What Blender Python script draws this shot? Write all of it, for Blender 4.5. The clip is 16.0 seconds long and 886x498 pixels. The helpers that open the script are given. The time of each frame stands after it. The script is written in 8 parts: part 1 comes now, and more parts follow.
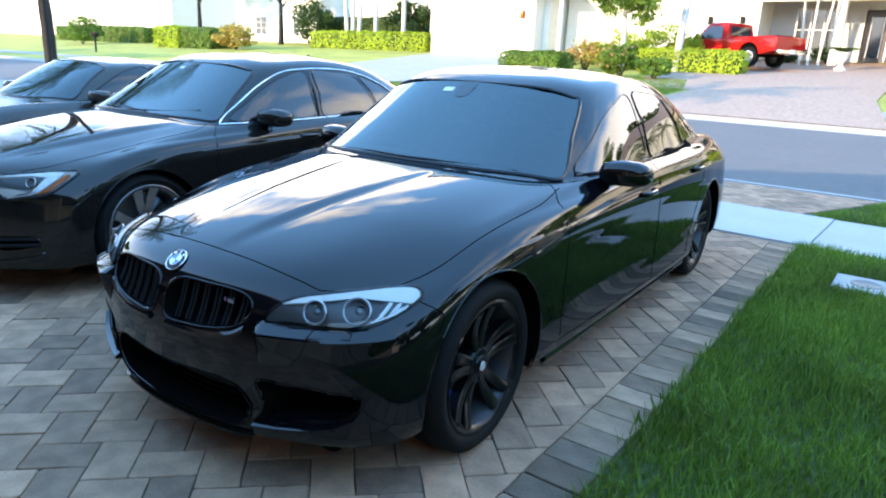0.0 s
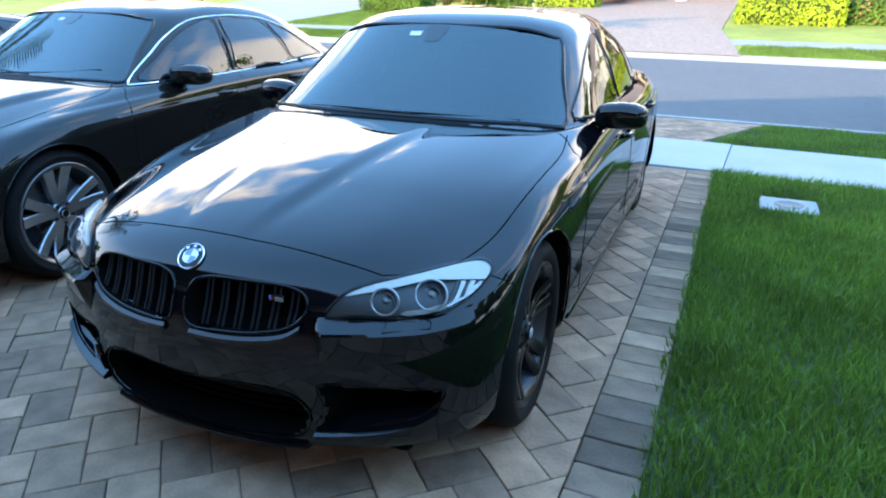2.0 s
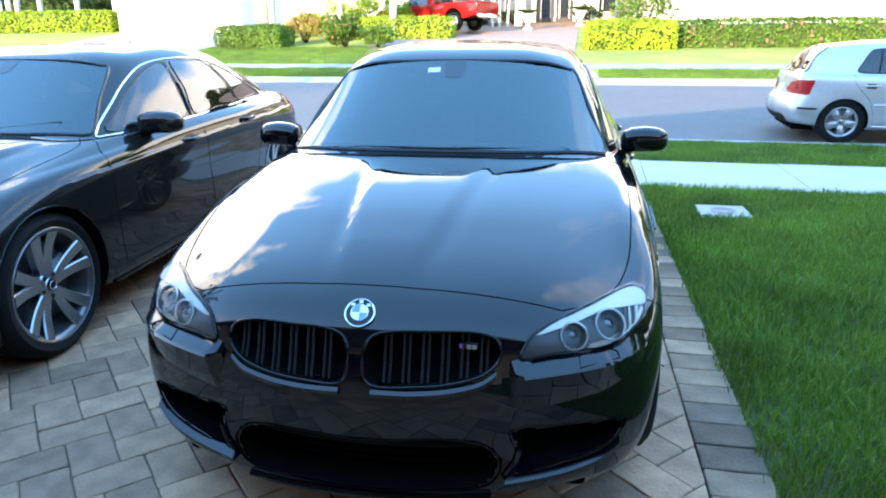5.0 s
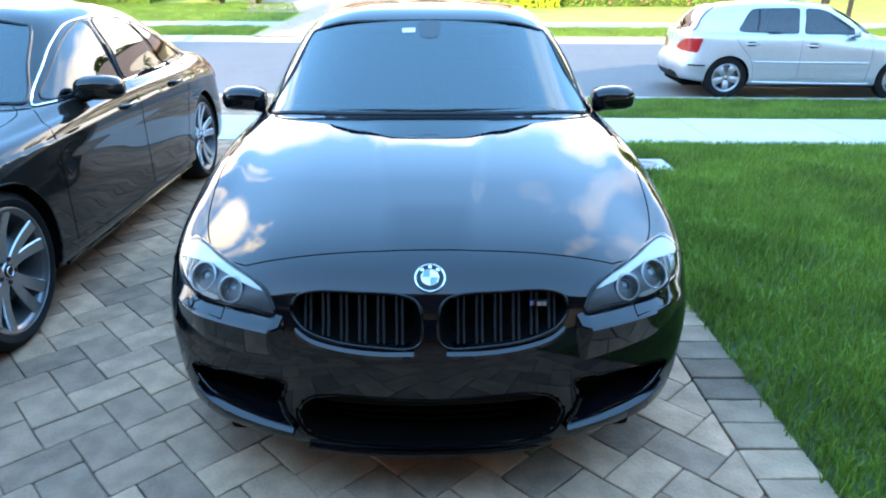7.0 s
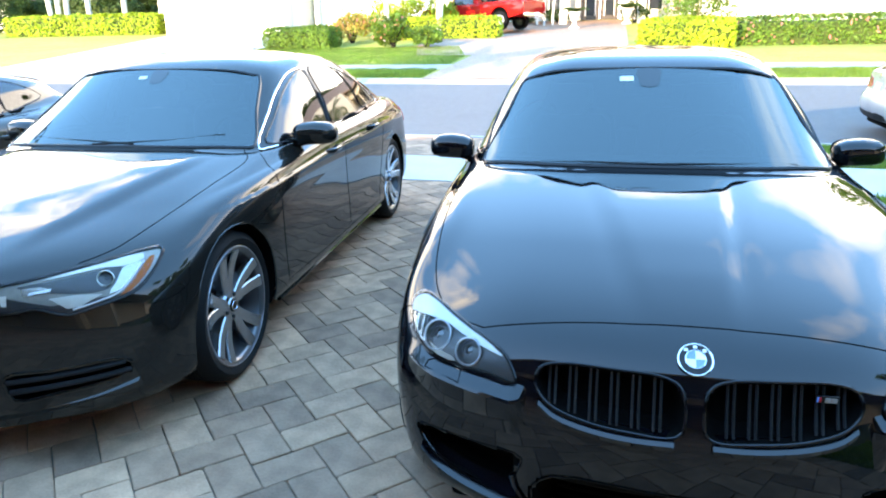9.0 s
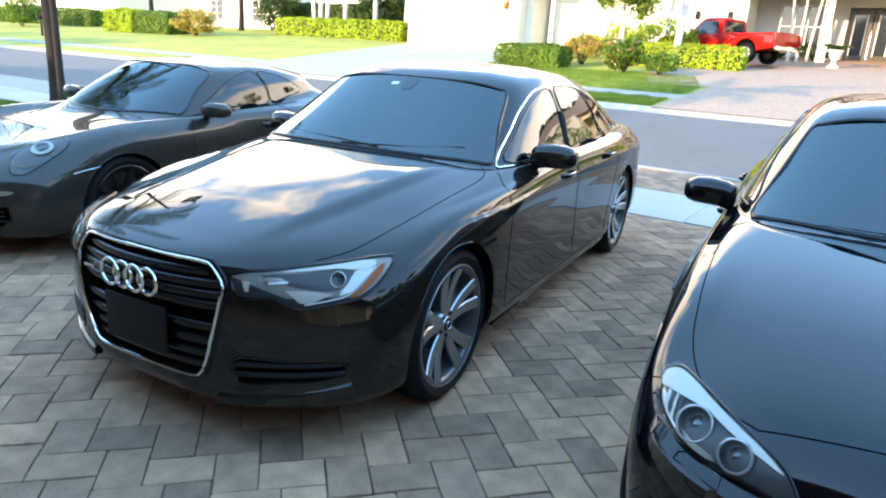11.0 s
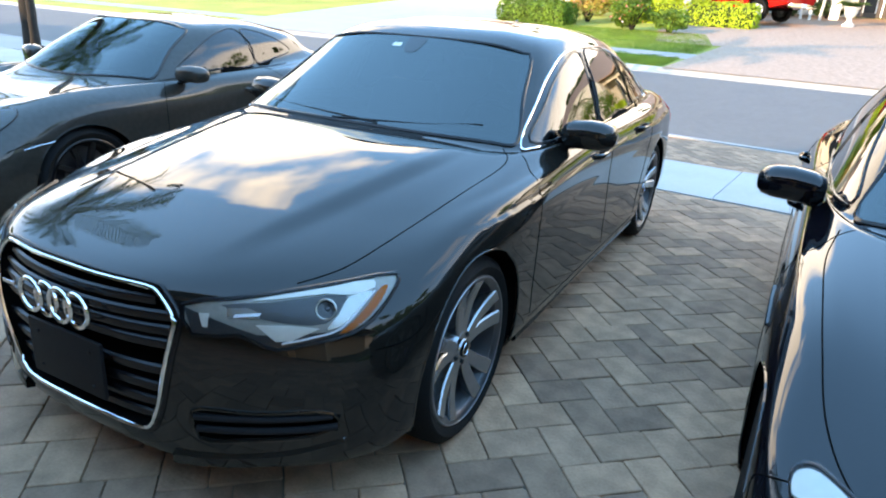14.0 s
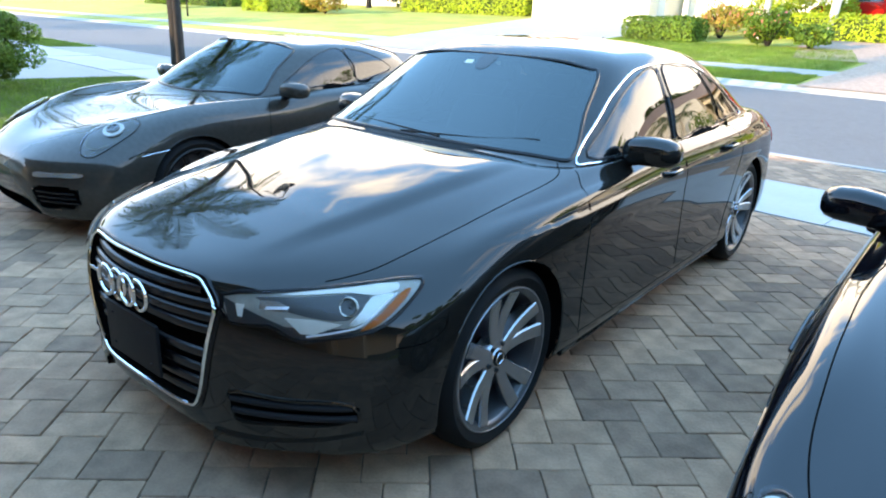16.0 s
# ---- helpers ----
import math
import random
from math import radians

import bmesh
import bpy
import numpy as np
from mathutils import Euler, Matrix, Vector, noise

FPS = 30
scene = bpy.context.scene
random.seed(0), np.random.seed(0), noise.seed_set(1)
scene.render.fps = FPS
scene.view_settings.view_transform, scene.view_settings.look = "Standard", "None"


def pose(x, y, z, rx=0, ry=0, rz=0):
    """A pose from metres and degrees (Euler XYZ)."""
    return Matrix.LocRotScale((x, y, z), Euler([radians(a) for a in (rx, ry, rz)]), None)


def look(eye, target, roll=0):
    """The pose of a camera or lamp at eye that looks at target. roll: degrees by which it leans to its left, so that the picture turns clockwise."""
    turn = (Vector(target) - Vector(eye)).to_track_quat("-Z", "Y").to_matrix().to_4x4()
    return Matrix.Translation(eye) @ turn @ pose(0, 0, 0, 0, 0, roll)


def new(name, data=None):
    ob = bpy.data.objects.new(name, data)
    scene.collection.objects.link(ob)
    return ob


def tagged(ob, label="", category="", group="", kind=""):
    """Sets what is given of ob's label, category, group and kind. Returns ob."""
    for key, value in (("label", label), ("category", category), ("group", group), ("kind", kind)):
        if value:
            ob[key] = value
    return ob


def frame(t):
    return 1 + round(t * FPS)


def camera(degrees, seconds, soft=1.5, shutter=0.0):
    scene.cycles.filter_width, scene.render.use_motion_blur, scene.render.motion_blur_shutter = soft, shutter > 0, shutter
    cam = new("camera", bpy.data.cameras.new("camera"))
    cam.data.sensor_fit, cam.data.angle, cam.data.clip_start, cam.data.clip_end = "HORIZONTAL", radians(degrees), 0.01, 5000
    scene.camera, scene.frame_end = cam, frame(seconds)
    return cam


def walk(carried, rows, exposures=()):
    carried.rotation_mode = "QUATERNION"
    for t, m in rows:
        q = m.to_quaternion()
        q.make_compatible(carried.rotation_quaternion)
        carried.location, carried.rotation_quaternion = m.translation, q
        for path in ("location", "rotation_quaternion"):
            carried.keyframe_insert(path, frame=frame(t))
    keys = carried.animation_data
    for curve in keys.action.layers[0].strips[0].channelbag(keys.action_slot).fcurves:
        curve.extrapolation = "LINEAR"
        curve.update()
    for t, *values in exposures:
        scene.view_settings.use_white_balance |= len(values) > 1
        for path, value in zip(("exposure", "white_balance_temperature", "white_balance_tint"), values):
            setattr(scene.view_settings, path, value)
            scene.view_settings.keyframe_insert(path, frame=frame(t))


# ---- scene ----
cam = camera(67.5, 16.0, soft=2.0)
PATH = [
    (0, (0.101, 0.808, 1.476), (-1.066, 2.336, 0.924), 2.6),
    (0.5, (-0.097, 0.766, 1.466), (-1.211, 2.325, 0.892), 2.1),
    (1, (-0.265, 0.716, 1.456), (-1.243, 2.351, 0.848), 1.7),
    (1.5, (-0.414, 0.716, 1.45), (-1.328, 2.36, 0.769), 1.2),
    (2, (-0.554, 0.684, 1.462), (-1.353, 2.38, 0.766), 1.0),
    (2.5, (-0.722, 0.566, 1.459), (-1.374, 2.331, 0.783), 1.3),
    (3, (-0.888, 0.449, 1.47), (-1.395, 2.26, 0.788), 1.3),
    (3.5, (-1.033, 0.448, 1.473), (-1.434, 2.288, 0.799), 1.9),
    (4, (-1.171, 0.456, 1.479), (-1.553, 2.316, 0.85), 1.0),
    (4.5, (-1.271, 0.442, 1.487), (-1.71, 2.293, 0.868), 0.1),
    (4.7, (-1.322, 0.428, 1.478), (-1.755, 2.284, 0.869), -0.1),
    (7, (-1.892, 0.322, 1.495), (-1.961, 2.185, 0.772), 0.1),
    (7.5, (-2.036, 0.268, 1.495), (-1.94, 2.125, 0.759), 0.3),
    (8, (-2.128, 0.266, 1.502), (-1.96, 2.116, 0.76), 0.6),
    (8.5, (-2.178, 0.326, 1.511), (-2.303, 2.198, 0.818), -1.0),
    (9, (-2.202, 0.425, 1.528), (-2.7, 2.262, 0.914), -1.0),
    (9.5, (-2.224, 0.512, 1.526), (-2.995, 2.263, 0.944), 0.8),
    (10, (-2.263, 0.553, 1.528), (-3.251, 2.196, 0.959), 1.2),
    (12.3, (-2.694, 0.716, 1.526), (-3.727, 2.329, 0.95), 5.1),
    (12.5, (-2.705, 0.777, 1.519), (-3.759, 2.377, 0.945), 5.1),
    (13, (-2.723, 0.915, 1.509), (-3.797, 2.489, 0.903), 5.0),
    (13.5, (-2.759, 0.998, 1.508), (-3.82, 2.558, 0.843), 4.4),
    (14, (-2.842, 1.057, 1.514), (-3.838, 2.649, 0.826), 3.7),
    (14.5, (-2.854, 1.123, 1.509), (-3.855, 2.705, 0.805), 3.5),
    (15, (-2.761, 1.207, 1.52), (-3.863, 2.717, 0.809), 3.3),
    (15.5, (-2.673, 1.231, 1.527), (-3.9, 2.653, 0.841), 3.2),
    (16, (-2.568, 1.175, 1.525), (-3.856, 2.557, 0.867), 2.7),
]
EXPOSURE = [(0, 1.34, 8500, 19), (3.5, 1.55, 8250, 18), (7.0, 1.96, 8700, 18), (8.5, 2.06, 9000, 18), (10.0, 1.60, 9700, 19), (12.5, 1.40, 10400, 20), (16, 1.56, 10000, 19)]
walk(cam, [(t, look(eye, target, roll)) for t, eye, target, roll in PATH], exposures=EXPOSURE)

# ---- world, sun ----
SUN_ELEV, SUN_AZ = 15.0, 205.0   # azimuth: degrees clockwise from +y, where the sun stands
world = bpy.data.worlds.new("sky")
scene.world = world
world.use_nodes = True
wn, wl = world.node_tree.nodes, world.node_tree.links
wn.clear()
w_out = wn.new("ShaderNodeOutputWorld")
w_bg = wn.new("ShaderNodeBackground")
w_sky = wn.new("ShaderNodeTexSky")
w_sky.sky_type = "NISHITA"
w_sky.sun_disc = False
w_sky.sun_elevation = radians(SUN_ELEV)
w_sky.sun_rotation = radians(SUN_AZ)
w_sky.air_density, w_sky.dust_density, w_sky.ozone_density = 1.0, 0.3, 3.0
w_bg.inputs["Strength"].default_value = 0.15
# cumulus: a bank low in the north-west, loose wisps elsewhere, haze near the horizon


def sky_math(op, a_, b_=None, c_=None, clamp=False):
    nd_ = wn.new("ShaderNodeMath")
    nd_.operation, nd_.use_clamp = op, clamp
    for k_, v_ in enumerate((a_, b_, c_)):
        if isinstance(v_, (int, float)):
            nd_.inputs[k_].default_value = v_
        elif v_ is not None:
            wl.new(v_, nd_.inputs[k_])
    return nd_.outputs[0]


def sky_noise(scale, detail, rough, stretch):
    mp = wn.new("ShaderNodeMapping")
    mp.inputs["Scale"].default_value = (1.0, 1.0, stretch)
    mp.inputs["Location"].default_value = (0.35, 1.1, 0.0)
    ns_ = wn.new("ShaderNodeTexNoise")
    ns_.inputs["Scale"].default_value, ns_.inputs["Detail"].default_value, ns_.inputs["Roughness"].default_value = scale, detail, rough
    wl.new(w_co.outputs["Generated"], mp.inputs["Vector"])
    wl.new(mp.outputs["Vector"], ns_.inputs["Vector"])
    return ns_.outputs["Fac"]


w_co = wn.new("ShaderNodeTexCoord")
w_sep = wn.new("ShaderNodeSeparateXYZ")
wl.new(w_co.outputs["Generated"], w_sep.inputs[0])
w_z = w_sep.outputs["Z"]


def sky_dot(way):
    nd_ = wn.new("ShaderNodeVectorMath")
    nd_.operation = "DOT_PRODUCT"
    nd_.inputs[1].default_value = way
    wl.new(w_co.outputs["Generated"], nd_.inputs[0])
    return nd_.outputs["Value"]


billow = sky_noise(4.2, 8.0, 0.5, 1.9)
wisp = sky_noise(1.9, 7.0, 0.52, 2.4)
bank = sky_math("MULTIPLY_ADD", billow, 0.30, sky_math("SUBTRACT", sky_dot((-0.70, 0.70, 0.14)), 1.050))
bank = sky_math("MULTIPLY", bank, 22.0, clamp=True)
loose = sky_math("MULTIPLY_ADD", billow, 0.45, sky_math("SUBTRACT", sky_dot((0.58, 0.62, 0.53)), 1.185))
loose = sky_math("MULTIPLY", sky_math("MULTIPLY", loose, 6.0, clamp=True), 0.42)
low_n = sky_math("MULTIPLY_ADD", billow, 0.22, sky_math("SUBTRACT", 0.315, w_z))
low_n = sky_math("MULTIPLY", sky_math("MULTIPLY", low_n, 14.0, clamp=True), sky_math("MULTIPLY", sky_math("SUBTRACT", sky_dot((0.05, 1.0, 0.0)), 0.62), 5.0, clamp=True))
loose = sky_math("MAXIMUM", loose, sky_math("MULTIPLY", low_n, 0.9))
high = sky_math("MULTIPLY_ADD", w_z, -0.42, 0.11)
thin = sky_math("MULTIPLY", sky_math("SUBTRACT", sky_math("ADD", wisp, high), 0.545), 6.0, clamp=True)
haze = sky_math("MULTIPLY", sky_math("SUBTRACT", 0.40, w_z), 1.5, clamp=True)
cover = sky_math("MAXIMUM", sky_math("MAXIMUM", bank, loose), sky_math("MAXIMUM", sky_math("MULTIPLY", thin, 0.3), sky_math("MULTIPLY", haze, 0.75)))
w_mix = wn.new("ShaderNodeMix")
w_mix.data_type = "RGBA"
w_mix.inputs["B"].default_value = (15.3, 16.9, 18.2, 1)
wl.new(cover, w_mix.inputs["Factor"])
w_air = wn.new("ShaderNodeMix")
w_air.data_type = "RGBA"
w_air.blend_type = "ADD"
w_air.inputs["Factor"].default_value = 1.0
w_air.inputs["B"].default_value = (1.05, 4.5, 10.7, 1)   # hazy, luminous afternoon blue
wl.new(w_sky.outputs["Color"], w_air.inputs["A"])
wl.new(w_air.outputs["Result"], w_mix.inputs["A"])
wl.new(w_mix.outputs["Result"], w_bg.inputs["Color"])
wl.new(w_bg.outputs["Background"], w_out.inputs["Surface"])

sun_data = bpy.data.lights.new("sun", "SUN")
sun_data.energy, sun_data.angle, sun_data.color = 4.0, radians(0.5), (1.0, 0.9, 0.74)
sun = new("sun", sun_data)
a, e = radians(SUN_AZ), radians(SUN_ELEV)
sun.matrix_world = look((0, -30, 40), (0 - math.sin(a) * math.cos(e), -30 - math.cos(a) * math.cos(e), 40 - math.sin(e)))

# ---- materials ----
def mat(name, color, rough=0.5, metal=0.0, var=0.15, scale=6.0, bump=0.0, bscale=None, coat=0.0, rand=0.0, spec=0.5, sheen=0.0, fine=0.0, alt=None):
    """Principled material with two scales of colour variation, relief and per-object change."""
    m = bpy.data.materials.new(name)
    m.use_nodes = True
    nt = m.node_tree
    nd, lk = nt.nodes, nt.links
    b = nd["Principled BSDF"]
    b.inputs["Roughness"].default_value = rough
    b.inputs["Metallic"].default_value = metal
    b.inputs["Coat Weight"].default_value = coat
    b.inputs["Coat Roughness"].default_value = 0.02
    b.inputs["Coat IOR"].default_value = 1.46
    b.inputs["Specular IOR Level"].default_value = spec
    b.inputs["Base Color"].default_value = (*color, 1)
    co = nd.new("ShaderNodeTexCoord")
    if var or fine or rand:
        n1 = nd.new("ShaderNodeTexNoise")
        n1.inputs["Scale"].default_value = scale
        n1.inputs["Detail"].default_value = 5
        n2 = nd.new("ShaderNodeTexNoise")
        n2.inputs["Scale"].default_value = scale * 11
        n2.inputs["Detail"].default_value = 3
        lk.new(co.outputs["Object"], n1.inputs["Vector"])
        lk.new(co.outputs["Object"], n2.inputs["Vector"])
        add = nd.new("ShaderNodeMath")
        add.operation = "MULTIPLY_ADD"
        add.inputs[1].default_value = 2 * var
        add.inputs[2].default_value = 1 - var
        lk.new(n1.outputs["Fac"], add.inputs[0])
        add2 = nd.new("ShaderNodeMath")
        add2.operation = "MULTIPLY_ADD"
        add2.inputs[1].default_value = 2 * fine
        lk.new(n2.outputs["Fac"], add2.inputs[0])
        sub = nd.new("ShaderNodeMath")
        sub.operation = "SUBTRACT"
        sub.inputs[1].default_value = fine
        lk.new(add.outputs[0], sub.inputs[0])
        lk.new(sub.outputs[0], add2.inputs[2])
        last = add2
        if rand:
            oi = nd.new("ShaderNodeObjectInfo")
            r = nd.new("ShaderNodeMath")
            r.operation = "MULTIPLY_ADD"
            r.inputs[1].default_value = 2 * rand
            r.inputs[2].default_value = 1 - rand
            lk.new(oi.outputs["Random"], r.inputs[0])
            mu = nd.new("ShaderNodeMath")
            mu.operation = "MULTIPLY"
            lk.new(r.outputs[0], mu.inputs[0])
            lk.new(last.outputs[0], mu.inputs[1])
            last = mu
        mix = nd.new("ShaderNodeMix")
        mix.data_type = "RGBA"
        mix.blend_type = "MULTIPLY"
        mix.inputs["Factor"].default_value = 1.0
        mix.inputs["A"].default_value = (*color, 1)
        if alt:
            am = nd.new("ShaderNodeMix")
            am.data_type = "RGBA"
            am.inputs["A"].default_value = (*color, 1)
            am.inputs["B"].default_value = (*alt, 1)
            if rand:
                wn_ = nd.new("ShaderNodeTexWhiteNoise")
                wn_.noise_dimensions = "1D"
                lk.new(oi.outputs["Random"], wn_.inputs["W"])
                lk.new(wn_.outputs["Value"], am.inputs["Factor"])
            else:
                lk.new(n1.outputs["Fac"], am.inputs["Factor"])
            lk.new(am.outputs["Result"], mix.inputs["A"])
        lk.new(last.outputs[0], mix.inputs["B"])
        lk.new(mix.outputs["Result"], b.inputs["Base Color"])
    if bump:
        n3 = nd.new("ShaderNodeTexNoise")
        n3.inputs["Scale"].default_value = bscale or scale * 9
        n3.inputs["Detail"].default_value = 6
        lk.new(co.outputs["Object"], n3.inputs["Vector"])
        bp = nd.new("ShaderNodeBump")
        bp.inputs["Strength"].default_value = bump
        bp.inputs["Distance"].default_value = 0.02
        lk.new(n3.outputs["Fac"], bp.inputs["Height"])
        lk.new(bp.outputs["Normal"], b.inputs["Normal"])
    return m


def paint(name, color, flake=0.0, metal=0.0, rough=0.45):
    """Car paint: base under a clear coat, with an almost invisible orange peel."""
    m = mat(name, color, rough, metal, var=0.08, scale=3, coat=1.0, fine=flake, spec=0.0)
    nd, lk = m.node_tree.nodes, m.node_tree.links
    n = nd.new("ShaderNodeTexNoise")
    n.inputs["Scale"].default_value = 260
    co = nd.new("ShaderNodeTexCoord")
    lk.new(co.outputs["Object"], n.inputs["Vector"])
    bp = nd.new("ShaderNodeBump")
    bp.inputs["Strength"].default_value = 0.02
    bp.inputs["Distance"].default_value = 0.0004
    lk.new(n.outputs["Fac"], bp.inputs["Height"])
    lk.new(bp.outputs["Normal"], nd["Principled BSDF"].inputs["Coat Normal"])
    return m


def glass(name, tint, gloss=(1.0, 1.0, 1.0), ior=1.52):
    """A pane: tinted see-through body with a Fresnel gloss."""
    m = bpy.data.materials.new(name)
    m.use_nodes = True
    nd, lk = m.node_tree.nodes, m.node_tree.links
    nd.remove(nd["Principled BSDF"])
    tr = nd.new("ShaderNodeBsdfTransparent")
    tr.inputs["Color"].default_value = (*tint, 1)
    gl = nd.new("ShaderNodeBsdfGlossy")
    gl.inputs["Roughness"].default_value = 0.01
    gl.inputs["Color"].default_value = (*gloss, 1)
    fr = nd.new("ShaderNodeFresnel")
    fr.inputs["IOR"].default_value = ior
    mx = nd.new("ShaderNodeMixShader")
    lk.new(fr.outputs[0], mx.inputs[0])
    lk.new(tr.outputs[0], mx.inputs[1])
    lk.new(gl.outputs[0], mx.inputs[2])
    lk.new(mx.outputs[0], nd["Material Output"].inputs["Surface"])
    return m


M = dict(
    black=paint("black_paint", (0.0025, 0.0028, 0.004)),
    grey=paint("dark_grey_paint", (0.0105, 0.0092, 0.0077), flake=0.3, metal=0.1, rough=0.45),
    agate=paint("agate_grey_paint", (0.038, 0.033, 0.028), flake=0.25, metal=0.35, rough=0.40),
    silver=paint("silver_paint", (0.44, 0.44, 0.44), flake=0.1, metal=0.6, rough=0.35),
    red=paint("red_paint", (0.5, 0.012, 0.012)),
    trim=mat("black_trim", (0.005, 0.005, 0.006), 0.25, var=0.1, spec=0.3),
    matte=mat("black_plastic", (0.008, 0.008, 0.009), 0.6, var=0.2, bump=0.1, bscale=300, spec=0.2),
    seam=mat("panel_gap", (0.002, 0.002, 0.002), 0.8, var=0.1, spec=0.02),
    # near black: shade inside hollows is put into the colour; frit bands share it
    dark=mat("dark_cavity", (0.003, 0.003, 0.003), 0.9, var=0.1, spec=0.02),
    rubber=mat("tyre_rubber", (0.006, 0.006, 0.006), 0.75, var=0.25, scale=9, bump=0.15, bscale=120, spec=0.15),
    chrome=mat("chrome", (0.8, 0.81, 0.83), 0.08, 1.0, var=0.04),
    alu=mat("satin_aluminium", (0.55, 0.56, 0.58), 0.28, 1.0, var=0.08),
    rimgrey=mat("gunmetal_rim", (0.33, 0.335, 0.345), 0.27, 0.9, var=0.12, coat=0.4),
    rimdark=mat("dark_gunmetal_rim", (0.12, 0.122, 0.128), 0.3, 0.8, var=0.12, coat=0.4),
    rimblack=mat("black_rim", (0.004, 0.004, 0.005), 0.3, var=0.1, coat=0.35, spec=0.1),
    rimsilver=mat("silver_rim", (0.34, 0.35, 0.36), 0.35, 0.8, var=0.1),
    disc=mat("brake_disc", (0.25, 0.25, 0.26), 0.35, 1.0, var=0.2, scale=20),
    caliper_blue=mat("blue_caliper", (0.01, 0.02, 0.16), 0.35, var=0.1, coat=0.5),
    window=glass("tinted_glass", (0.05, 0.058, 0.06), gloss=(0.80, 0.98, 1.0), ior=1.76),
    sideglass=glass("tinted_side_glass", (0.06, 0.065, 0.07), ior=1.62),
    lens=glass("clear_lens", (0.90, 0.905, 0.91), ior=1.2),
    amber=mat("amber_lens", (0.50, 0.085, 0.002), 0.25, var=0.25, scale=40, spec=0.25),
    redlens=mat("red_lens", (0.42, 0.012, 0.012), 0.2, var=0.2, scale=30, spec=0.3),
    lampinner=mat("lamp_inner", (0.12, 0.12, 0.12), 0.35, 0.6, var=0.1),
    lampdark=mat("lamp_dark", (0.022, 0.022, 0.024), 0.4, var=0.1),
    lampcell=mat("lamp_cell", (0.27, 0.245, 0.21), 0.35, 0.2, var=0.25, scale=60),
    lampring=mat("lamp_ring", (0.48, 0.49, 0.50), 0.18, 0.35, var=0.05),
    lampsatin=mat("lamp_satin", (0.46, 0.43, 0.39), 0.26, 0.75, var=0.2, scale=40),
    lampgrey=mat("lamp_grey_liner", (0.045, 0.045, 0.044), 0.38, 0.2, var=0.15, scale=30),
    lampliner=mat("lamp_liner", (0.11, 0.11, 0.105), 0.34, 0.5, var=0.3, scale=40),
    lampplate=mat("lamp_plate", (0.62, 0.57, 0.50), 0.28, 0.1, var=0.12, scale=50),
    white=mat("white_lens", (0.75, 0.77, 0.8), 0.2, var=0.05, coat=1.0),
    blue=mat("badge_blue", (0.06, 0.22, 0.62), 0.2, var=0.03, coat=1.0),
    badge_red=mat("badge_red", (0.5, 0.02, 0.03), 0.25, var=0.03),
    leather=mat("black_leather", (0.02, 0.02, 0.021), 0.5, var=0.2, bump=0.15, bscale=90, spec=0.25),
    concrete=mat("pavement_concrete", (0.27, 0.262, 0.245), 0.85, var=0.12, scale=1.2, bump=0.2, bscale=120, fine=0.08),
    kerb=mat("kerb_concrete", (0.30, 0.295, 0.28), 0.85, var=0.18, scale=2, bump=0.25, bscale=80, fine=0.08),
    asphalt=mat("asphalt", (0.098, 0.097, 0.095), 0.85, var=0.12, scale=0.7, bump=0.35, bscale=160, fine=0.22),
    bare=mat("bare_earth", (0.085, 0.042, 0.021), 0.95, var=0.4, scale=9, bump=0.8, bscale=40, fine=0.25),
    soil=mat("lawn_soil", (0.035, 0.045, 0.012), 0.95, var=0.4, scale=2.0, bump=0.5, bscale=30, fine=0.2),
    joint=mat("joint_sand", (0.10, 0.080, 0.060), 0.95, var=0.75, scale=3.5, bump=0.5, bscale=90, fine=0.2),
    paver=mat("paver_stone", (0.46, 0.245, 0.153), 0.85, var=0.62, scale=9, bump=0.28, bscale=55, fine=0.20, rand=0.12, alt=(0.23, 0.130, 0.088), spec=0.2),
    paver_worn=mat("soiled_paver_stone", (0.38, 0.22, 0.14), 0.88, var=0.60, scale=7, bump=0.25, bscale=55, fine=0.14, rand=0.25, alt=(0.12, 0.08, 0.058), spec=0.2),
    stucco=mat("cream_stucco", (0.74, 0.70, 0.60), 0.9, var=0.06, scale=1.5, bump=0.4, bscale=60, fine=0.05),
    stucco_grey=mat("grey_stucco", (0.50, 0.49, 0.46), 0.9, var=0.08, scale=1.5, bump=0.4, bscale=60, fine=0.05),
    roof=mat("roof_tile", (0.33, 0.22, 0.16), 0.8, var=0.25, scale=3, bump=0.3),
    door=mat("dark_door", (0.05, 0.035, 0.028), 0.4, var=0.2, scale=5),
    whitepaint=mat("white_paint", (0.78, 0.77, 0.74), 0.5, var=0.05),
    stone=mat("cast_stone", (0.66, 0.63, 0.57), 0.8, var=0.15, scale=8, bump=0.3, bscale=60),
    # near-black bark: the backlit trunk's shade is put into the colour
    bark=mat("palm_bark", (0.02, 0.016, 0.013), 0.95, var=0.4, scale=12, bump=0.8, bscale=40),
    bark_pale=mat("pale_palm_bark", (0.55, 0.52, 0.46), 0.9, var=0.25, scale=8, bump=0.4, bscale=40),
)


M["housepane_dark"] = mat("projector_glass", (0.05, 0.051, 0.053), 0.03, var=0.1, spec=0.8, coat=1.0)


# ---- small mesh tools ----
def obj(name, bm, material, parent=None, label="", smooth=True):
    me = bpy.data.meshes.new(name)
    bm.to_mesh(me)
    bm.free()
    return link(name, me, material, parent, label, smooth)


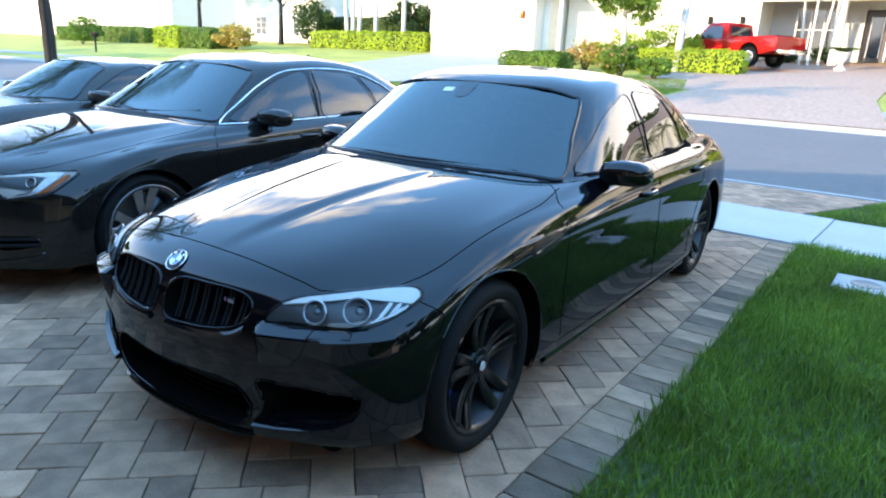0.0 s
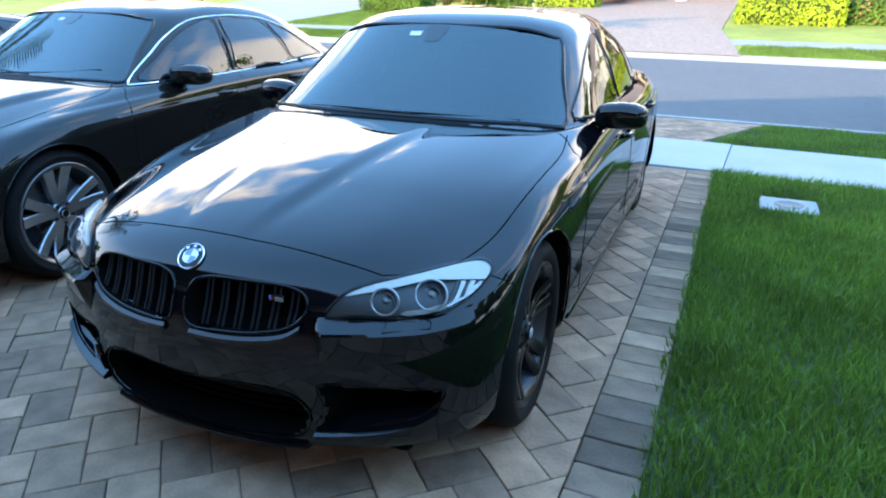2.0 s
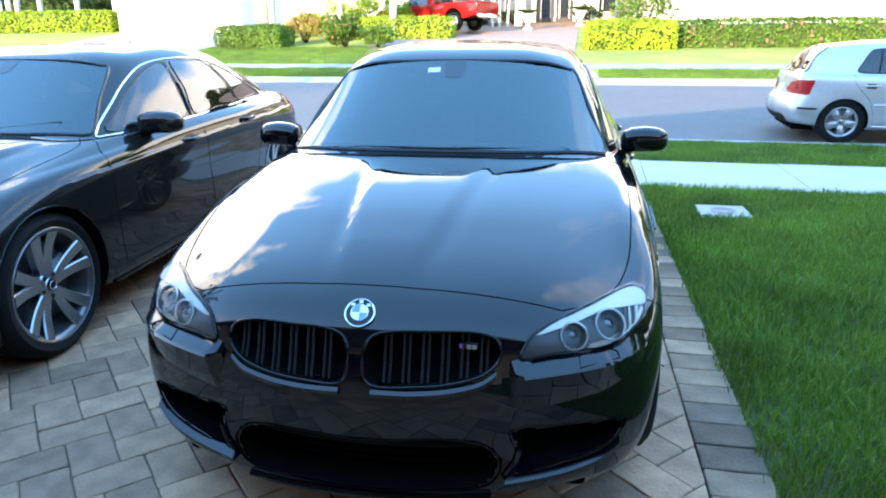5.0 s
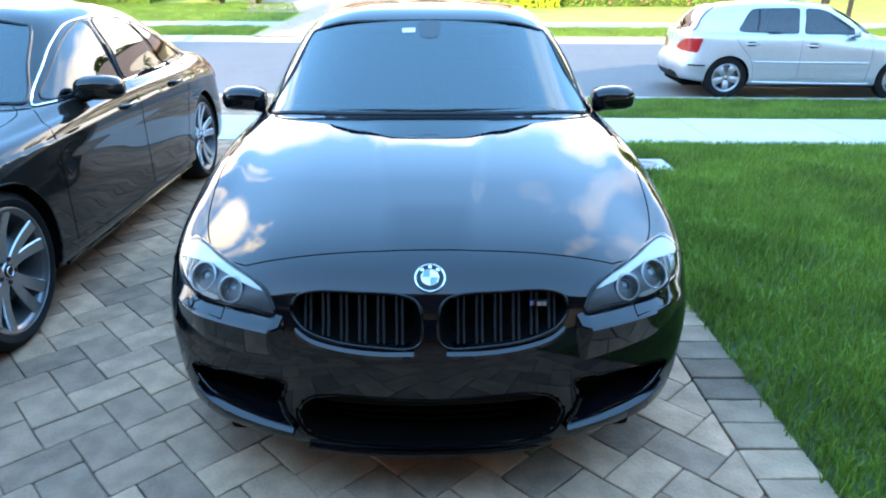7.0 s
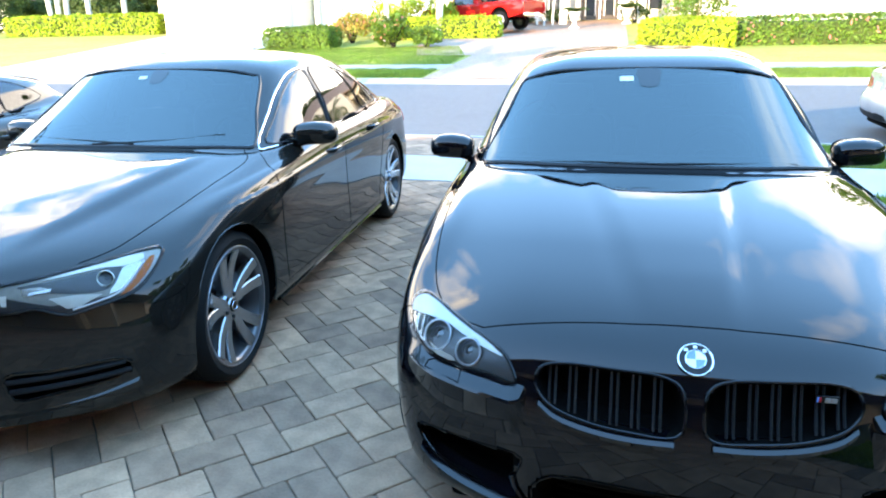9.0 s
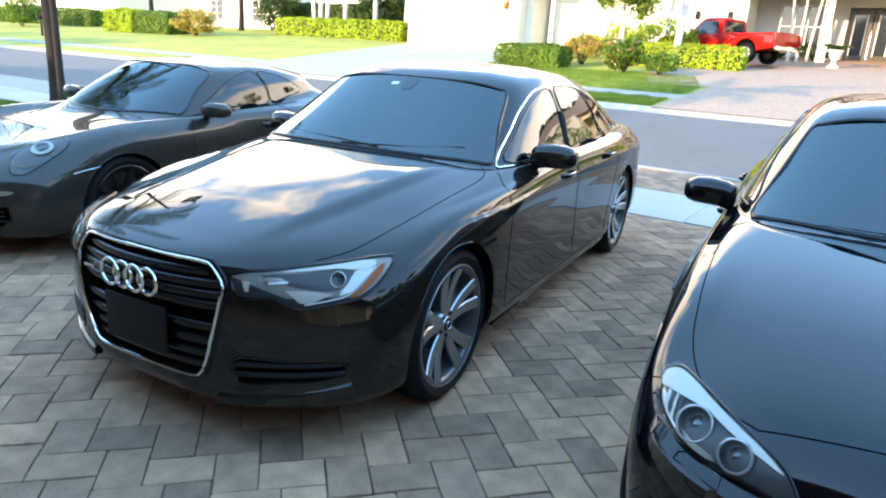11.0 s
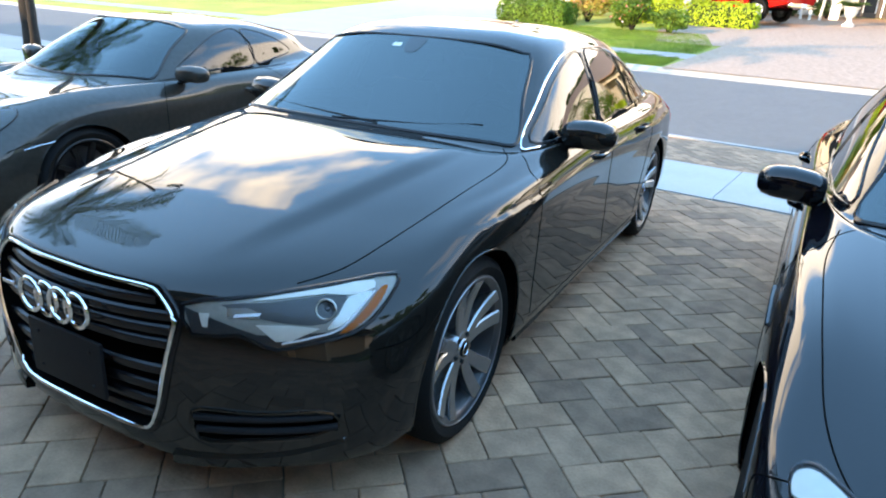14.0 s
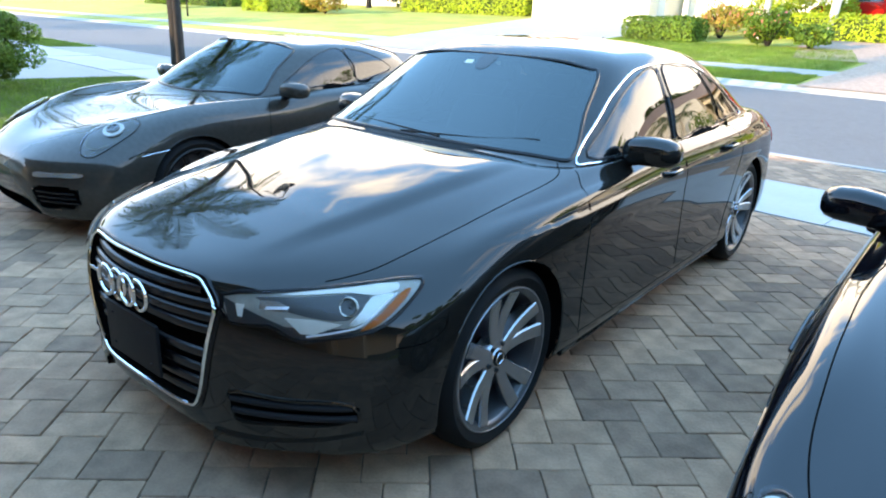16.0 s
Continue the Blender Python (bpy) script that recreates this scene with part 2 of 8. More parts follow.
def link(name, me, material, parent=None, label="", smooth=True):
    if smooth is True:
        me.shade_smooth()
    elif smooth:
        me.shade_smooth()
        me.set_sharp_from_angle(angle=radians(smooth))
    if material is not None and not me.materials:
        me.materials.append(material)
    ob = new(name, me)
    if parent is not None:
        ob.parent = parent
    if label:
        ob["label"] = label
    return ob


def part(name, bm, material, parent, label="", smooth=40):
    return obj(name, bm, material, parent, label, smooth)


def empty(name, m=None, **tags):
    ob = new(name)
    if m is not None:
        ob.matrix_basis = m
    return tagged(ob, **tags)


def pydata(name, verts, faces, material, parent=None, label="", smooth=40):
    me = bpy.data.meshes.new(name)
    me.from_pydata([tuple(v) for v in verts], [], faces)
    me.update()
    return link(name, me, material, parent, label, smooth)


def box_bm(sx, sy, sz, at=(0, 0, 0), bevel=0.0, bm=None):
    """A box of that size whose base centre stands at `at`."""
    bm = bm or bmesh.new()
    r = bmesh.ops.create_cube(bm, size=1.0)
    for v in r["verts"]:
        v.co = Vector((v.co.x * sx + at[0], v.co.y * sy + at[1], (v.co.z + 0.5) * sz + at[2]))
    if bevel:
        es = list({e for v in r["verts"] for e in v.link_edges})
        bmesh.ops.bevel(bm, geom=es, offset=bevel, segments=2, affect="EDGES", profile=0.6)
    return bm


def lathe(profile, n=48, axis="x"):
    """Revolve (along, radius) pairs about the x axis (or z)."""
    vs, fs = [], []
    for a_, r in profile:
        for k in range(n):
            c, s = math.cos(2 * math.pi * k / n), math.sin(2 * math.pi * k / n)
            vs.append((a_, r * c, r * s) if axis == "x" else (r * c, r * s, a_))
    for i in range(len(profile) - 1):
        for k in range(n):
            k2 = (k + 1) % n
            fs.append((i * n + k, i * n + k2, (i + 1) * n + k2, (i + 1) * n + k))
    return vs, fs


def sweep(points, radius, n=8, closed=False, flat=1.0, up=None):
    """A tube along points; radius may be a number or a list."""
    pts = [Vector(p) for p in points]
    cnt = len(pts)
    vs, fs = [], []
    for i, p in enumerate(pts):
        if closed:
            d = pts[(i + 1) % cnt] - pts[i - 1]
        else:
            d = pts[min(i + 1, cnt - 1)] - pts[max(i - 1, 0)]
        d.normalize()
        u_ = Vector(up) if up else (Vector((0, 0, 1)) if abs(d.z) < 0.9 else Vector((0, 1, 0)))
        s = d.cross(u_).normalized()
        w = s.cross(d).normalized()
        r = radius[i] if isinstance(radius, (list, tuple)) else radius
        for k in range(n):
            t_ = 2 * math.pi * k / n
            vs.append(p + s * (r * math.cos(t_)) + w * (r * flat * math.sin(t_)))
    rng = cnt if closed else cnt - 1
    for i in range(rng):
        j = (i + 1) % cnt
        for k in range(n):
            k2 = (k + 1) % n
            fs.append((i * n + k, i * n + k2, j * n + k2, j * n + k))
    if not closed:
        fs.append(tuple(range(n))[::-1])
        fs.append(tuple(range((cnt - 1) * n, cnt * n)))
    return vs, fs


def spline(pts, n, closed=False):
    """Centripetal Catmull-Rom through pts, n samples a segment."""
    P = [np.array(p, float) for p in pts]
    if closed:
        P = [P[-1]] + P + [P[0], P[1]]
    else:
        P = [2 * P[0] - P[1]] + P + [2 * P[-1] - P[-2]]
    out = []
    for i in range(1, len(P) - 2):
        p0, p1, p2, p3 = P[i - 1:i + 3]
        t0 = 0.0
        t1 = t0 + max(np.linalg.norm(p1 - p0), 1e-6) ** 0.5
        t2 = t1 + max(np.linalg.norm(p2 - p1), 1e-6) ** 0.5
        t3 = t2 + max(np.linalg.norm(p3 - p2), 1e-6) ** 0.5
        for k in range(n):
            t = t1 + (t2 - t1) * k / n
            a1 = (t1 - t) / (t1 - t0) * p0 + (t - t0) / (t1 - t0) * p1
            a2 = (t2 - t) / (t2 - t1) * p1 + (t - t1) / (t2 - t1) * p2
            a3 = (t3 - t) / (t3 - t2) * p2 + (t - t2) / (t3 - t2) * p3
            b1 = (t2 - t) / (t2 - t0) * a1 + (t - t0) / (t2 - t0) * a2
            b2 = (t3 - t) / (t3 - t1) * a2 + (t - t1) / (t3 - t1) * a3
            out.append((t2 - t) / (t2 - t1) * b1 + (t - t1) / (t2 - t1) * b2)
    if not closed:
        out.append(P[-2])
    return out


def leafmat(name, c0, c1, rough=0.55, trans=0.25):
    """Leaves and blades: colour by island between two greens, some light let through."""
    m = bpy.data.materials.new(name)
    m.use_nodes = True
    nd, lk = m.node_tree.nodes, m.node_tree.links
    b = nd["Principled BSDF"]
    b.inputs["Roughness"].default_value = rough
    b.inputs["Specular IOR Level"].default_value = 0.3
    g = nd.new("ShaderNodeNewGeometry")
    mx = nd.new("ShaderNodeMix")
    mx.data_type = "RGBA"
    mx.inputs["A"].default_value = (*c0, 1)
    mx.inputs["B"].default_value = (*c1, 1)
    lk.new(g.outputs["Random Per Island"], mx.inputs["Factor"])
    co = nd.new("ShaderNodeTexCoord")
    n = nd.new("ShaderNodeTexNoise")
    n.inputs["Scale"].default_value = 1.3
    n.inputs["Detail"].default_value = 3
    lk.new(co.outputs["Object"], n.inputs["Vector"])
    r = nd.new("ShaderNodeMapRange")
    r.inputs["From Min"].default_value = 0.3
    r.inputs["From Max"].default_value = 0.7
    r.inputs["To Min"].default_value = 0.65
    r.inputs["To Max"].default_value = 1.3
    lk.new(n.outputs["Fac"], r.inputs["Value"])
    mu = nd.new("ShaderNodeMix")
    mu.data_type = "RGBA"
    mu.blend_type = "MULTIPLY"
    mu.inputs["Factor"].default_value = 1.0
    lk.new(mx.outputs["Result"], mu.inputs["A"])
    lk.new(r.outputs["Result"], mu.inputs["B"])
    lk.new(mu.outputs["Result"], b.inputs["Base Color"])
    t_ = nd.new("ShaderNodeBsdfTranslucent")
    lk.new(mu.outputs["Result"], t_.inputs["Color"])
    ms = nd.new("ShaderNodeMixShader")
    ms.inputs[0].default_value = trans
    lk.new(b.outputs[0], ms.inputs[1])
    lk.new(t_.outputs[0], ms.inputs[2])
    lk.new(ms.outputs[0], nd["Material Output"].inputs["Surface"])
    return m


M["grass"] = leafmat("lawn_grass", (0.057, 0.138, 0.013), (0.158, 0.262, 0.035), trans=0.32)
M["turf"] = mat("far_turf", (0.20, 0.235, 0.025), 0.9, var=0.4, scale=0.6, bump=0.8, bscale=25, fine=0.25, alt=(0.34, 0.30, 0.05))
M["leaf"] = leafmat("hedge_leaf", (0.055, 0.125, 0.012), (0.14, 0.25, 0.03))
M["leaf_light"] = leafmat("pale_hedge_leaf", (0.27, 0.40, 0.02), (0.36, 0.45, 0.04))
M["leaf_dark"] = leafmat("dark_leaf", (0.02, 0.05, 0.01), (0.05, 0.10, 0.02))
M["leaf_red"] = leafmat("croton_leaf", (0.42, 0.22, 0.06), (0.30, 0.32, 0.05))
M["frond"] = leafmat("palm_frond", (0.03, 0.075, 0.015), (0.07, 0.13, 0.03))
M["petal"] = mat("flower_petal", (0.42, 0.13, 0.09), 0.6, var=0.3, scale=9)
M["twig"] = mat("hedge_core", (0.045, 0.075, 0.012), 0.95, var=0.4, scale=6)


def island(name, base, alt, amount=0.5):
    """Paver stone for joined pieces: the same stone, changed from island to island."""
    m = mat(name, base, 0.85, var=0.58, scale=9, bump=0.28, bscale=55, fine=0.20, spec=0.2)
    nd, lk = m.node_tree.nodes, m.node_tree.links
    mix = [n for n in nd if n.bl_idname == "ShaderNodeMix"][0]
    g = nd.new("ShaderNodeNewGeometry")
    am = nd.new("ShaderNodeMix")
    am.data_type = "RGBA"
    am.inputs["A"].default_value = (*base, 1)
    am.inputs["B"].default_value = (*alt, 1)
    lk.new(g.outputs["Random Per Island"], am.inputs["Factor"])
    lk.new(am.outputs["Result"], mix.inputs["A"])
    return m


M["paver_j"] = island("paver_stone_joined", (0.46, 0.245, 0.153), (0.23, 0.130, 0.088))
M["paver_far"] = island("rosy_paver_joined", (0.40, 0.27, 0.20), (0.30, 0.20, 0.15))

# ---- ground, road, pavement ----
def rise(y):
    """Height of the land across the street, above the driveway's plane."""
    if y < 10.9:
        return 0.0
    if y < 18.2:
        return 0.05 * (y - 10.9)
    if y < 42:
        return 0.365 + 0.08 * (y - 18.2)
    return 2.27 + 0.01 * (y - 42)


def strip(name, x0, x1, ys, material, lift=0.0, nx=2, x0b=None, x1b=None, **tags):
    """A sheet that follows the land from ys[0] to ys[-1]; x0b, x1b: its edges at the far end."""
    vs, fs = [], []
    for y in ys:
        s = (y - ys[0]) / (ys[-1] - ys[0])
        a_ = x0 + ((x0b if x0b is not None else x0) - x0) * s
        b_ = x1 + ((x1b if x1b is not None else x1) - x1) * s
        for i in range(nx):
            vs.append((a_ + (b_ - a_) * i / (nx - 1), y, rise(y) + lift))
    for j in range(len(ys) - 1):
        for i in range(nx - 1):
            k = j * nx + i
            fs.append((k, k + 1, k + nx + 1, k + nx))
    ob = pydata(name, vs, fs, material, smooth=False)
    return tagged(ob, **tags)


def span(a_, b_, step):
    n = max(1, int(round((b_ - a_) / step)))
    return [a_ + (b_ - a_) * i / n for i in range(n + 1)]


FAR_Y = [18.2, 22, 26, 30, 34, 38, 42]
ground = strip("ground", -400, 400, [-300, -20, 0, 10.9, 18.2, 30, 42, 600], M["soil"], lift=-0.16, nx=9,
               label="dark lawn soil and open land under the whole neighbourhood", category="ground", kind="structure")
road = strip("road", -120, 120, [10.95, 12.5, 14, 16, 18.2], M["asphalt"], lift=-0.09, nx=5, label="worn grey asphalt street", category="road", kind="structure")
strip("far_lawn", -120, 120, [18.5] + FAR_Y[1:] + [60], M["turf"], lift=0.0, nx=3, label="sunlit clipped lawns across the street", category="lawn", kind="structure")
strip("far_pavement", -120, 120, [20.4, 21.5], M["concrete"], lift=0.012, label="sunlit concrete pavement across the street", category="pavement", kind="structure")
strip("far_driveway", -7.6, -1.2, [18.4, 20, 22, 24], M["paver_far"], lift=0.02, x0b=-7.4, x1b=-2.1, label="rosy paver driveway across the street", category="driveway", kind="structure")
strip("far_forecourt", -9.5, -2.1, [24, 28, 32, 36, 40.5], M["paver_far"], lift=0.02, x0b=-14, x1b=-2.4, label="rosy paver forecourt before the far house", category="driveway", kind="structure")
strip("far_driveway_pale", -24.5, -17.5, [18.4, 22, 26, 30, 35.5], M["concrete"], lift=0.02, x0b=-28, x1b=-17.2, label="pale sunlit driveway of the white house", category="driveway", kind="structure")
strip("neighbour_driveway", -28.5, -18.0, [-3, 7.3], M["concrete"], lift=0.004, label="pale concrete driveway of the next house", category="driveway", kind="structure")
strip("neighbour_apron", -28.5, -18.0, [8.9, 10.6], M["concrete"], lift=0.004, label="pale concrete apron of the next driveway", category="driveway", kind="structure")


def kerb(name, y, x0, x1, face, label):
    """A rolled concrete kerb with its gutter; face: +1 when the road lies towards +y."""
    prof = [(-0.16, -0.06), (-0.15, 0.012), (-0.06, 0.016), (0.02, -0.01), (0.09, -0.075), (0.30, -0.082), (0.31, -0.14)]
    vs, fs = [], []
    xs = span(x0, x1, 3.0)
    for x in xs:
        for a_, h in prof:
            yy = y + face * a_
            vs.append((x, yy, rise(y) + h + (0.05 * (yy - y) if y > 12 else 0)))
    n = len(prof)
    for i in range(len(xs) - 1):
        for j in range(n - 1):
            fs.append((i * n + j, (i + 1) * n + j, (i + 1) * n + j + 1, i * n + j + 1))
    return tagged(pydata(name, vs, fs, M["kerb"], smooth=30), label, "kerb", kind="structure")


kerb("kerb", 10.72, -120, 120, 1, "low rolled concrete kerb along the street")
kerb("far_kerb", 18.42, -120, 120, -1, "low rolled concrete kerb across the street")

# pavement slabs with open joints
pav = tagged(new("pavement"), "pale concrete pavement in large slabs", "pavement", kind="structure")
slab_bm = box_bm(1.552, 1.49, 0.11, (0, 0, -0.1), 0.006)
slab_me = bpy.data.meshes.new("slab")
slab_bm.to_mesh(slab_me)
slab_bm.free()
slab_me.materials.append(mat("slab_concrete", (0.37, 0.345, 0.315), 0.85, var=0.14, scale=1.6, bump=0.2, bscale=130, fine=0.07, rand=0.05))
for k in range(-32, 16):
    s_ = new("slab", slab_me)
    s_.parent = pav
    s_.location = (-0.8 + 1.56 * (k + 0.5), 8.1, 0.004 * ((k * 7) % 3 - 1))

# ---- houses ----
def wall_box(name, x0, x1, y0, y1, z0, z1, material, parent, label=""):
    return part(name, box_bm(x1 - x0, y1 - y0, z1 - z0, ((x0 + x1) / 2, (y0 + y1) / 2, z0)), material, parent, label, smooth=False)


def hip_roof(name, x0, x1, y0, y1, z0, z1, parent, over=0.5, inset=None):
    x0, x1, y0, y1 = x0 - over, x1 + over, y0 - over, y1 + over
    i_ = inset if inset is not None else (y1 - y0) / 2
    ym = (y0 + y1) / 2
    vs = [(x0, y0, z0), (x1, y0, z0), (x1, y1, z0), (x0, y1, z0), (x0 + i_, ym, z1), (x1 - i_, ym, z1),
          (x0, y0, z0 - 0.2), (x1, y0, z0 - 0.2), (x1, y1, z0 - 0.2), (x0, y1, z0 - 0.2)]
    fs = [(0, 1, 5, 4), (1, 2, 5), (2, 3, 4, 5), (3, 0, 4), (6, 7, 1, 0), (7, 8, 2, 1), (8, 9, 3, 2), (9, 6, 0, 3), (6, 9, 8, 7)]
    return pydata(name, vs, fs, M["roof"], parent, smooth=False)


def window_unit(name, x, y, z, w, h, parent, cols=2, rows=3, material=None):
    """A glazed window facing -y: frame, bars, panes and sill."""
    wn_ = part(name, box_bm(w + 0.12, 0.08, 0.08, (x, y, z - 0.08)), M["whitepaint"], parent, smooth=False)
    for dx in (-w / 2 - 0.03, w / 2 + 0.03):
        part("jamb", box_bm(0.07, 0.08, h + 0.08, (x + dx, y, z)), M["whitepaint"], wn_, smooth=False)
    part("head", box_bm(w + 0.12, 0.08, 0.08, (x, y, z + h)), M["whitepaint"], wn_, smooth=False)
    for c in range(1, cols):
        part("bar", box_bm(0.05, 0.06, h, (x - w / 2 + w * c / cols, y, z)), M["whitepaint"], wn_, smooth=False)
    for r in range(1, rows):
        part("bar", box_bm(w, 0.055, 0.04, (x, y, z + h * r / rows)), M["whitepaint"], wn_, smooth=False)
    part("pane", box_bm(w, 0.02, h, (x, y + 0.02, z)), M["housepane"], wn_, smooth=False)
    return wn_


# tan of these unseen walls is chosen to bounce warm light onto car fronts
M["garage"] = mat("garage_wall", (0.26, 0.19, 0.12), 0.9, var=0.15, scale=1.5)
M["stucco_tan"] = mat("tan_stucco", (0.60, 0.46, 0.31), 0.9, var=0.08, scale=1.5, bump=0.4, bscale=60, fine=0.05)
M["housepane"] = mat("window_pane", (0.02, 0.024, 0.028), 0.06, var=0.1, spec=0.8)

# own house, unseen behind the camera: garage front, walls and hipped roof that shade the driveway
own = tagged(empty("own_house"), "tan stucco house with a hipped tile roof behind the driveway", "house", kind="structure")
wall_box("wall", -12.2, -9.5, -3.0, -2.6, -0.05, 3.1, M["stucco_tan"], own)
wall_box("wall", -4.9, -4.7, -3.0, -2.6, -0.05, 3.1, M["stucco_tan"], own)
wall_box("wall", -0.1, 10.5, -3.0, -2.6, -0.05, 3.1, M["stucco_tan"], own)
wall_box("lintel", -9.5, -4.9, -3.0, -2.6, 2.25, 3.1, M["stucco_tan"], own)
wall_box("lintel", -4.7, -0.1, -3.0, -2.6, 2.25, 3.1, M["stucco_tan"], own)
wall_box("garage_back_wall", -12.2, 10.5, -9.4, -9.2, -0.05, 3.1, M["garage"], own)
wall_box("garage_side_wall", -9.7, -9.5, -9.2, -3.0, -0.05, 3.1, M["garage"], own)
wall_box("garage_side_wall", -0.1, 0.1, -9.2, -3.0, -0.05, 3.1, M["garage"], own)
wall_box("garage_ceiling", -9.7, 0.1, -9.2, -3.0, 2.9, 3.0, M["garage"], own)
wall_box("garage_floor", -9.7, 0.1, -9.2, -2.55, -0.06, 0.0, M["garage"], own)
wall_box("eave_soffit", -12.2, 10.9, -3.2, -0.35, 2.98, 3.12, M["garage"], own)
wall_box("garage_jamb", -9.75, -9.5, -2.6, -0.9, -0.05, 2.98, M["stucco_tan"], own)
wall_box("garage_jamb", 0.25, 0.5, -2.6, -0.9, -0.05, 2.98, M["stucco_tan"], own)
hip_roof("roof", -12.2, 10.5, -14, -2.6, 3.1, 7.6, own, over=0.6)
# neighbour houses out of view, added so their roofs shade the street
nb = tagged(empty("left_house"), "cream stucco neighbouring house with a hipped roof", "house", kind="structure")
wall_box("wall", -42, -18.6, -15, -3, -0.05, 3.1, M["stucco"], nb)
hip_roof("roof", -42, -18.6, -15, -3, 3.1, 7.4, nb)
nr = tagged(empty("right_house"), "cream stucco neighbouring house with a hipped roof", "house", kind="structure")
wall_box("wall", 15.5, 36, -14, -2, -0.05, 3.1, M["stucco"], nr)
hip_roof("roof", 15.5, 36, -14, -2, 3.1, 7.2, nr)

# ---- cars: a body lofted through rings, cut into panels, with draped details ----
from mathutils.bvhtree import BVHTree

SEG = (20, 16, 22, 56, 56, 26, 14, 12)      # columns between the nine stations of a ring


def ring(xs, ys, zs):
    """Half a level line: nose centre, quarter, corner, front axle, middle, rear axle, corner, quarter, tail centre."""
    return np.stack([np.array(xs, float), np.array(ys, float), np.array(zs, float)], axis=1)


def catmull(p0, p1, p2, p3, n):
    d = lambda a_, b_: max(float(np.linalg.norm(b_ - a_)), 1e-5) ** 0.5
    t1 = d(p0, p1)
    t2 = t1 + d(p1, p2)
    t3 = t2 + d(p2, p3)
    out = []
    for k in range(n):
        t = t1 + (t2 - t1) * k / n
        a1 = (t1 - t) / t1 * p0 + t / t1 * p1
        a2 = (t2 - t) / (t2 - t1) * p1 + (t - t1) / (t2 - t1) * p2
        a3 = (t3 - t) / (t3 - t2) * p2 + (t - t2) / (t3 - t2) * p3
        b1 = (t2 - t) / t2 * a1 + t / t2 * a2
        b2 = (t3 - t) / (t3 - t1) * a2 + (t - t1) / (t3 - t1) * a3
        out.append((t2 - t) / (t2 - t1) * b1 + (t - t1) / (t2 - t1) * b2)
    return out


def loft(rings, rows):
    """Grid of points [v][u] over half the body; rows: samples between neighbouring rings."""
    mir = np.array([-1, 1, 1])
    lines = []
    for r in rings:
        q = [r[1] * mir, *r, r[-2] * mir]
        if abs(r[:, 0]).max() < 1e-6:
            q[0], q[-1] = 2 * r[0] - r[1], 2 * r[-1] - r[-2]
        pts = []
        for i, n in enumerate(SEG):
            pts += catmull(q[i], q[i + 1], q[i + 2], q[i + 3], n)
        pts.append(r[-1])
        lines.append(pts)
    lines = np.array(lines)
    grid = []
    nr = len(rings)
    for i in range(nr - 1):
        n = rows[i]
        cols = []
        for u in range(lines.shape[1]):
            c = lines[:, u]
            p0 = c[i - 1] if i else 2 * c[0] - c[1]
            p3 = c[i + 2] if i + 2 < nr else 2 * c[i + 1] - c[i]
            cols.append(catmull(p0, c[i], c[i + 1], p3, n))
        for k in range(n):
            grid.append([cols[u][k] for u in range(len(cols))])
    grid.append(list(lines[-1]))
    return np.array(grid)


def with_cowl(rings, i, f=0.85, lift=0.004):
    """Rings with one more before ring i + 1, so that the bonnet runs straight up to the screen's foot."""
    r = rings[i] + (rings[i + 1] - rings[i]) * f
    r[:, 2] += lift
    return rings[:i + 1] + [r] + rings[i + 1:]


def swage(x, y, z, zc, y0, y1, high=0.007, below=0.10):
    """A pressed crease along the flank: the panel steps out just under the line zc."""
    if not (y0 < y < y1) or x < 0.6 or z > zc or z < zc - below:
        return 0.0
    return high * (1 - (zc - z) / below) * min(1, (y - y0) * 4, (y1 - y) * 4)


def inside(p, poly):
    x, y = p
    hit = False
    j = len(poly) - 1
    for i in range(len(poly)):
        xi, yi = poly[i][0], poly[i][1]
        xj, yj = poly[j][0], poly[j][1]
        if (yi > y) != (yj > y) and x < (xj - xi) * (y - yi) / (yj - yi) + xi:
            hit = not hit
        j = i
    return hit


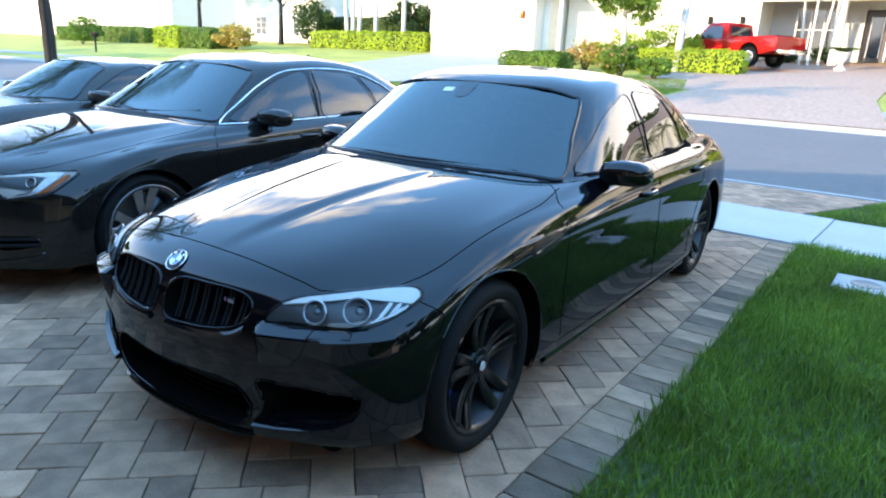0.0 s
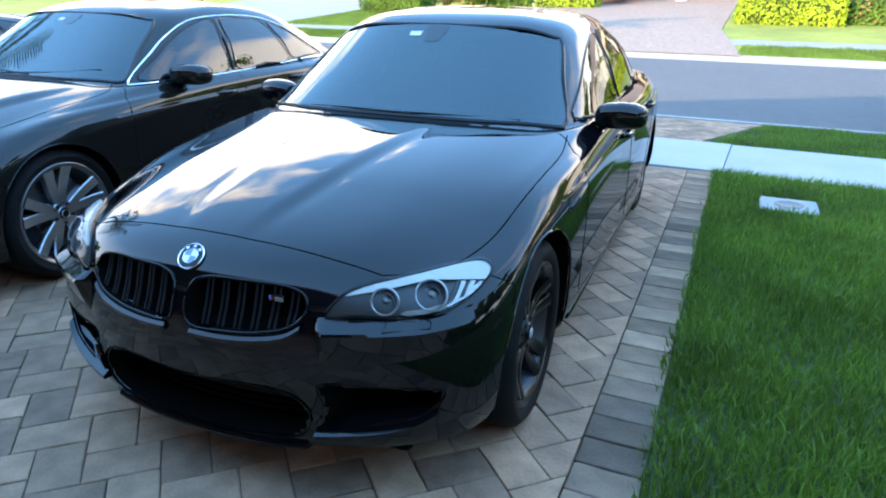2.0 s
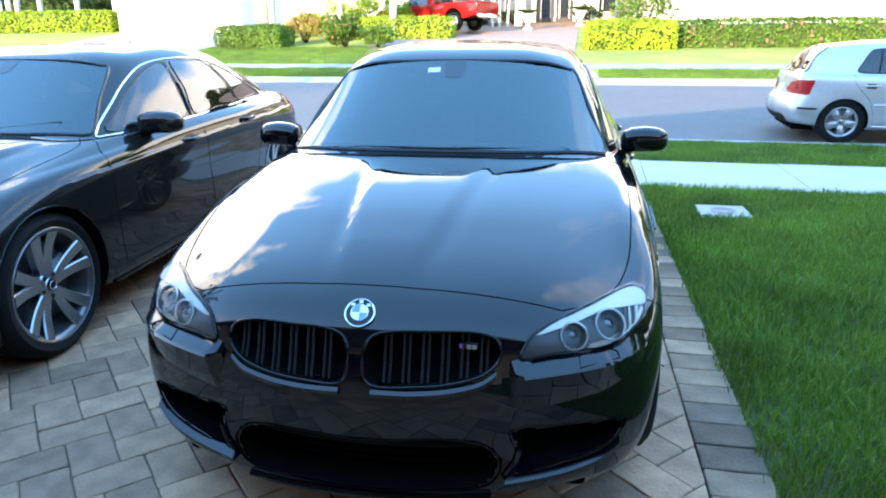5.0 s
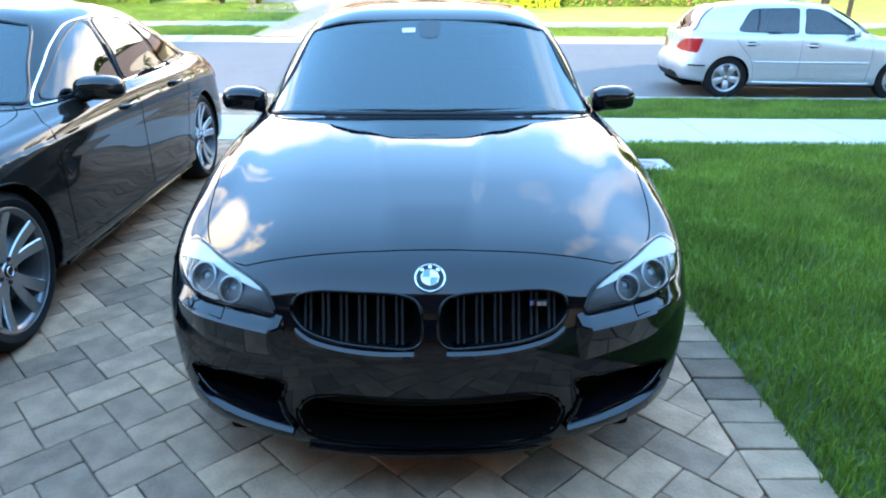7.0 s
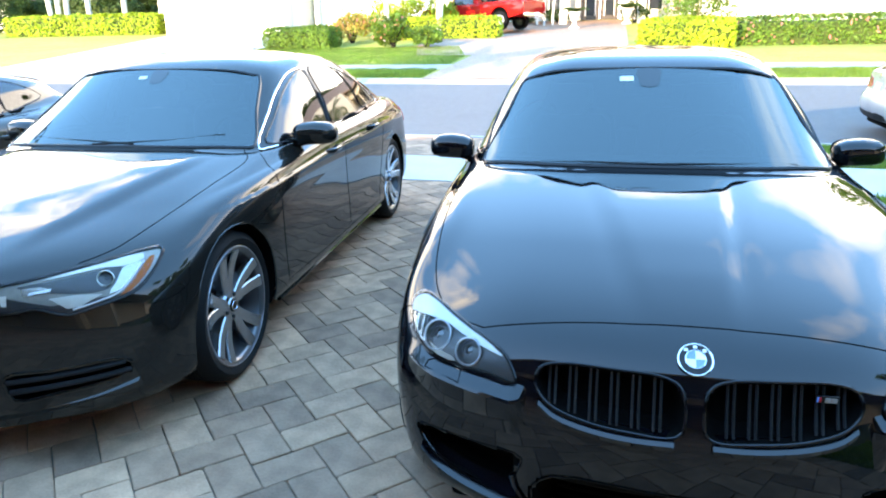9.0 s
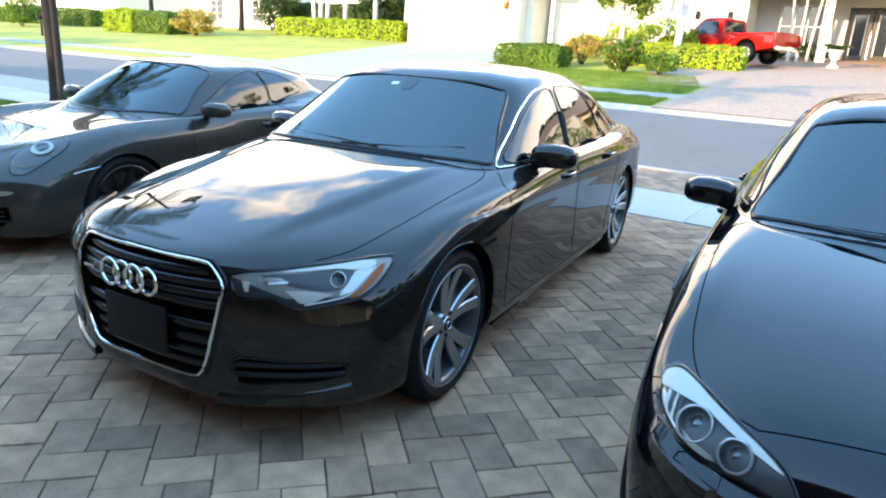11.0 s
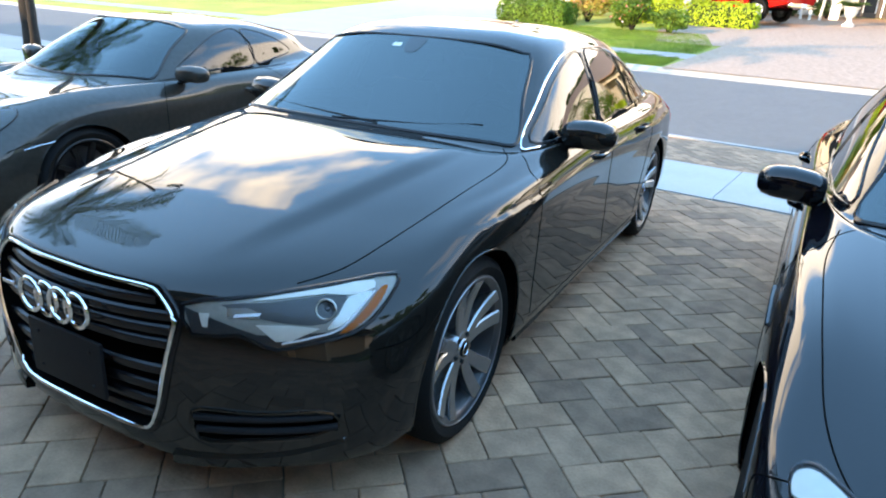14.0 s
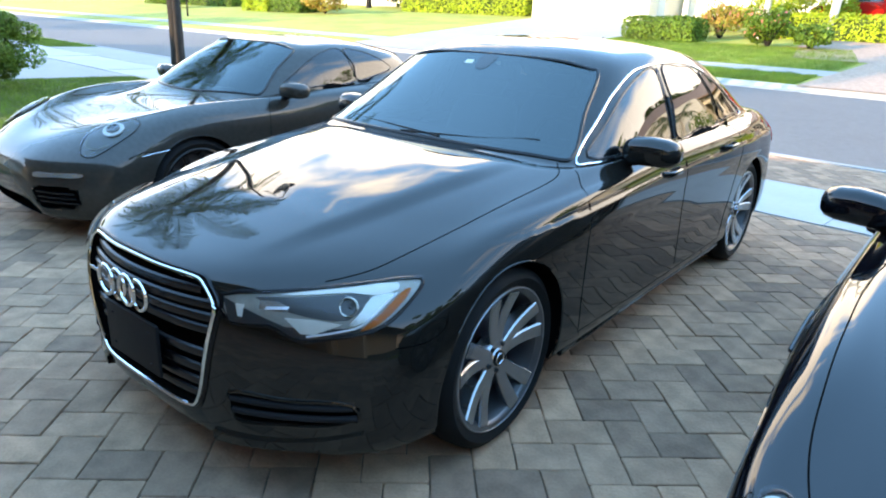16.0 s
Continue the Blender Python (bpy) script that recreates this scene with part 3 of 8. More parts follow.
class Car:
    """The shell of a car (local y runs back from the nose), and what is draped on it."""

    def __init__(self, root, rings, rows, axles, arch_r, axle_z, dent=None):
        self.root, self.axles, self.arch_r, self.axle_z = root, axles, arch_r, axle_z
        g = loft(rings, rows)
        if dent:
            for row in g:
                for p in row:
                    dx, dy, dz = dent(p[0], p[1], p[2])
                    p[0] += dx
                    p[1] += dy
                    p[2] += dz
        g[:, 0, 0] = 0.0
        g[:, -1, 0] = 0.0
        nv, nu = g.shape[:2]
        bm = bmesh.new()
        half = []
        for side in (1, -1):
            vs = [[bm.verts.new((side * p[0], p[1], p[2])) for p in row] for row in g]
            half.append(vs)
            for i in range(nv - 1):
                for j in range(nu - 1):
                    q = (vs[i][j], vs[i][j + 1], vs[i + 1][j + 1], vs[i + 1][j])
                    bm.faces.new(q if side > 0 else q[::-1])
        bmesh.ops.remove_doubles(bm, verts=bm.verts, dist=2e-4)
        bmesh.ops.dissolve_degenerate(bm, dist=1e-5, edges=bm.edges)
        bm.normal_update()
        up = max(bm.faces, key=lambda f: f.calc_center_median().z)
        if up.normal.z < 0:
            bmesh.ops.reverse_faces(bm, faces=bm.faces)
            bm.normal_update()
        self.bvh = BVHTree.FromBMesh(bm)
        bm.verts.index_update()
        self.normals = [v.normal.copy() for v in bm.verts]
        self.co = [v.co.copy() for v in bm.verts]
        for i, c in enumerate(self.co):
            if abs(c.x) > 0.5:
                for ya in axles:
                    dy, dz = c.y - ya, c.z - axle_z
                    r = math.hypot(dy, dz)
                    if abs(r - arch_r) < 0.013 and r > 1e-4:
                        c.y, c.z = ya + dy / r * arch_r, axle_z + dz / r * arch_r
        self.faces = [[v.index for v in f.verts] for f in bm.faces]
        bm.free()
        self.cuts = []

    def cut(self, plane, poly):
        self.cuts.append((plane, poly))

    def snap(self, poly, near=0.013):
        """Draw the shell's points that lie close to a screen's outline onto it, so that the opening has a clean edge."""
        a_ = np.array([p[:2] for p in poly], float)
        ab = np.roll(a_, -1, axis=0) - a_
        lo, hi = a_.min(axis=0) - near, a_.max(axis=0) + near
        for i, c in enumerate(self.co):
            if self.normals[i].z < 0.05 or not (lo[0] < c.x < hi[0] and lo[1] < c.y < hi[1]):
                continue
            d = np.array([c.x, c.y]) - a_
            t = np.clip((d * ab).sum(axis=1) / (ab * ab).sum(axis=1), 0, 1)
            away = d - ab * t[:, None]
            r = np.hypot(away[:, 0], away[:, 1])
            k = int(r.argmin())
            if r[k] < near:
                c.x, c.y = (a_[k] + ab[k] * t[k]).tolist()
                c.z = self.ray("top", c.x, c.y)[0].z

    def ray(self, plane, a_, b_):
        o, d = {
            "front": ((a_, -2, b_), (0, 1, 0)), "rear": ((a_, 8, b_), (0, -1, 0)),
            "left": ((3, a_, b_), (-1, 0, 0)), "right": ((-3, a_, b_), (1, 0, 0)),
            "top": ((a_, b_, 4), (0, 0, -1)),
        }[plane]
        loc, nor, _, _ = self.bvh.ray_cast(Vector(o), Vector(d))
        if loc is None:
            o2 = Vector(o)
            o2 += Vector(d) * 2.4
            loc, nor, _, _ = self.bvh.find_nearest(o2)
        if nor.dot(Vector(d)) > 0:
            nor = -nor
        return loc, nor

    def panels(self, classify, materials):
        """Cut the openings, sort the faces into panels and link each as a part."""
        bins = {}
        for plane, poly in self.cuts:
            if plane == "top":
                self.snap(poly)
        for f in self.faces:
            c = sum((self.co[i] for i in f), Vector()) / len(f)
            if abs(c.x) > 0.5 and any(math.hypot(c.y - ya, c.z - self.axle_z) < self.arch_r for ya in self.axles):
                continue
            n = self.normals[f[0]]
            gone = False
            for plane, poly in self.cuts:
                if plane == "front":
                    gone = n.y < 0.2 and c.y < 1.2 and inside((c.x, c.z), poly)
                elif plane == "rear":
                    gone = n.y > -0.2 and c.y > 3.4 and inside((c.x, c.z), poly)
                elif plane == "left":
                    gone = c.x > 0.3 and n.x > 0.4 and inside((c.y, c.z), poly)
                elif plane == "right":
                    gone = c.x < -0.3 and n.x < -0.4 and inside((c.y, c.z), poly)
                else:
                    gone = n.z > 0.05 and inside((c.x, c.y), poly)
                if gone:
                    break
            if gone:
                continue
            bins.setdefault(classify(c, n), []).append(f)
        made = {}
        for key in sorted(bins):
            fs = bins[key]
            used = sorted({i for f in fs for i in f})
            idx = {i: k for k, i in enumerate(used)}
            name = key.split("|")[0]
            me = bpy.data.meshes.new(name)
            me.from_pydata([self.co[i] for i in used], [], [[idx[i] for i in f] for f in fs])
            me.update()
            me.shade_smooth()
            me.normals_split_custom_set_from_vertices([self.normals[i] for i in used])
            made[key] = link(name, me, materials.get(name, materials["*"]), self.root, smooth=False)
        return made

    def drape(self, name, plane, poly, material, off=0.003, skirt=0.012, rings=7, smooth=5, parent=None, label="", bulge=0.0, hub=None, keep=False, sharp=40):
        """A patch with that outline laid on the body, off metres above it, with a rim turned inward."""
        pts = [tuple(p) for p in (spline(poly, smooth, closed=True) if smooth else poly)]
        cx = hub[0] if hub else sum(p[0] for p in pts) / len(pts)
        cy = hub[1] if hub else sum(p[1] for p in pts) / len(pts)
        vs, fs, ns = [], [], []
        n = len(pts)
        for k in range(rings):
            s = 1 - k / rings
            for p in pts:
                loc, nor = self.ray(plane, cx + (p[0] - cx) * s, cy + (p[1] - cy) * s)
                h = off + bulge * (1 - s * s)
                vs.append(loc + nor * h)
                ns.append(nor)
        loc, nor = self.ray(plane, cx, cy)
        vs.append(loc + nor * (off + bulge))
        for k in range(rings - 1):
            for i in range(n):
                j = (i + 1) % n
                fs.append((k * n + i, k * n + j, (k + 1) * n + j, (k + 1) * n + i))
        for i in range(n):
            fs.append(((rings - 1) * n + i, (rings - 1) * n + (i + 1) % n, len(vs) - 1))
        if skirt:
            b0 = len(vs)
            for i in range(n):
                vs.append(vs[i] - ns[i] * skirt)
            for i in range(n):
                j = (i + 1) % n
                fs.append((b0 + i, b0 + j, j, i))
        ref = fs[0]
        nrm = (vs[ref[1]] - vs[ref[0]]).cross(vs[ref[2]] - vs[ref[1]])
        if nrm.dot(ns[0]) < 0:
            fs = [f[::-1] for f in fs]
        return pydata(name, vs, fs, material, parent or self.root, label, smooth=sharp)

    def line(self, name, plane, pts2, material, radius=0.003, off=0.0, smooth=6, closed=False, parent=None, label="", n=6, flat=1.0):
        """A strip or tube that follows the body along the given line."""
        pts = spline(pts2, smooth, closed) if smooth else pts2
        out = []
        for p in pts:
            loc, nor = self.ray(plane, p[0], p[1])
            out.append(loc + nor * off)
        vs, fs = sweep(out, radius, n, closed, flat)
        return pydata(name, vs, fs, material, parent or self.root, label)

    def seams(self, name, lines, parent=None):
        """Panel gaps: narrow dark strips along the given lines, as one part each."""
        for plane, pts in lines:
            self.line(name, plane, pts, M["seam"], 0.0026, -0.0006, 8, n=5, parent=parent)


def wheel_parts(kind, r, rim_r, width):
    """Meshes of one wheel about the x axis, face towards +x: (name, mesh, material, label)."""
    out = []

    def keep(name, vs, fs, m, label="", smooth=45):
        me = bpy.data.meshes.new(name)
        me.from_pydata([tuple(v) for v in vs], [], fs)
        me.update()
        me.shade_smooth()
        me.set_sharp_from_angle(angle=radians(smooth))
        me.materials.append(m)
        out.append((name, me, label))
    w = width / 2
    tyre = [(-w * 0.75, rim_r - 0.01), (-w * 0.92, rim_r + 0.012), (-w, (r + rim_r) / 2), (-w * 0.96, r - 0.03), (-w * 0.8, r - 0.006), (-w * 0.4, r)]
    for g in (-0.3, 0.0, 0.3):
        tyre += [(w * (g - 0.05), r), (w * (g - 0.03), r - 0.008), (w * (g + 0.03), r - 0.008), (w * (g + 0.05), r)]
    tyre += [(w * 0.4, r), (w * 0.8, r - 0.006), (w * 0.96, r - 0.03), (w, (r + rim_r) / 2), (w * 0.92, rim_r + 0.012), (w * 0.75, rim_r - 0.01)]
    vs, fs = lathe(tyre, 64)
    keep("tyre", vs, fs, M["rubber"])
    face = M[{"m": "rimblack", "y": "rimgrey", "p": "rimblack", "g": "rimsilver", "t": "alu"}[kind]]
    lip = [(-w * 0.8, rim_r - 0.006), (-w * 0.5, rim_r - 0.05), (w * 0.5, rim_r - 0.04), (w * 0.78, rim_r - 0.024), (w * 0.88, rim_r - 0.014), (w * 0.93, rim_r - 0.002), (w * 0.9, rim_r + 0.006), (w * 0.8, rim_r + 0.002)]
    vs, fs = lathe(lip[3:], 64)
    keep("rim", vs, fs, M["rimdark"] if kind == "y" else face)
    vs, fs = lathe(lip[:4], 48)
    keep("rim_barrel", vs, fs, M["lampdark"])
    vs, fs = lathe([(w * 0.05, 0.06), (w * 0.05, rim_r * 0.78), (-w * 0.05, rim_r * 0.78), (-w * 0.05, 0.06)], 48)
    keep("brake_disc", vs, fs, M["disc"])
    # caliper block
    cv, cf = [], []
    for k in range(9):
        t_ = radians(150 + 60 * k / 8)
        for rr, xx in ((rim_r * 0.52, w * 0.3), (rim_r * 0.8, w * 0.3), (rim_r * 0.8, -w * 0.2), (rim_r * 0.52, -w * 0.2)):
            cv.append((xx, rr * math.cos(t_), rr * math.sin(t_)))
    for k in range(8):
        for j in range(4):
            cf.append((k * 4 + j, k * 4 + (j + 1) % 4, k * 4 + 4 + (j + 1) % 4, k * 4 + 4 + j))
    cf += [(0, 1, 2, 3), (32, 33, 34, 35)]
    keep("brake_caliper", cv, cf, M["caliper_blue"] if kind == "m" else M["matte"])
    hub_x = w * 0.62
    ro = rim_r - 0.022

    def spoke(a0, a1, w0, w1, x0, x1, r0, r1, thick=0.03, bend=1.0, dish=0.012, facet=0.34):
        """A tapered blade from the hub to the rim; a0, a1: bearings at its ends; bend: how late it swings out."""
        v_, f_ = [], []
        steps = 9
        for k in range(steps + 1):
            s = k / steps
            rr = r0 + (r1 - r0) * s
            ang = a0 + (a1 - a0) * s ** bend
            ww = w0 + (w1 - w0) * s
            xx = x0 + (x1 - x0) * s - dish * math.sin(math.pi * s)
            c = Vector((xx, rr * math.cos(ang), rr * math.sin(ang)))
            t_ = Vector((0, -math.sin(ang), math.cos(ang)))
            ax = Vector((1, 0, 0))
            v_ += [c - t_ * ww / 2, c - t_ * ww * facet + ax * 0.006, c + t_ * ww * facet + ax * 0.006, c + t_ * ww / 2,
                   c + t_ * ww * 0.36 - ax * thick, c - t_ * ww * 0.36 - ax * thick]
        for k in range(steps):
            for j in range(6):
                f_.append((k * 6 + j, k * 6 + (j + 1) % 6, k * 6 + 6 + (j + 1) % 6, k * 6 + 6 + j))
        f_ += [tuple(range(6))[::-1], tuple(range(steps * 6, steps * 6 + 6))]
        return v_, f_

    def star(specs, material):
        for sp in specs:
            v_, f_ = spoke(*sp)
            keep("spoke", v_, f_, material, smooth=30)
    specs = []
    if kind == "m":
        for k in range(5):
            b = 2 * math.pi * k / 5
            for sgn in (-1, 1):
                specs.append((b + sgn * 0.24, b + sgn * 0.185, 0.036, 0.054, hub_x, w * 0.84, 0.055, ro, 0.045, 0.7, 0.016, 0.26))
    elif kind == "y":
        for k in range(5):
            b = 2 * math.pi * k / 5
            for sgn in (-1, 1):
                specs.append((b + sgn * 0.17, b + sgn * 0.225, 0.046, 0.064, hub_x, w * 0.86, 0.050, ro + 0.006, 0.045, 0.8, 0.012, 0.40))
    elif kind == "p":
        for k in range(10):
            b = 2 * math.pi * k / 10
            specs.append((b, b + 0.1, 0.045, 0.035, hub_x, w * 0.8, 0.05, ro, 0.03))
    else:
        cnt = 5 if kind == "g" else 6
        for k in range(cnt):
            b = 2 * math.pi * k / cnt + math.pi / 2
            specs.append((b, b, 0.070, 0.108 if kind == "g" else 0.125, hub_x + 0.01, w * 0.8, 0.05, ro, 0.025, 1.0, -0.010))
    star(specs, face)
    vs, fs = lathe([(hub_x - 0.05, 0.075), (hub_x - 0.005, 0.075), (hub_x + 0.006, 0.066), (hub_x + 0.008, 0.04), (hub_x + 0.014, 0.036), (hub_x + 0.016, 0.0001)], 32)
    keep("hub", vs, fs, face)
    if kind == "y":
        v_, f_ = sweep([(w * 0.92, rim_r * math.cos(math.pi * k / 36), rim_r * math.sin(math.pi * k / 36)) for k in range(72)], 0.0025, 6, closed=True, up=(1, 0, 0))
        keep("rim_edge", v_, f_, M["rimsilver"])
        v_, f_ = sweep([(hub_x + 0.021, 0.022 * math.cos(0.26 * k), 0.022 * math.sin(0.26 * k)) for k in range(24)], 0.0018, 6, closed=True, up=(1, 0, 0))
        keep("cap_ring", v_, f_, M["chrome"])
    vs, fs = lathe([(hub_x + 0.012, 0.031), (hub_x + 0.019, 0.030), (hub_x + 0.021, 0.0001)], 24)
    keep("hub_cap", vs, fs, M["chrome"] if kind in "gt" else M["trim"], "small round centre cap")
    if kind == "m":
        vs, fs = lathe([(hub_x + 0.020, 0.020), (hub_x + 0.0225, 0.018), (hub_x + 0.023, 0.0001)], 20)
        keep("cap_field", vs, fs, M["lampring"])
    for k in range(5):
        b = 2 * math.pi * (k + 0.5) / 5
        v_, f_ = lathe([(hub_x, 0.010), (hub_x + 0.012, 0.009), (hub_x + 0.013, 0.0001)], 8)
        keep("wheel_bolt", [(p[0], p[1] + 0.054 * math.cos(b), p[2] + 0.054 * math.sin(b)) for p in v_], f_, M["matte"])
    return out


def add_wheels(car, kind, r, rim_r, width, track_f, track_r, steer=0.0, turn=(20, 40, 10, 55)):
    parts_ = wheel_parts(kind, r, rim_r, width)
    k = 0
    for ya, tr in zip(car.axles, (track_f, track_r)):
        for side in (1, -1):
            ax = empty("wheel", pose(side * tr / 2, ya, r, turn[k], 0, (0 if side > 0 else 180) + (steer if ya == car.axles[0] else 0)))
            ax.parent = car.root
            for name, me, label in parts_:
                ob = new(name, me)
                ob.parent = ax
                if label:
                    ob["label"] = label
            k += 1
    # wheel-well liners and arch lips
    for ya in car.axles:
        for side in (1, -1):
            vs, fs = [], []
            n = 28
            for i in range(n + 1):
                t_ = math.pi * (-0.12 + 1.24 * i / n)
                c, s = math.cos(t_), math.sin(t_)
                for xx, rr in ((0.93, car.arch_r + 0.004), (0.60, car.arch_r + 0.02), (0.56, 0.12)):
                    vs.append((side * xx, ya + c * rr, car.axle_z + s * rr))
            for i in range(n):
                for j in range(2):
                    q = (i * 3 + j, i * 3 + j + 1, i * 3 + 4 + j, i * 3 + 3 + j)
                    fs.append(q)
            vs2 = []
            for p in vs:
                x_ = p[0]
                if abs(x_) > 0.9:
                    loc, _ = car.ray("left" if side > 0 else "right", p[1], max(p[2], 0.22))
                    x_ = math.copysign(abs(loc.x) - 0.012, side)
                vs2.append((x_, p[1], p[2]))
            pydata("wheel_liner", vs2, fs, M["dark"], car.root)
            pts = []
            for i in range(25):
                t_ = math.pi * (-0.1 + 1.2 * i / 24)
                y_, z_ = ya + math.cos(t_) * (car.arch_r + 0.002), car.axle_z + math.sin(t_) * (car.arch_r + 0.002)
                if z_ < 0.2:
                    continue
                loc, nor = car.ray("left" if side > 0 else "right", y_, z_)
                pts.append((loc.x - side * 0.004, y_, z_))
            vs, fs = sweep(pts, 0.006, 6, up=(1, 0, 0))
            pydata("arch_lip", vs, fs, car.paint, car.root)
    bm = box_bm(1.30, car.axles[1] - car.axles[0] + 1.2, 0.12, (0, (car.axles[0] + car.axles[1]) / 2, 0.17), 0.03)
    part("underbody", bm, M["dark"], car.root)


def sides(fn):
    """Run fn for the left (+x) and the right side."""
    for plane, s in (("left", 1), ("right", -1)):
        fn(plane, s)


def screen_form(car, outline):
    """Height of a smooth, gently bowed screen over the plan, through its outline on the shell."""
    pts = [car.ray("top", *p)[0] for p in outline]
    rows_ = np.array([[1, p.x ** 2, p.y, p.y * p.x ** 2, p.y ** 2, p.x ** 4] for p in pts])
    k = np.linalg.lstsq(rows_, np.array([p.z for p in pts]), rcond=None)[0]
    return lambda x, y: float(k[0] + k[1] * x * x + k[2] * y + k[3] * y * x * x + k[4] * y * y + k[5] * x ** 4)


def screen_patch(car, name, poly, form, material, lift, parent=None, label="", rings=14, smooth=4):
    """A patch of the screen: the outline filled ring by ring on the bowed form."""
    pts = [tuple(p) for p in (spline(poly, smooth, closed=True) if smooth else poly)]
    cx, cy = sum(p[0] for p in pts) / len(pts), sum(p[1] for p in pts) / len(pts)
    turn = [math.atan2(p[1] - cy, p[0] - cx) for p in pts]
    way = math.copysign(1, sum(math.sin(turn[i] - turn[i - 1]) for i in range(len(pts))))
    kept = [0]
    for i in range(1, len(pts)):        # no point may fall back behind its neighbour, or the fan would fold
        if way * math.sin(turn[i] - turn[kept[-1]]) > 0.004:
            kept.append(i)
    pts = [pts[i] for i in kept]
    n, vs, fs = len(pts), [], []
    for k in range(rings):
        f = 1 - k / rings
        for p in pts:
            x, y = cx + (p[0] - cx) * f, cy + (p[1] - cy) * f
            vs.append((x, y, form(x, y) + lift))
    vs.append((cx, cy, form(cx, cy) + lift))
    for k in range(rings - 1):
        for i in range(n):
            j = (i + 1) % n
            fs.append((k * n + i, k * n + j, (k + 1) * n + j, (k + 1) * n + i))
    fs += [((rings - 1) * n + i, (rings - 1) * n + (i + 1) % n, len(vs) - 1) for i in range(n)]
    v0, v1, v2 = (Vector(vs[q_]) for q_ in fs[0][:3])
    if (v1 - v0).cross(v2 - v1).z < 0:
        fs = [f[::-1] for f in fs]
    return pydata(name, vs, fs, material, parent or car.root, label)


def pane(car, name, plane, poly, label="", frame_r=0.009):
    """A window: a hole through the shell, a black gasket and a tinted pane in it."""
    cx = sum(p[0] for p in poly) / len(poly)
    cy = sum(p[1] for p in poly) / len(poly)
    dense = [tuple(p) for p in spline(poly, 4, closed=True)]
    if name != "rear_window" or plane == "rear":
        car.cut(plane, dense)
    screen = name == "windscreen"
    if screen:
        car.screen = screen_form(car, dense)
        g = screen_patch(car, name, poly, car.screen, M["window"], 0.004, label=label)
    else:
        g = car.drape(name, plane, poly, M["window"] if plane == "top" else M["sideglass"], off=0.006 if plane == "top" else 0.003, skirt=0.0, rings=14, smooth=4, label=label)
    wide = 0.045 if plane == "top" else 0.026
    fv, ff = [], []
    for k_, p in enumerate(dense):
        away = (Vector(p) - Vector((cx, cy))).normalized()
        for out_, r_ in ((1, Vector(p) + away * (0.014 if plane == "top" else 0.03)), (0, Vector(p) - away * wide)):
            if screen:
                loc, nor = car.ray("top", *r_)
                fv.append((r_.x, r_.y, loc.z - 0.004 if out_ else car.screen(r_.x, r_.y) - 0.004))
            else:
                loc, nor = car.ray(plane, *r_)
                fv.append(loc + nor * (0.003 if plane == "top" else -0.006 if out_ else -0.002))
        j_ = (k_ + 1) % len(dense)
        ff.append((2 * k_, 2 * k_ + 1, 2 * j_ + 1, 2 * j_))
    pydata("frit_band", fv, ff, M["dark"], g)
    car.line("gasket", plane, poly, M["trim"], 0.0105 if screen else frame_r, 0.0, 4, closed=True, parent=g, n=6)
    return g


def blob(name, sections, material, parent, label="", n=20, smooth=50):
    """A closed form lofted through oval sections: (centre, half-size a, half-size b, axis a, axis b, squareness)."""
    vs, fs = [], []
    for c, ra, rb, ua, ub, sq in sections:
        c, ua, ub = Vector(c), Vector(ua), Vector(ub)
        for k in range(n):
            t_ = 2 * math.pi * k / n
            ct, st = math.cos(t_), math.sin(t_)
            vs.append(c + ua * (ra * math.copysign(abs(ct) ** sq, ct)) + ub * (rb * math.copysign(abs(st) ** sq, st)))
    m = len(sections)
    for i in range(m - 1):
        for k in range(n):
            k2 = (k + 1) % n
            fs.append((i * n + k, i * n + k2, (i + 1) * n + k2, (i + 1) * n + k))
    fs += [tuple(range(n))[::-1], tuple(range((m - 1) * n, m * n))]
    ob = pydata(name, vs, fs, material, parent, label, smooth=False)
    bm = bmesh.new()
    bm.from_mesh(ob.data)
    bmesh.ops.recalc_face_normals(bm, faces=bm.faces)
    bm.to_mesh(ob.data)
    bm.free()
    ob.data.shade_smooth()
    ob.data.set_sharp_from_angle(angle=radians(smooth))
    return ob


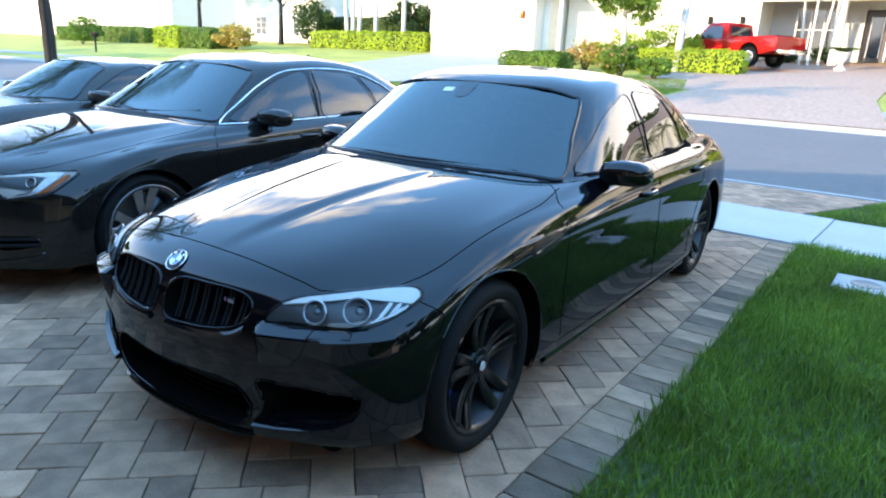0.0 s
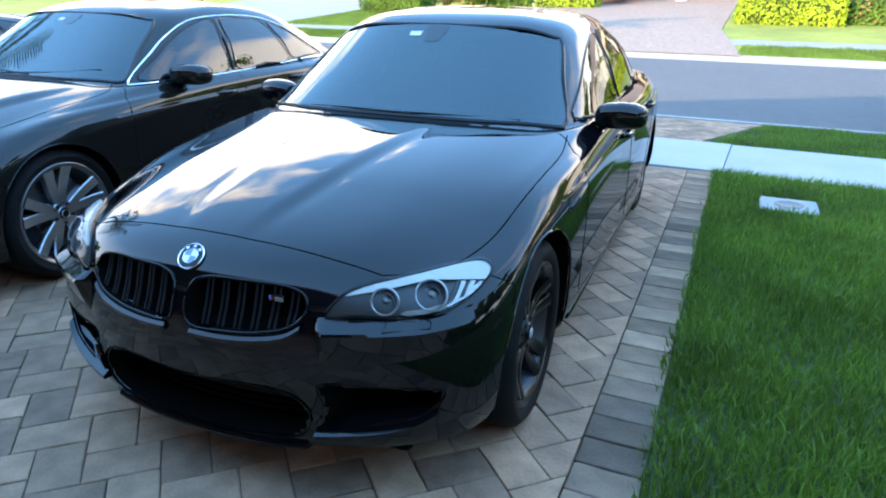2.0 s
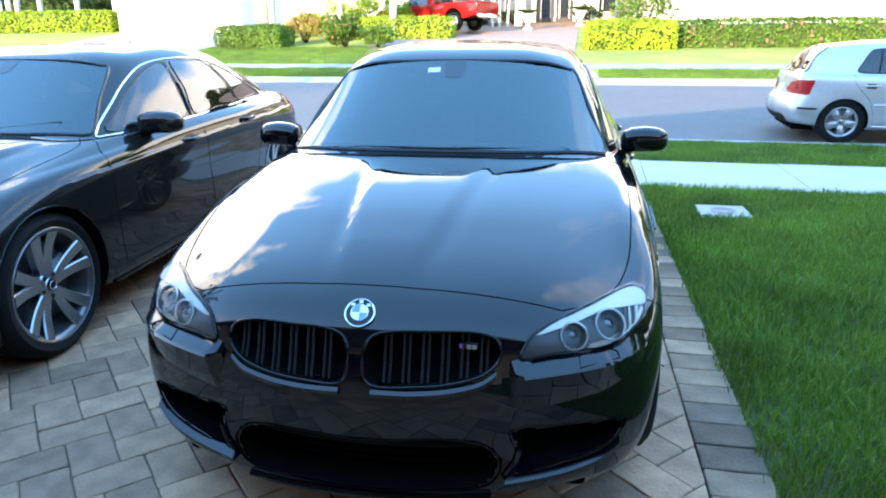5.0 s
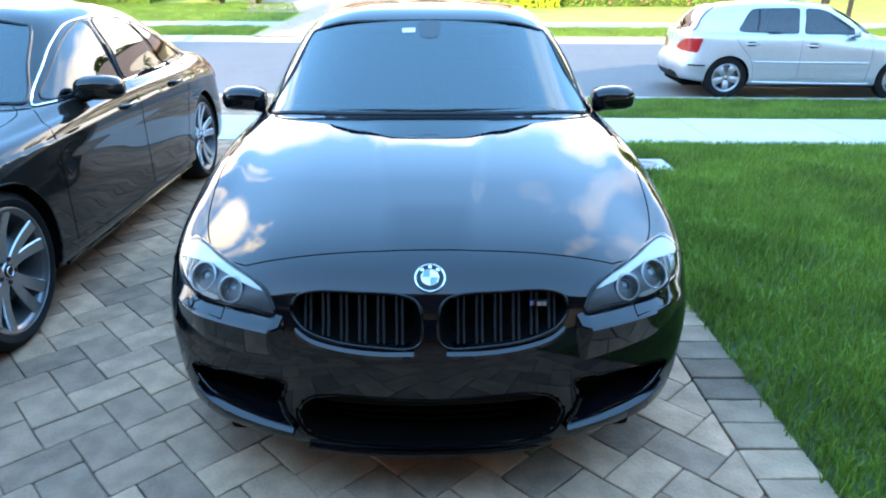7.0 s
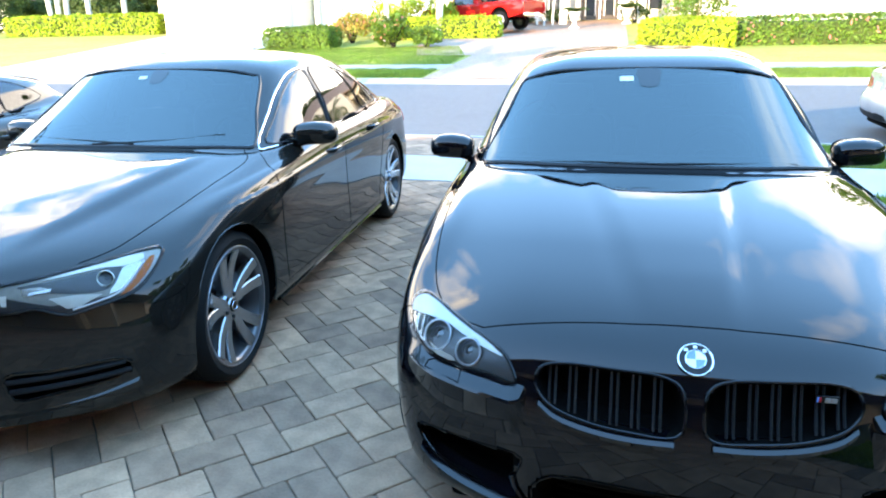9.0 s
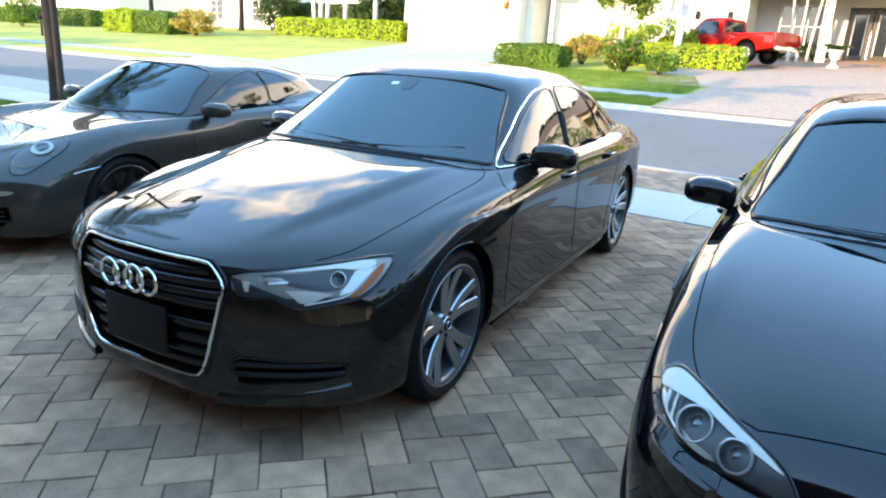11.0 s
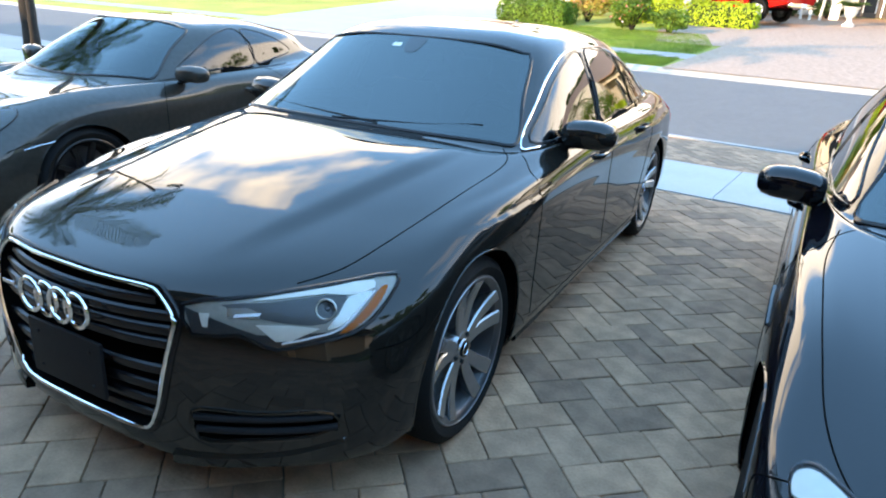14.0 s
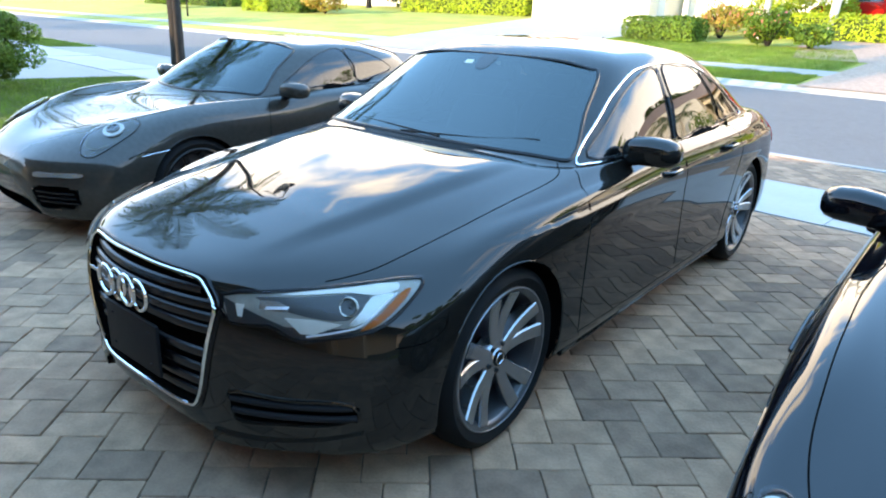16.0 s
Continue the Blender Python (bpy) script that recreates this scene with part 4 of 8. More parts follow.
def door_mirror(car, s, at, size=(0.125, 0.075, 0.062), material=None, foot=None):
    """A door mirror: shell, foot and glass; at: the middle of the housing (for the left side)."""
    x, y, z = at
    Y, Z = (0, 1, 0), (0, 0, 1)
    a_, b_, c_ = size
    secs = []
    for t_, k in ((-1.0, 0.55), (-0.9, 0.78), (-0.6, 0.95), (0, 1.0), (0.5, 0.95), (0.8, 0.8), (0.95, 0.55), (1.0, 0.3)):
        secs.append(((s * (x + a_ * t_), y - 0.02 * (t_ < 0) + 0.03 * max(t_, 0) ** 2, z - 0.008 * t_ ** 2), b_ * k, c_ * k, Y, Z, 0.75))
    body = blob("door_mirror", secs, material or car.paint, car.root)
    g = []
    for t_ in range(24):
        u_ = 2 * math.pi * t_ / 24
        g.append((s * (x + a_ * 0.85 * math.copysign(abs(math.cos(u_)) ** 0.7, math.cos(u_))), y + b_ * 0.96 + 0.012, z + c_ * 0.78 * math.copysign(abs(math.sin(u_)) ** 0.7, math.sin(u_))))
    pydata("mirror_glass", g, [tuple(range(24)) if s < 0 else tuple(range(24))[::-1]], M["chrome"], body, "mirror glass")
    f = foot or (x - a_ - 0.06, y + 0.0, z - 0.085)
    blob("mirror_foot", [((s * f[0], f[1], f[2]), 0.035, 0.012, Y, Z, 0.8), ((s * (f[0] + 0.05), f[1], f[2] + 0.015), 0.03, 0.014, Y, Z, 0.8),
                         ((s * (x - a_ * 0.5), y, z - c_ * 0.8), 0.035, 0.02, Y, Z, 0.8)], M["trim"], body)
    return body


def door_handle(car, plane, s, y, z, material=None, length=0.2):
    loc, nor = car.ray(plane, y, z)
    x = abs(loc.x)
    car.drape("handle_cup", plane, [(y - 0.06, z - 0.028), (y, z - 0.036), (y + 0.06, z - 0.028), (y + 0.06, z + 0.022), (y, z + 0.03), (y - 0.06, z + 0.022)], M["trim"], off=0.001, skirt=0.004, rings=3)
    pts = [(s * (x + d), y + t_ * length / 2, z) for t_, d in ((-1, -0.002), (-0.85, 0.018), (-0.4, 0.03), (0.3, 0.03), (0.8, 0.022), (1, -0.002))]
    vs, fs = sweep(spline(pts, 4), 0.012, 8, flat=1.25)
    return pydata("door_handle", vs, fs, material or car.paint, car.root)


def seat(car, x, y, z=0.50, w=0.25, high=0.66):
    secs = [((x, y + 0.05, z), w, 0.10, (1, 0, 0), (0, 1, 0), 0.6), ((x, y + 0.1, z + 0.3), w, 0.09, (1, 0, 0), (0, 1, 0), 0.6),
            ((x, y + 0.17, z + high * 0.8), w * 0.9, 0.06, (1, 0, 0), (0, 1, 0), 0.6), ((x, y + 0.18, z + high * 0.88), w * 0.7, 0.03, (1, 0, 0), (0, 1, 0), 0.6)]
    st = blob("car_seat", secs, M["leather"], car.root)
    blob("headrest", [((x, y + 0.19, z + high * 0.9), 0.09, 0.045, (1, 0, 0), (0, 1, 0), 0.6), ((x, y + 0.19, z + high * 1.0), 0.13, 0.05, (1, 0, 0), (0, 1, 0), 0.6),
                      ((x, y + 0.2, z + high * 1.14), 0.11, 0.035, (1, 0, 0), (0, 1, 0), 0.6)], M["leather"], st)


def cabin(car, cowl_y, cowl_z, half, seat_y, rear_y, high=0.66, wheel_x=0.37):
    """What shows through the tinted panes: floor tub, dashboard, steering wheel, seats, inner mirror."""
    bm = box_bm(2 * half - 0.12, rear_y - cowl_y + 0.9, 0.03, (0, (cowl_y + rear_y) / 2 + 0.4, 0.42))
    part("cabin_floor", bm, M["leather"], car.root)
    secs = []
    for xx in (-half + 0.07, -half * 0.5, 0, half * 0.5, half - 0.07):
        secs.append(((xx, cowl_y + 0.42, cowl_z - 0.17), 0.27, 0.115, (0, 1, 0), (0, 0, 1), 0.5))
    blob("dashboard", secs, M["leather"], car.root)
    ring_ = [(wheel_x + 0.185 * math.cos(2 * math.pi * k / 32), cowl_y + 0.78 - 0.07 * math.sin(2 * math.pi * k / 32), cowl_z - 0.10 + 0.17 * math.sin(2 * math.pi * k / 32)) for k in range(32)]
    vs, fs = sweep(ring_, 0.016, 8, closed=True, up=(0, 1, 0))
    w = pydata("steering_wheel", vs, fs, M["leather"], car.root)
    blob("wheel_boss", [((wheel_x, cowl_y + 0.70, cowl_z - 0.10), 0.07, 0.06, (1, 0, 0), (0, 0, 1), 0.7), ((wheel_x, cowl_y + 0.78, cowl_z - 0.10), 0.09, 0.05, (1, 0, 0), (0, 0, 1), 0.7)], M["leather"], w)
    for xx in (-0.37, 0.37):
        seat(car, xx, seat_y, high=high)
    for xx in (-0.36, 0.36):
        seat(car, xx, rear_y, high=high * 0.9, w=0.3)


def headliner(car):
    """The cloth lining under the roof, turned down before the rear window."""
    vs, fs = [], []
    prof = ((2.26, 1.355, .53), (2.55, 1.38, .56), (2.9, 1.385, .56), (3.2, 1.36, .54), (3.45, 1.31, .52), (3.60, 1.255, .53), (3.66, 1.21, .55), (3.72, 1.08, .60), (3.76, .86, .66))
    for d in (0.0, -0.012):
        for y, z, w in prof:
            vs += [(w * k / 4, y, z + d - 0.055 * (k / 4) ** 2) for k in range(-4, 5)]
    n = len(prof)
    for b in (0, n * 9):
        for i in range(n - 1):
            for k in range(8):
                fs.append((b + i * 9 + k, b + i * 9 + k + 1, b + i * 9 + k + 10, b + i * 9 + k + 9))
    pydata("headliner", vs, fs, M["leather"], car.root)


def wiper(car, pts, lift=0.005):
    out = []
    for p in spline(pts, 5):
        loc, nor = car.ray("top", p[0], p[1])
        out.append(loc + nor * lift)
    vs, fs = sweep(out, 0.0042, 6)
    return pydata("wiper", vs, fs, M["matte"], car.root)


def recess(car, name, poly, depth, material, parent=None, label="", smooth=4, fall=0.0):
    """An opening in the nose: the shell is cut along the outline and a deep bowl stands behind it."""
    dense = [tuple(p) for p in spline(poly, smooth, closed=True)]
    car.cut("front", dense)
    cx = sum(p[0] for p in dense) / len(dense)
    cz = sum(p[1] for p in dense) / len(dense)
    n = len(dense)
    vs, fs = [], []
    lvl = ((1.02, -0.004), (0.97, 0.02), (0.93, depth * 0.5), (0.88, depth), (0.4, depth * 1.05))
    for s, d in lvl:
        for p in dense:
            q = (cx + (p[0] - cx) * s, cz + (p[1] - cz) * s)
            loc, nor = car.ray("front", *(p if s >= 0.97 else q))
            vs.append((q[0], loc.y + d, q[1] - fall * d))
    for i in range(len(lvl) - 1):
        for k in range(n):
            k2 = (k + 1) % n
            fs.append((i * n + k, i * n + k2, (i + 1) * n + k2, (i + 1) * n + k))
    fs.append(tuple(range((len(lvl) - 1) * n, len(lvl) * n)))
    return pydata(name, vs, fs, material, parent or car.root, label)


def disc_on(car, name, plane, at, radius, material, off, thick=0.006, parent=None, label="", n=32, tilt=None):
    """A round plate standing on the body."""
    loc, nor = car.ray(plane, *at)
    q = nor.to_track_quat("Z", "Y").to_matrix()
    vs, fs = lathe([(0.0, radius), (thick, radius * 0.98), (thick * 1.15, radius * 0.9), (thick * 1.25, 0.0001)], n, "z")
    return pydata(name, [loc + nor * off + q @ Vector(v) for v in vs], fs, material, parent or car.root, label)


def ring_on(car, name, plane, at, radius, tube, material, off, parent=None, label="", n=36):
    loc, nor = car.ray(plane, *at)
    q = nor.to_track_quat("Z", "Y").to_matrix()
    pts = [loc + nor * off + q @ Vector((radius * math.cos(2 * math.pi * k / n), radius * math.sin(2 * math.pi * k / n), 0)) for k in range(n)]
    vs, fs = sweep(pts, tube, 8, closed=True, up=tuple(nor))
    return pydata(name, vs, fs, material, parent or car.root, label)


def lamp_can(name, centre, radius, depth, parent, bezel, bowl, nor=(0, -1, 0)):
    """A lamp behind its lens: dark bowl, light ring, shroud and glossy projector ball; nor: the lens's normal there."""
    c = Vector(centre)
    rot = (Vector(nor) * 0.65 + Vector((0, -0.35, 0))).to_track_quat("Z", "Y").to_matrix()
    vs, fs = lathe([(0.0, radius), (0.010, radius * 0.98), (0.004, radius * 0.84), (-depth * 0.5, radius * 0.72), (-depth, 0.001)], 32, "z")
    b = pydata(name, [c + rot @ Vector(v) for v in vs], fs, bowl, parent)
    pts = [c + rot @ Vector((radius * 0.93 * math.cos(2 * math.pi * k / 36), radius * 0.93 * math.sin(2 * math.pi * k / 36), 0.009)) for k in range(36)]
    v2, f2 = sweep(pts, 0.0034, 6, closed=True, up=(0, 1, 0))
    pydata("light_ring", v2, f2, bezel, b)
    vs, fs = lathe([(-depth * 0.7, radius * 0.62), (-0.004, radius * 0.60), (-0.002, radius * 0.54), (-depth * 0.5, radius * 0.50)], 28, "z")
    pydata("shroud", [c + rot @ Vector(v) for v in vs], fs, M["lampinner"], b)
    vs, fs = lathe([(-depth * 0.5, radius * 0.5), (-0.010, radius * 0.44), (-0.002, radius * 0.26), (0.001, 0.001)], 28, "z")
    pydata("projector_lens", [c + rot @ Vector(v) for v in vs], fs, M["housepane_dark"], b)
    return b


def ledge(car, name, pts, material, parent, deep=0.03, rise_=0.010, out=0.010, edge=0.008, label=""):
    """A sharp-edged lip on the nose: a sloping top, a thin front edge and an underside, along the line (x, z)."""
    vs, fs = [], []
    line_ = spline(pts, 6)
    for p in line_:
        loc, nor = car.ray("front", p[0], p[1])
        x, y, z = p[0], loc.y, p[1]
        vs += [(x, y + deep, z + rise_), (x, y - out * 0.4, z), (x, y - out, z - 0.009), (x, y - out + 0.002, z - 0.009 - edge), (x, y + deep, z - edge - 0.02)]
    n = len(line_)
    for k in range(n - 1):
        for j in range(5):
            fs.append((k * 5 + j, k * 5 + (j + 1) % 5, k * 5 + 5 + (j + 1) % 5, k * 5 + 5 + j))
    fs += [(4, 3, 2, 1, 0), tuple(range(n * 5 - 5, n * 5))]
    ob = pydata(name, vs, fs, material, parent, label, smooth=22)
    bm = bmesh.new()
    bm.from_mesh(ob.data)
    bmesh.ops.recalc_face_normals(bm, faces=bm.faces)
    bm.to_mesh(ob.data)
    bm.free()
    return ob

# ---- black sports saloon ----
def sporty_dent(x, y, z):
    """Power-dome creases on the bonnet and the flank's crease."""
    dx = swage(x, y, z, 0.80 + 0.022 * (y - 1.1), 1.0, 4.4)
    if y > 1.43 or y < 0.2 or z < 0.74:
        return dx, 0.0, 0.0
    s = (y - 0.2) / 1.3
    x1 = 0.105 + 0.165 * s
    ax = abs(x)
    fade = min(1.0, s * 5) * min(1.0, max(0.0, (1.43 - y) / 0.5)) ** 0.7
    q = max(0.0, min(1.0, (x1 + 0.021 - ax) / 0.042))
    dome = 0.0080 * q * q * (3 - 2 * q) - 0.0022 * math.exp(-((ax - x1 - 0.04) / 0.025) ** 2)
    return dx, 0.0, dome * fade


def wx(x):
    """The nose is drawn in beyond the grille."""
    return x if x < 0.45 else 0.45 + (x - 0.45) * 0.92


sporty_rings = [
    ring([0, .42, .74, .86, .86, .86, .76, .42, 0], [.19, .25, .44, .86, 2.35, 3.82, 4.55, 4.8, 4.84], [.17, .17, .17, .19, .19, .20, .22, .22, .22]),
    ring([0, .44, .80, .905, .915, .925, .83, .46, 0], [.105, .17, .375, .86, 2.35, 3.82, 4.55, 4.84, 4.90], [.205, .205, .21, .23, .225, .25, .28, .28, .28]),
    ring([0, .44, .845, .93, .930, .945, .86, .48, 0], [.065, .135, .365, .86, 2.35, 3.82, 4.53, 4.85, 4.905], [.40, .40, .41, .45, .42, .47, .48, .48, .48]),
    ring([0, .43, .845, .937, .932, .95, .85, .48, 0], [.06, .135, .38, .86, 2.35, 3.82, 4.53, 4.84, 4.89], [.57, .57, .57, .62, .60, .66, .66, .68, .68]),
    ring([0, .43, .825, .926, .922, .935, .83, .48, 0], [.10, .175, .44, .88, 2.35, 3.82, 4.50, 4.78, 4.84], [.69, .685, .675, .75, .79, .84, .84, .86, .86]),
    ring([0, .43, .765, .88, .893, .885, .75, .45, 0], [.18, .26, .58, .94, 2.35, 3.82, 4.48, 4.74, 4.80], [.775, .765, .755, .825, .905, .945, .945, .96, .965]),
    ring([0, .43, .71, .815, .868, .835, .72, .43, 0], [.62, .68, .84, 1.08, 2.4, 3.84, 4.42, 4.60, 4.63], [.89, .876, .853, .878, .935, .975, .98, .985, .985]),
    ring([0, .44, .68, .80, .835, .775, .68, .43, 0], [1.42, 1.46, 1.57, 1.82, 2.6, 3.84, 4.22, 4.34, 4.36], [.985, .98, .965, .958, .965, .985, 1.0, 1.0, 1.0]),
    ring([0, .43, .615, .705, .74, .69, .60, .41, 0], [1.76, 1.80, 1.89, 2.06, 2.67, 3.62, 3.90, 3.99, 4.02], [1.205, 1.195, 1.17, 1.172, 1.19, 1.19, 1.175, 1.185, 1.19]),
    ring([0, .40, .535, .588, .60, .565, .51, .38, 0], [2.10, 2.13, 2.20, 2.32, 2.78, 3.40, 3.56, 3.62, 3.65], [1.39, 1.38, 1.362, 1.362, 1.388, 1.352, 1.325, 1.332, 1.345]),
    ring([0, .30, .40, .45, .46, .42, .36, .28, 0], [2.30, 2.32, 2.38, 2.46, 2.78, 3.16, 3.28, 3.33, 3.36], [1.43, 1.427, 1.42, 1.416, 1.432, 1.413, 1.40, 1.40, 1.402]),
    ring([0, 0, 0, 0, 0, 0, 0, 0, 0], [2.46, 2.49, 2.53, 2.58, 2.78, 3.0, 3.06, 3.11, 3.14], [1.444, 1.446, 1.448, 1.45, 1.455, 1.445, 1.441, 1.438, 1.436]),
]
ROWS_BODY = (4, 12, 12, 16, 14, 18, 20, 18, 16, 8, 8)
sporty_root = empty("sports_saloon", pose(-1.982, 1.86, 0, 0, 0, 3.2), label="gloss black four-door sports saloon parked on the paver driveway", category="car")
for r in sporty_rings[:7]:
    for k in (2, 3):
        f = max(0.0, min(1.0, (1.9 - r[k, 1]) / 0.9))
        r[k, 0] += (wx(r[k, 0]) - r[k, 0]) * f
ROWS_SALOON = (4, 12, 12, 16, 14, 18, 18, 5, 18, 16, 8, 8)
sporty = Car(sporty_root, with_cowl(sporty_rings, 6), ROWS_SALOON, (0.86, 3.824), 0.375, 0.355, sporty_dent)
sporty.paint = M["black"]


def saloon_class(c, n):
    if c.z > 1.345 and 2.1 < c.y < 3.6 and n.z > 0.6:
        return "roof"
    if c.y < 1.46 and c.z > 0.76 and n.z > 0.5 and abs(c.x) < (0.45 + 0.60 * c.y if c.y < 0.6 else 0.81):
        return "bonnet"
    if c.y < 0.52 and c.z < 0.77:
        return "front_bumper"
    if c.y > 4.45 and c.z < 0.72:
        return "rear_bumper"
    if c.y > 4.2 and n.z > 0.4:
        return "boot_lid"
    side = "|l" if c.x > 0 else "|r"
    if c.z < 0.27:
        return "sill" + side
    if c.z < 0.97 and c.y < 1.45:
        return "front_wing" + side
    if c.z < 0.985 and 1.45 < c.y < 2.63:
        return "front_door" + side
    if c.z < 1.0 and 2.63 < c.y < 3.62:
        return "rear_door" + side
    if c.z > 0.95:
        return "pillar_frame"
    return "rear_wing" + side


# panes
sporty_ws = [(-.745, 1.68), (-.72, 1.615), (-.45, 1.475), (0, 1.43), (.45, 1.475), (.72, 1.615), (.745, 1.68), (.675, 1.90), (.595, 2.125), (.565, 2.105), (.3, 2.04), (0, 2.025), (-.3, 2.04), (-.565, 2.105), (-.595, 2.125), (-.675, 1.90)]
pane(sporty, "windscreen", "top", sporty_ws, label="raked windscreen with a blue sky sheen")
pane(sporty, "rear_window", "top", [(-.62, 4.24), (0, 4.32), (.62, 4.24), (.53, 3.92), (.46, 3.70), (0, 3.78), (-.46, 3.70), (-.53, 3.92)])


def sporty_side(plane, s):
    pane(sporty, "front_side_window", plane, [(1.77, .985), (1.96, 1.09), (2.18, 1.20), (2.42, 1.285), (2.62, 1.312), (2.61, 1.15), (2.60, .99), (2.2, .98)], frame_r=0.007)
    pane(sporty, "rear_side_window", plane, [(2.69, .99), (2.70, 1.15), (2.71, 1.318), (2.95, 1.325), (3.17, 1.30), (3.30, 1.16), (3.37, 1.005), (3.0, .99)], frame_r=0.007)
    pane(sporty, "quarter_window", plane, [(3.43, 1.012), (3.37, 1.14), (3.26, 1.28), (3.45, 1.225), (3.66, 1.11), (3.80, 1.03), (3.65, 1.012)], frame_r=0.007)
    sporty.line("window_trim", plane, [(1.76, .972), (2.2, .966), (2.8, .976), (3.4, .995), (3.86, 1.02)], M["trim"], 0.008, 0.002)
    sporty.seams("door_gap", [(plane, [(1.56, .955), (1.44, .88), (1.41, .6), (1.43, .3)]), (plane, [(2.64, .975), (2.63, .6), (2.64, .3)]),
                           (plane, [(3.46, .99), (3.50, .86), (3.40, .62), (3.33, .45), (3.30, .3)]), (plane, [(1.43, .285), (2.3, .27), (3.3, .285)])])
    sporty.seams("bonnet_gap", [("top", [(s * .55, .295), (s * .64, .37), (s * .71, .48), (s * .762, .64), (s * .79, .86), (s * .805, 1.1), (s * .81, 1.36), (s * .785, 1.56)])])
    sporty.seams("bumper_gap", [(plane, [(.50, .70), (.56, .645), (.53, .60)])])
    door_mirror(sporty, s, (.955, 1.945, .985), (0.115, 0.075, 0.062))
    door_handle(sporty, plane, s, 2.42, .822)
    door_handle(sporty, plane, s, 3.36, .86)
    # vent blade in the wing
    v = sporty.drape("wing_vent", plane, [(1.10, .735), (1.34, .765), (1.36, .80), (1.12, .785)], M["trim"], off=0.002, smooth=3, rings=3)
    sporty.line("vent_blade", plane, [(1.12, .752), (1.22, .768), (1.35, .785)], M["black"], 0.006, 0.004, parent=v)
    # character line and sill blade
    sporty.line("sill_blade", plane, [(1.33, .215), (2.3, .205), (3.35, .22)], M["black"], 0.018, 0.0, n=8)
    # tail lamp
    sporty.drape("tail_lamp", plane, [(4.42, .80), (4.70, .78), (4.72, .93), (4.45, .95)], M["redlens"], off=0.004, smooth=4)
    # headlamp: bowl, two ring lamps, bright brow and the lens over them
    hl = [(s * wx(p[0]), p[1]) for p in ((.442, .642), (.474, .694), (.535, .716), (.64, .728), (.74, .732), (.805, .728), (.835, .708), (.815, .674), (.770, .645), (.70, .630), (.62, .636), (.53, .643))]
    base = sporty.drape("headlamp", "front", hl, M["lampgrey"], off=0.001, skirt=0.004, rings=6, smooth=4, label="ring headlamp under a clear lens")
    for (hx, hz, rr) in ((.592, .676, .041), (.705, .680, .048)):
        loc, nor = sporty.ray("front", s * wx(hx), hz)
        lamp_can("lamp_bowl", loc + nor * 0.004, rr, 0.05, base, M["lampring"], M["lampgrey"], nor)
    # chrome brow: its sky reflection is put into a pale plate colour
    brow = [(s * wx(p[0]), p[1]) for p in ((.484, .692), (.53, .709), (.60, .718), (.68, .724), (.75, .727), (.80, .723), (.828, .708), (.824, .692), (.80, .702), (.75, .709), (.68, .7095), (.60, .705), (.53, .696))]
    sporty.drape("brow_light", "front", brow, M["lampplate"], off=0.013, skirt=0.012, rings=3, smooth=3, parent=base, label="bright white brow strip")
    sporty.drape("end_reflector", "front", [(s * wx(p[0]), p[1]) for p in ((.752, .650), (.790, .662), (.818, .680), (.820, .694), (.80, .702), (.764, .706), (.770, .685), (.766, .665))], M["lampsatin"], off=0.005, skirt=0.006, rings=3, smooth=3, parent=base, label="silvery end reflector")
    for k, (rx, z0_, z1_) in enumerate(((.757, .655, .704), (.770, .658, .706), (.783, .664, .706), (.796, .674, .704), (.808, .686, .702))):
        sporty.drape("reflector", "front", [(s * (wx(rx) - .005), z0_), (s * (wx(rx) - .004), z1_), (s * (wx(rx) + .005), z1_ - .002), (s * (wx(rx) + .005), z0_ + .003)], M["lampsatin"] if k % 2 else M["lampgrey"], off=0.008 + 0.002 * (k % 2), skirt=0.008, rings=2, smooth=0, parent=base)
    sporty.drape("lower_reflector", "front", [(s * wx(p[0]), p[1]) for p in ((.64, .642), (.70, .638), (.765, .652), (.75, .660), (.70, .650), (.65, .650))], M["lampcell"], off=0.004, skirt=0.006, rings=2, smooth=2, parent=base)
    ln = sporty.drape("lamp_lens", "front", hl, M["lens"], off=0.018, skirt=0.0, rings=8, smooth=4, parent=base, bulge=0.008)
    sporty.line("lamp_rim", "front", hl, M["trim"], 0.0042, 0.003, 4, closed=True, parent=base)
    # shelf under the lamp, standing out of the bumper, and the washer lid in it
    def shelf_at(x):
        loc, nor = sporty.ray("front", s * x, .612)
        nor = Vector((nor.x, nor.y, 0.0)).normalized()
        u = max(0.0, min(1.0, (x - .415) / .022)) * max(0.0, min(1.0, (.80 - x) / .14)) ** 0.7
        edge = loc + nor * (.006 + .040 * u)
        edge.z = .612
        back = loc - nor * 0.012
        back.z = .642
        return back, edge, nor, u
    vs, fs, cols = [], [], 26
    for k in range(cols):
        back, edge, nor, u = shelf_at(.415 + .385 * (k / (cols - 1)) ** 1.5)
        for dn, z_ in ((0.002, -.005), (0.0, -.012), (-.010 * u, -.05), (-.024 * u, -.10), (-.008 - .044 * u, -.17)):
            if dn == 0.002:
                vs += [tuple(back), tuple(edge - nor * 0.003 + Vector((0, 0, .002)))]
            q_ = edge + nor * dn
            vs.append((q_.x, q_.y, edge.z + z_))
    for k in range(cols - 1):
        for j in range(6):
            fs.append((k * 7 + j, k * 7 + j + 1, k * 7 + j + 8, k * 7 + j + 7))
    fs.append(tuple(range(7)))
    sh = pydata("bumper_shelf", vs, fs, M["black"], sporty_root, smooth=25)
    bm = bmesh.new()
    bm.from_mesh(sh.data)
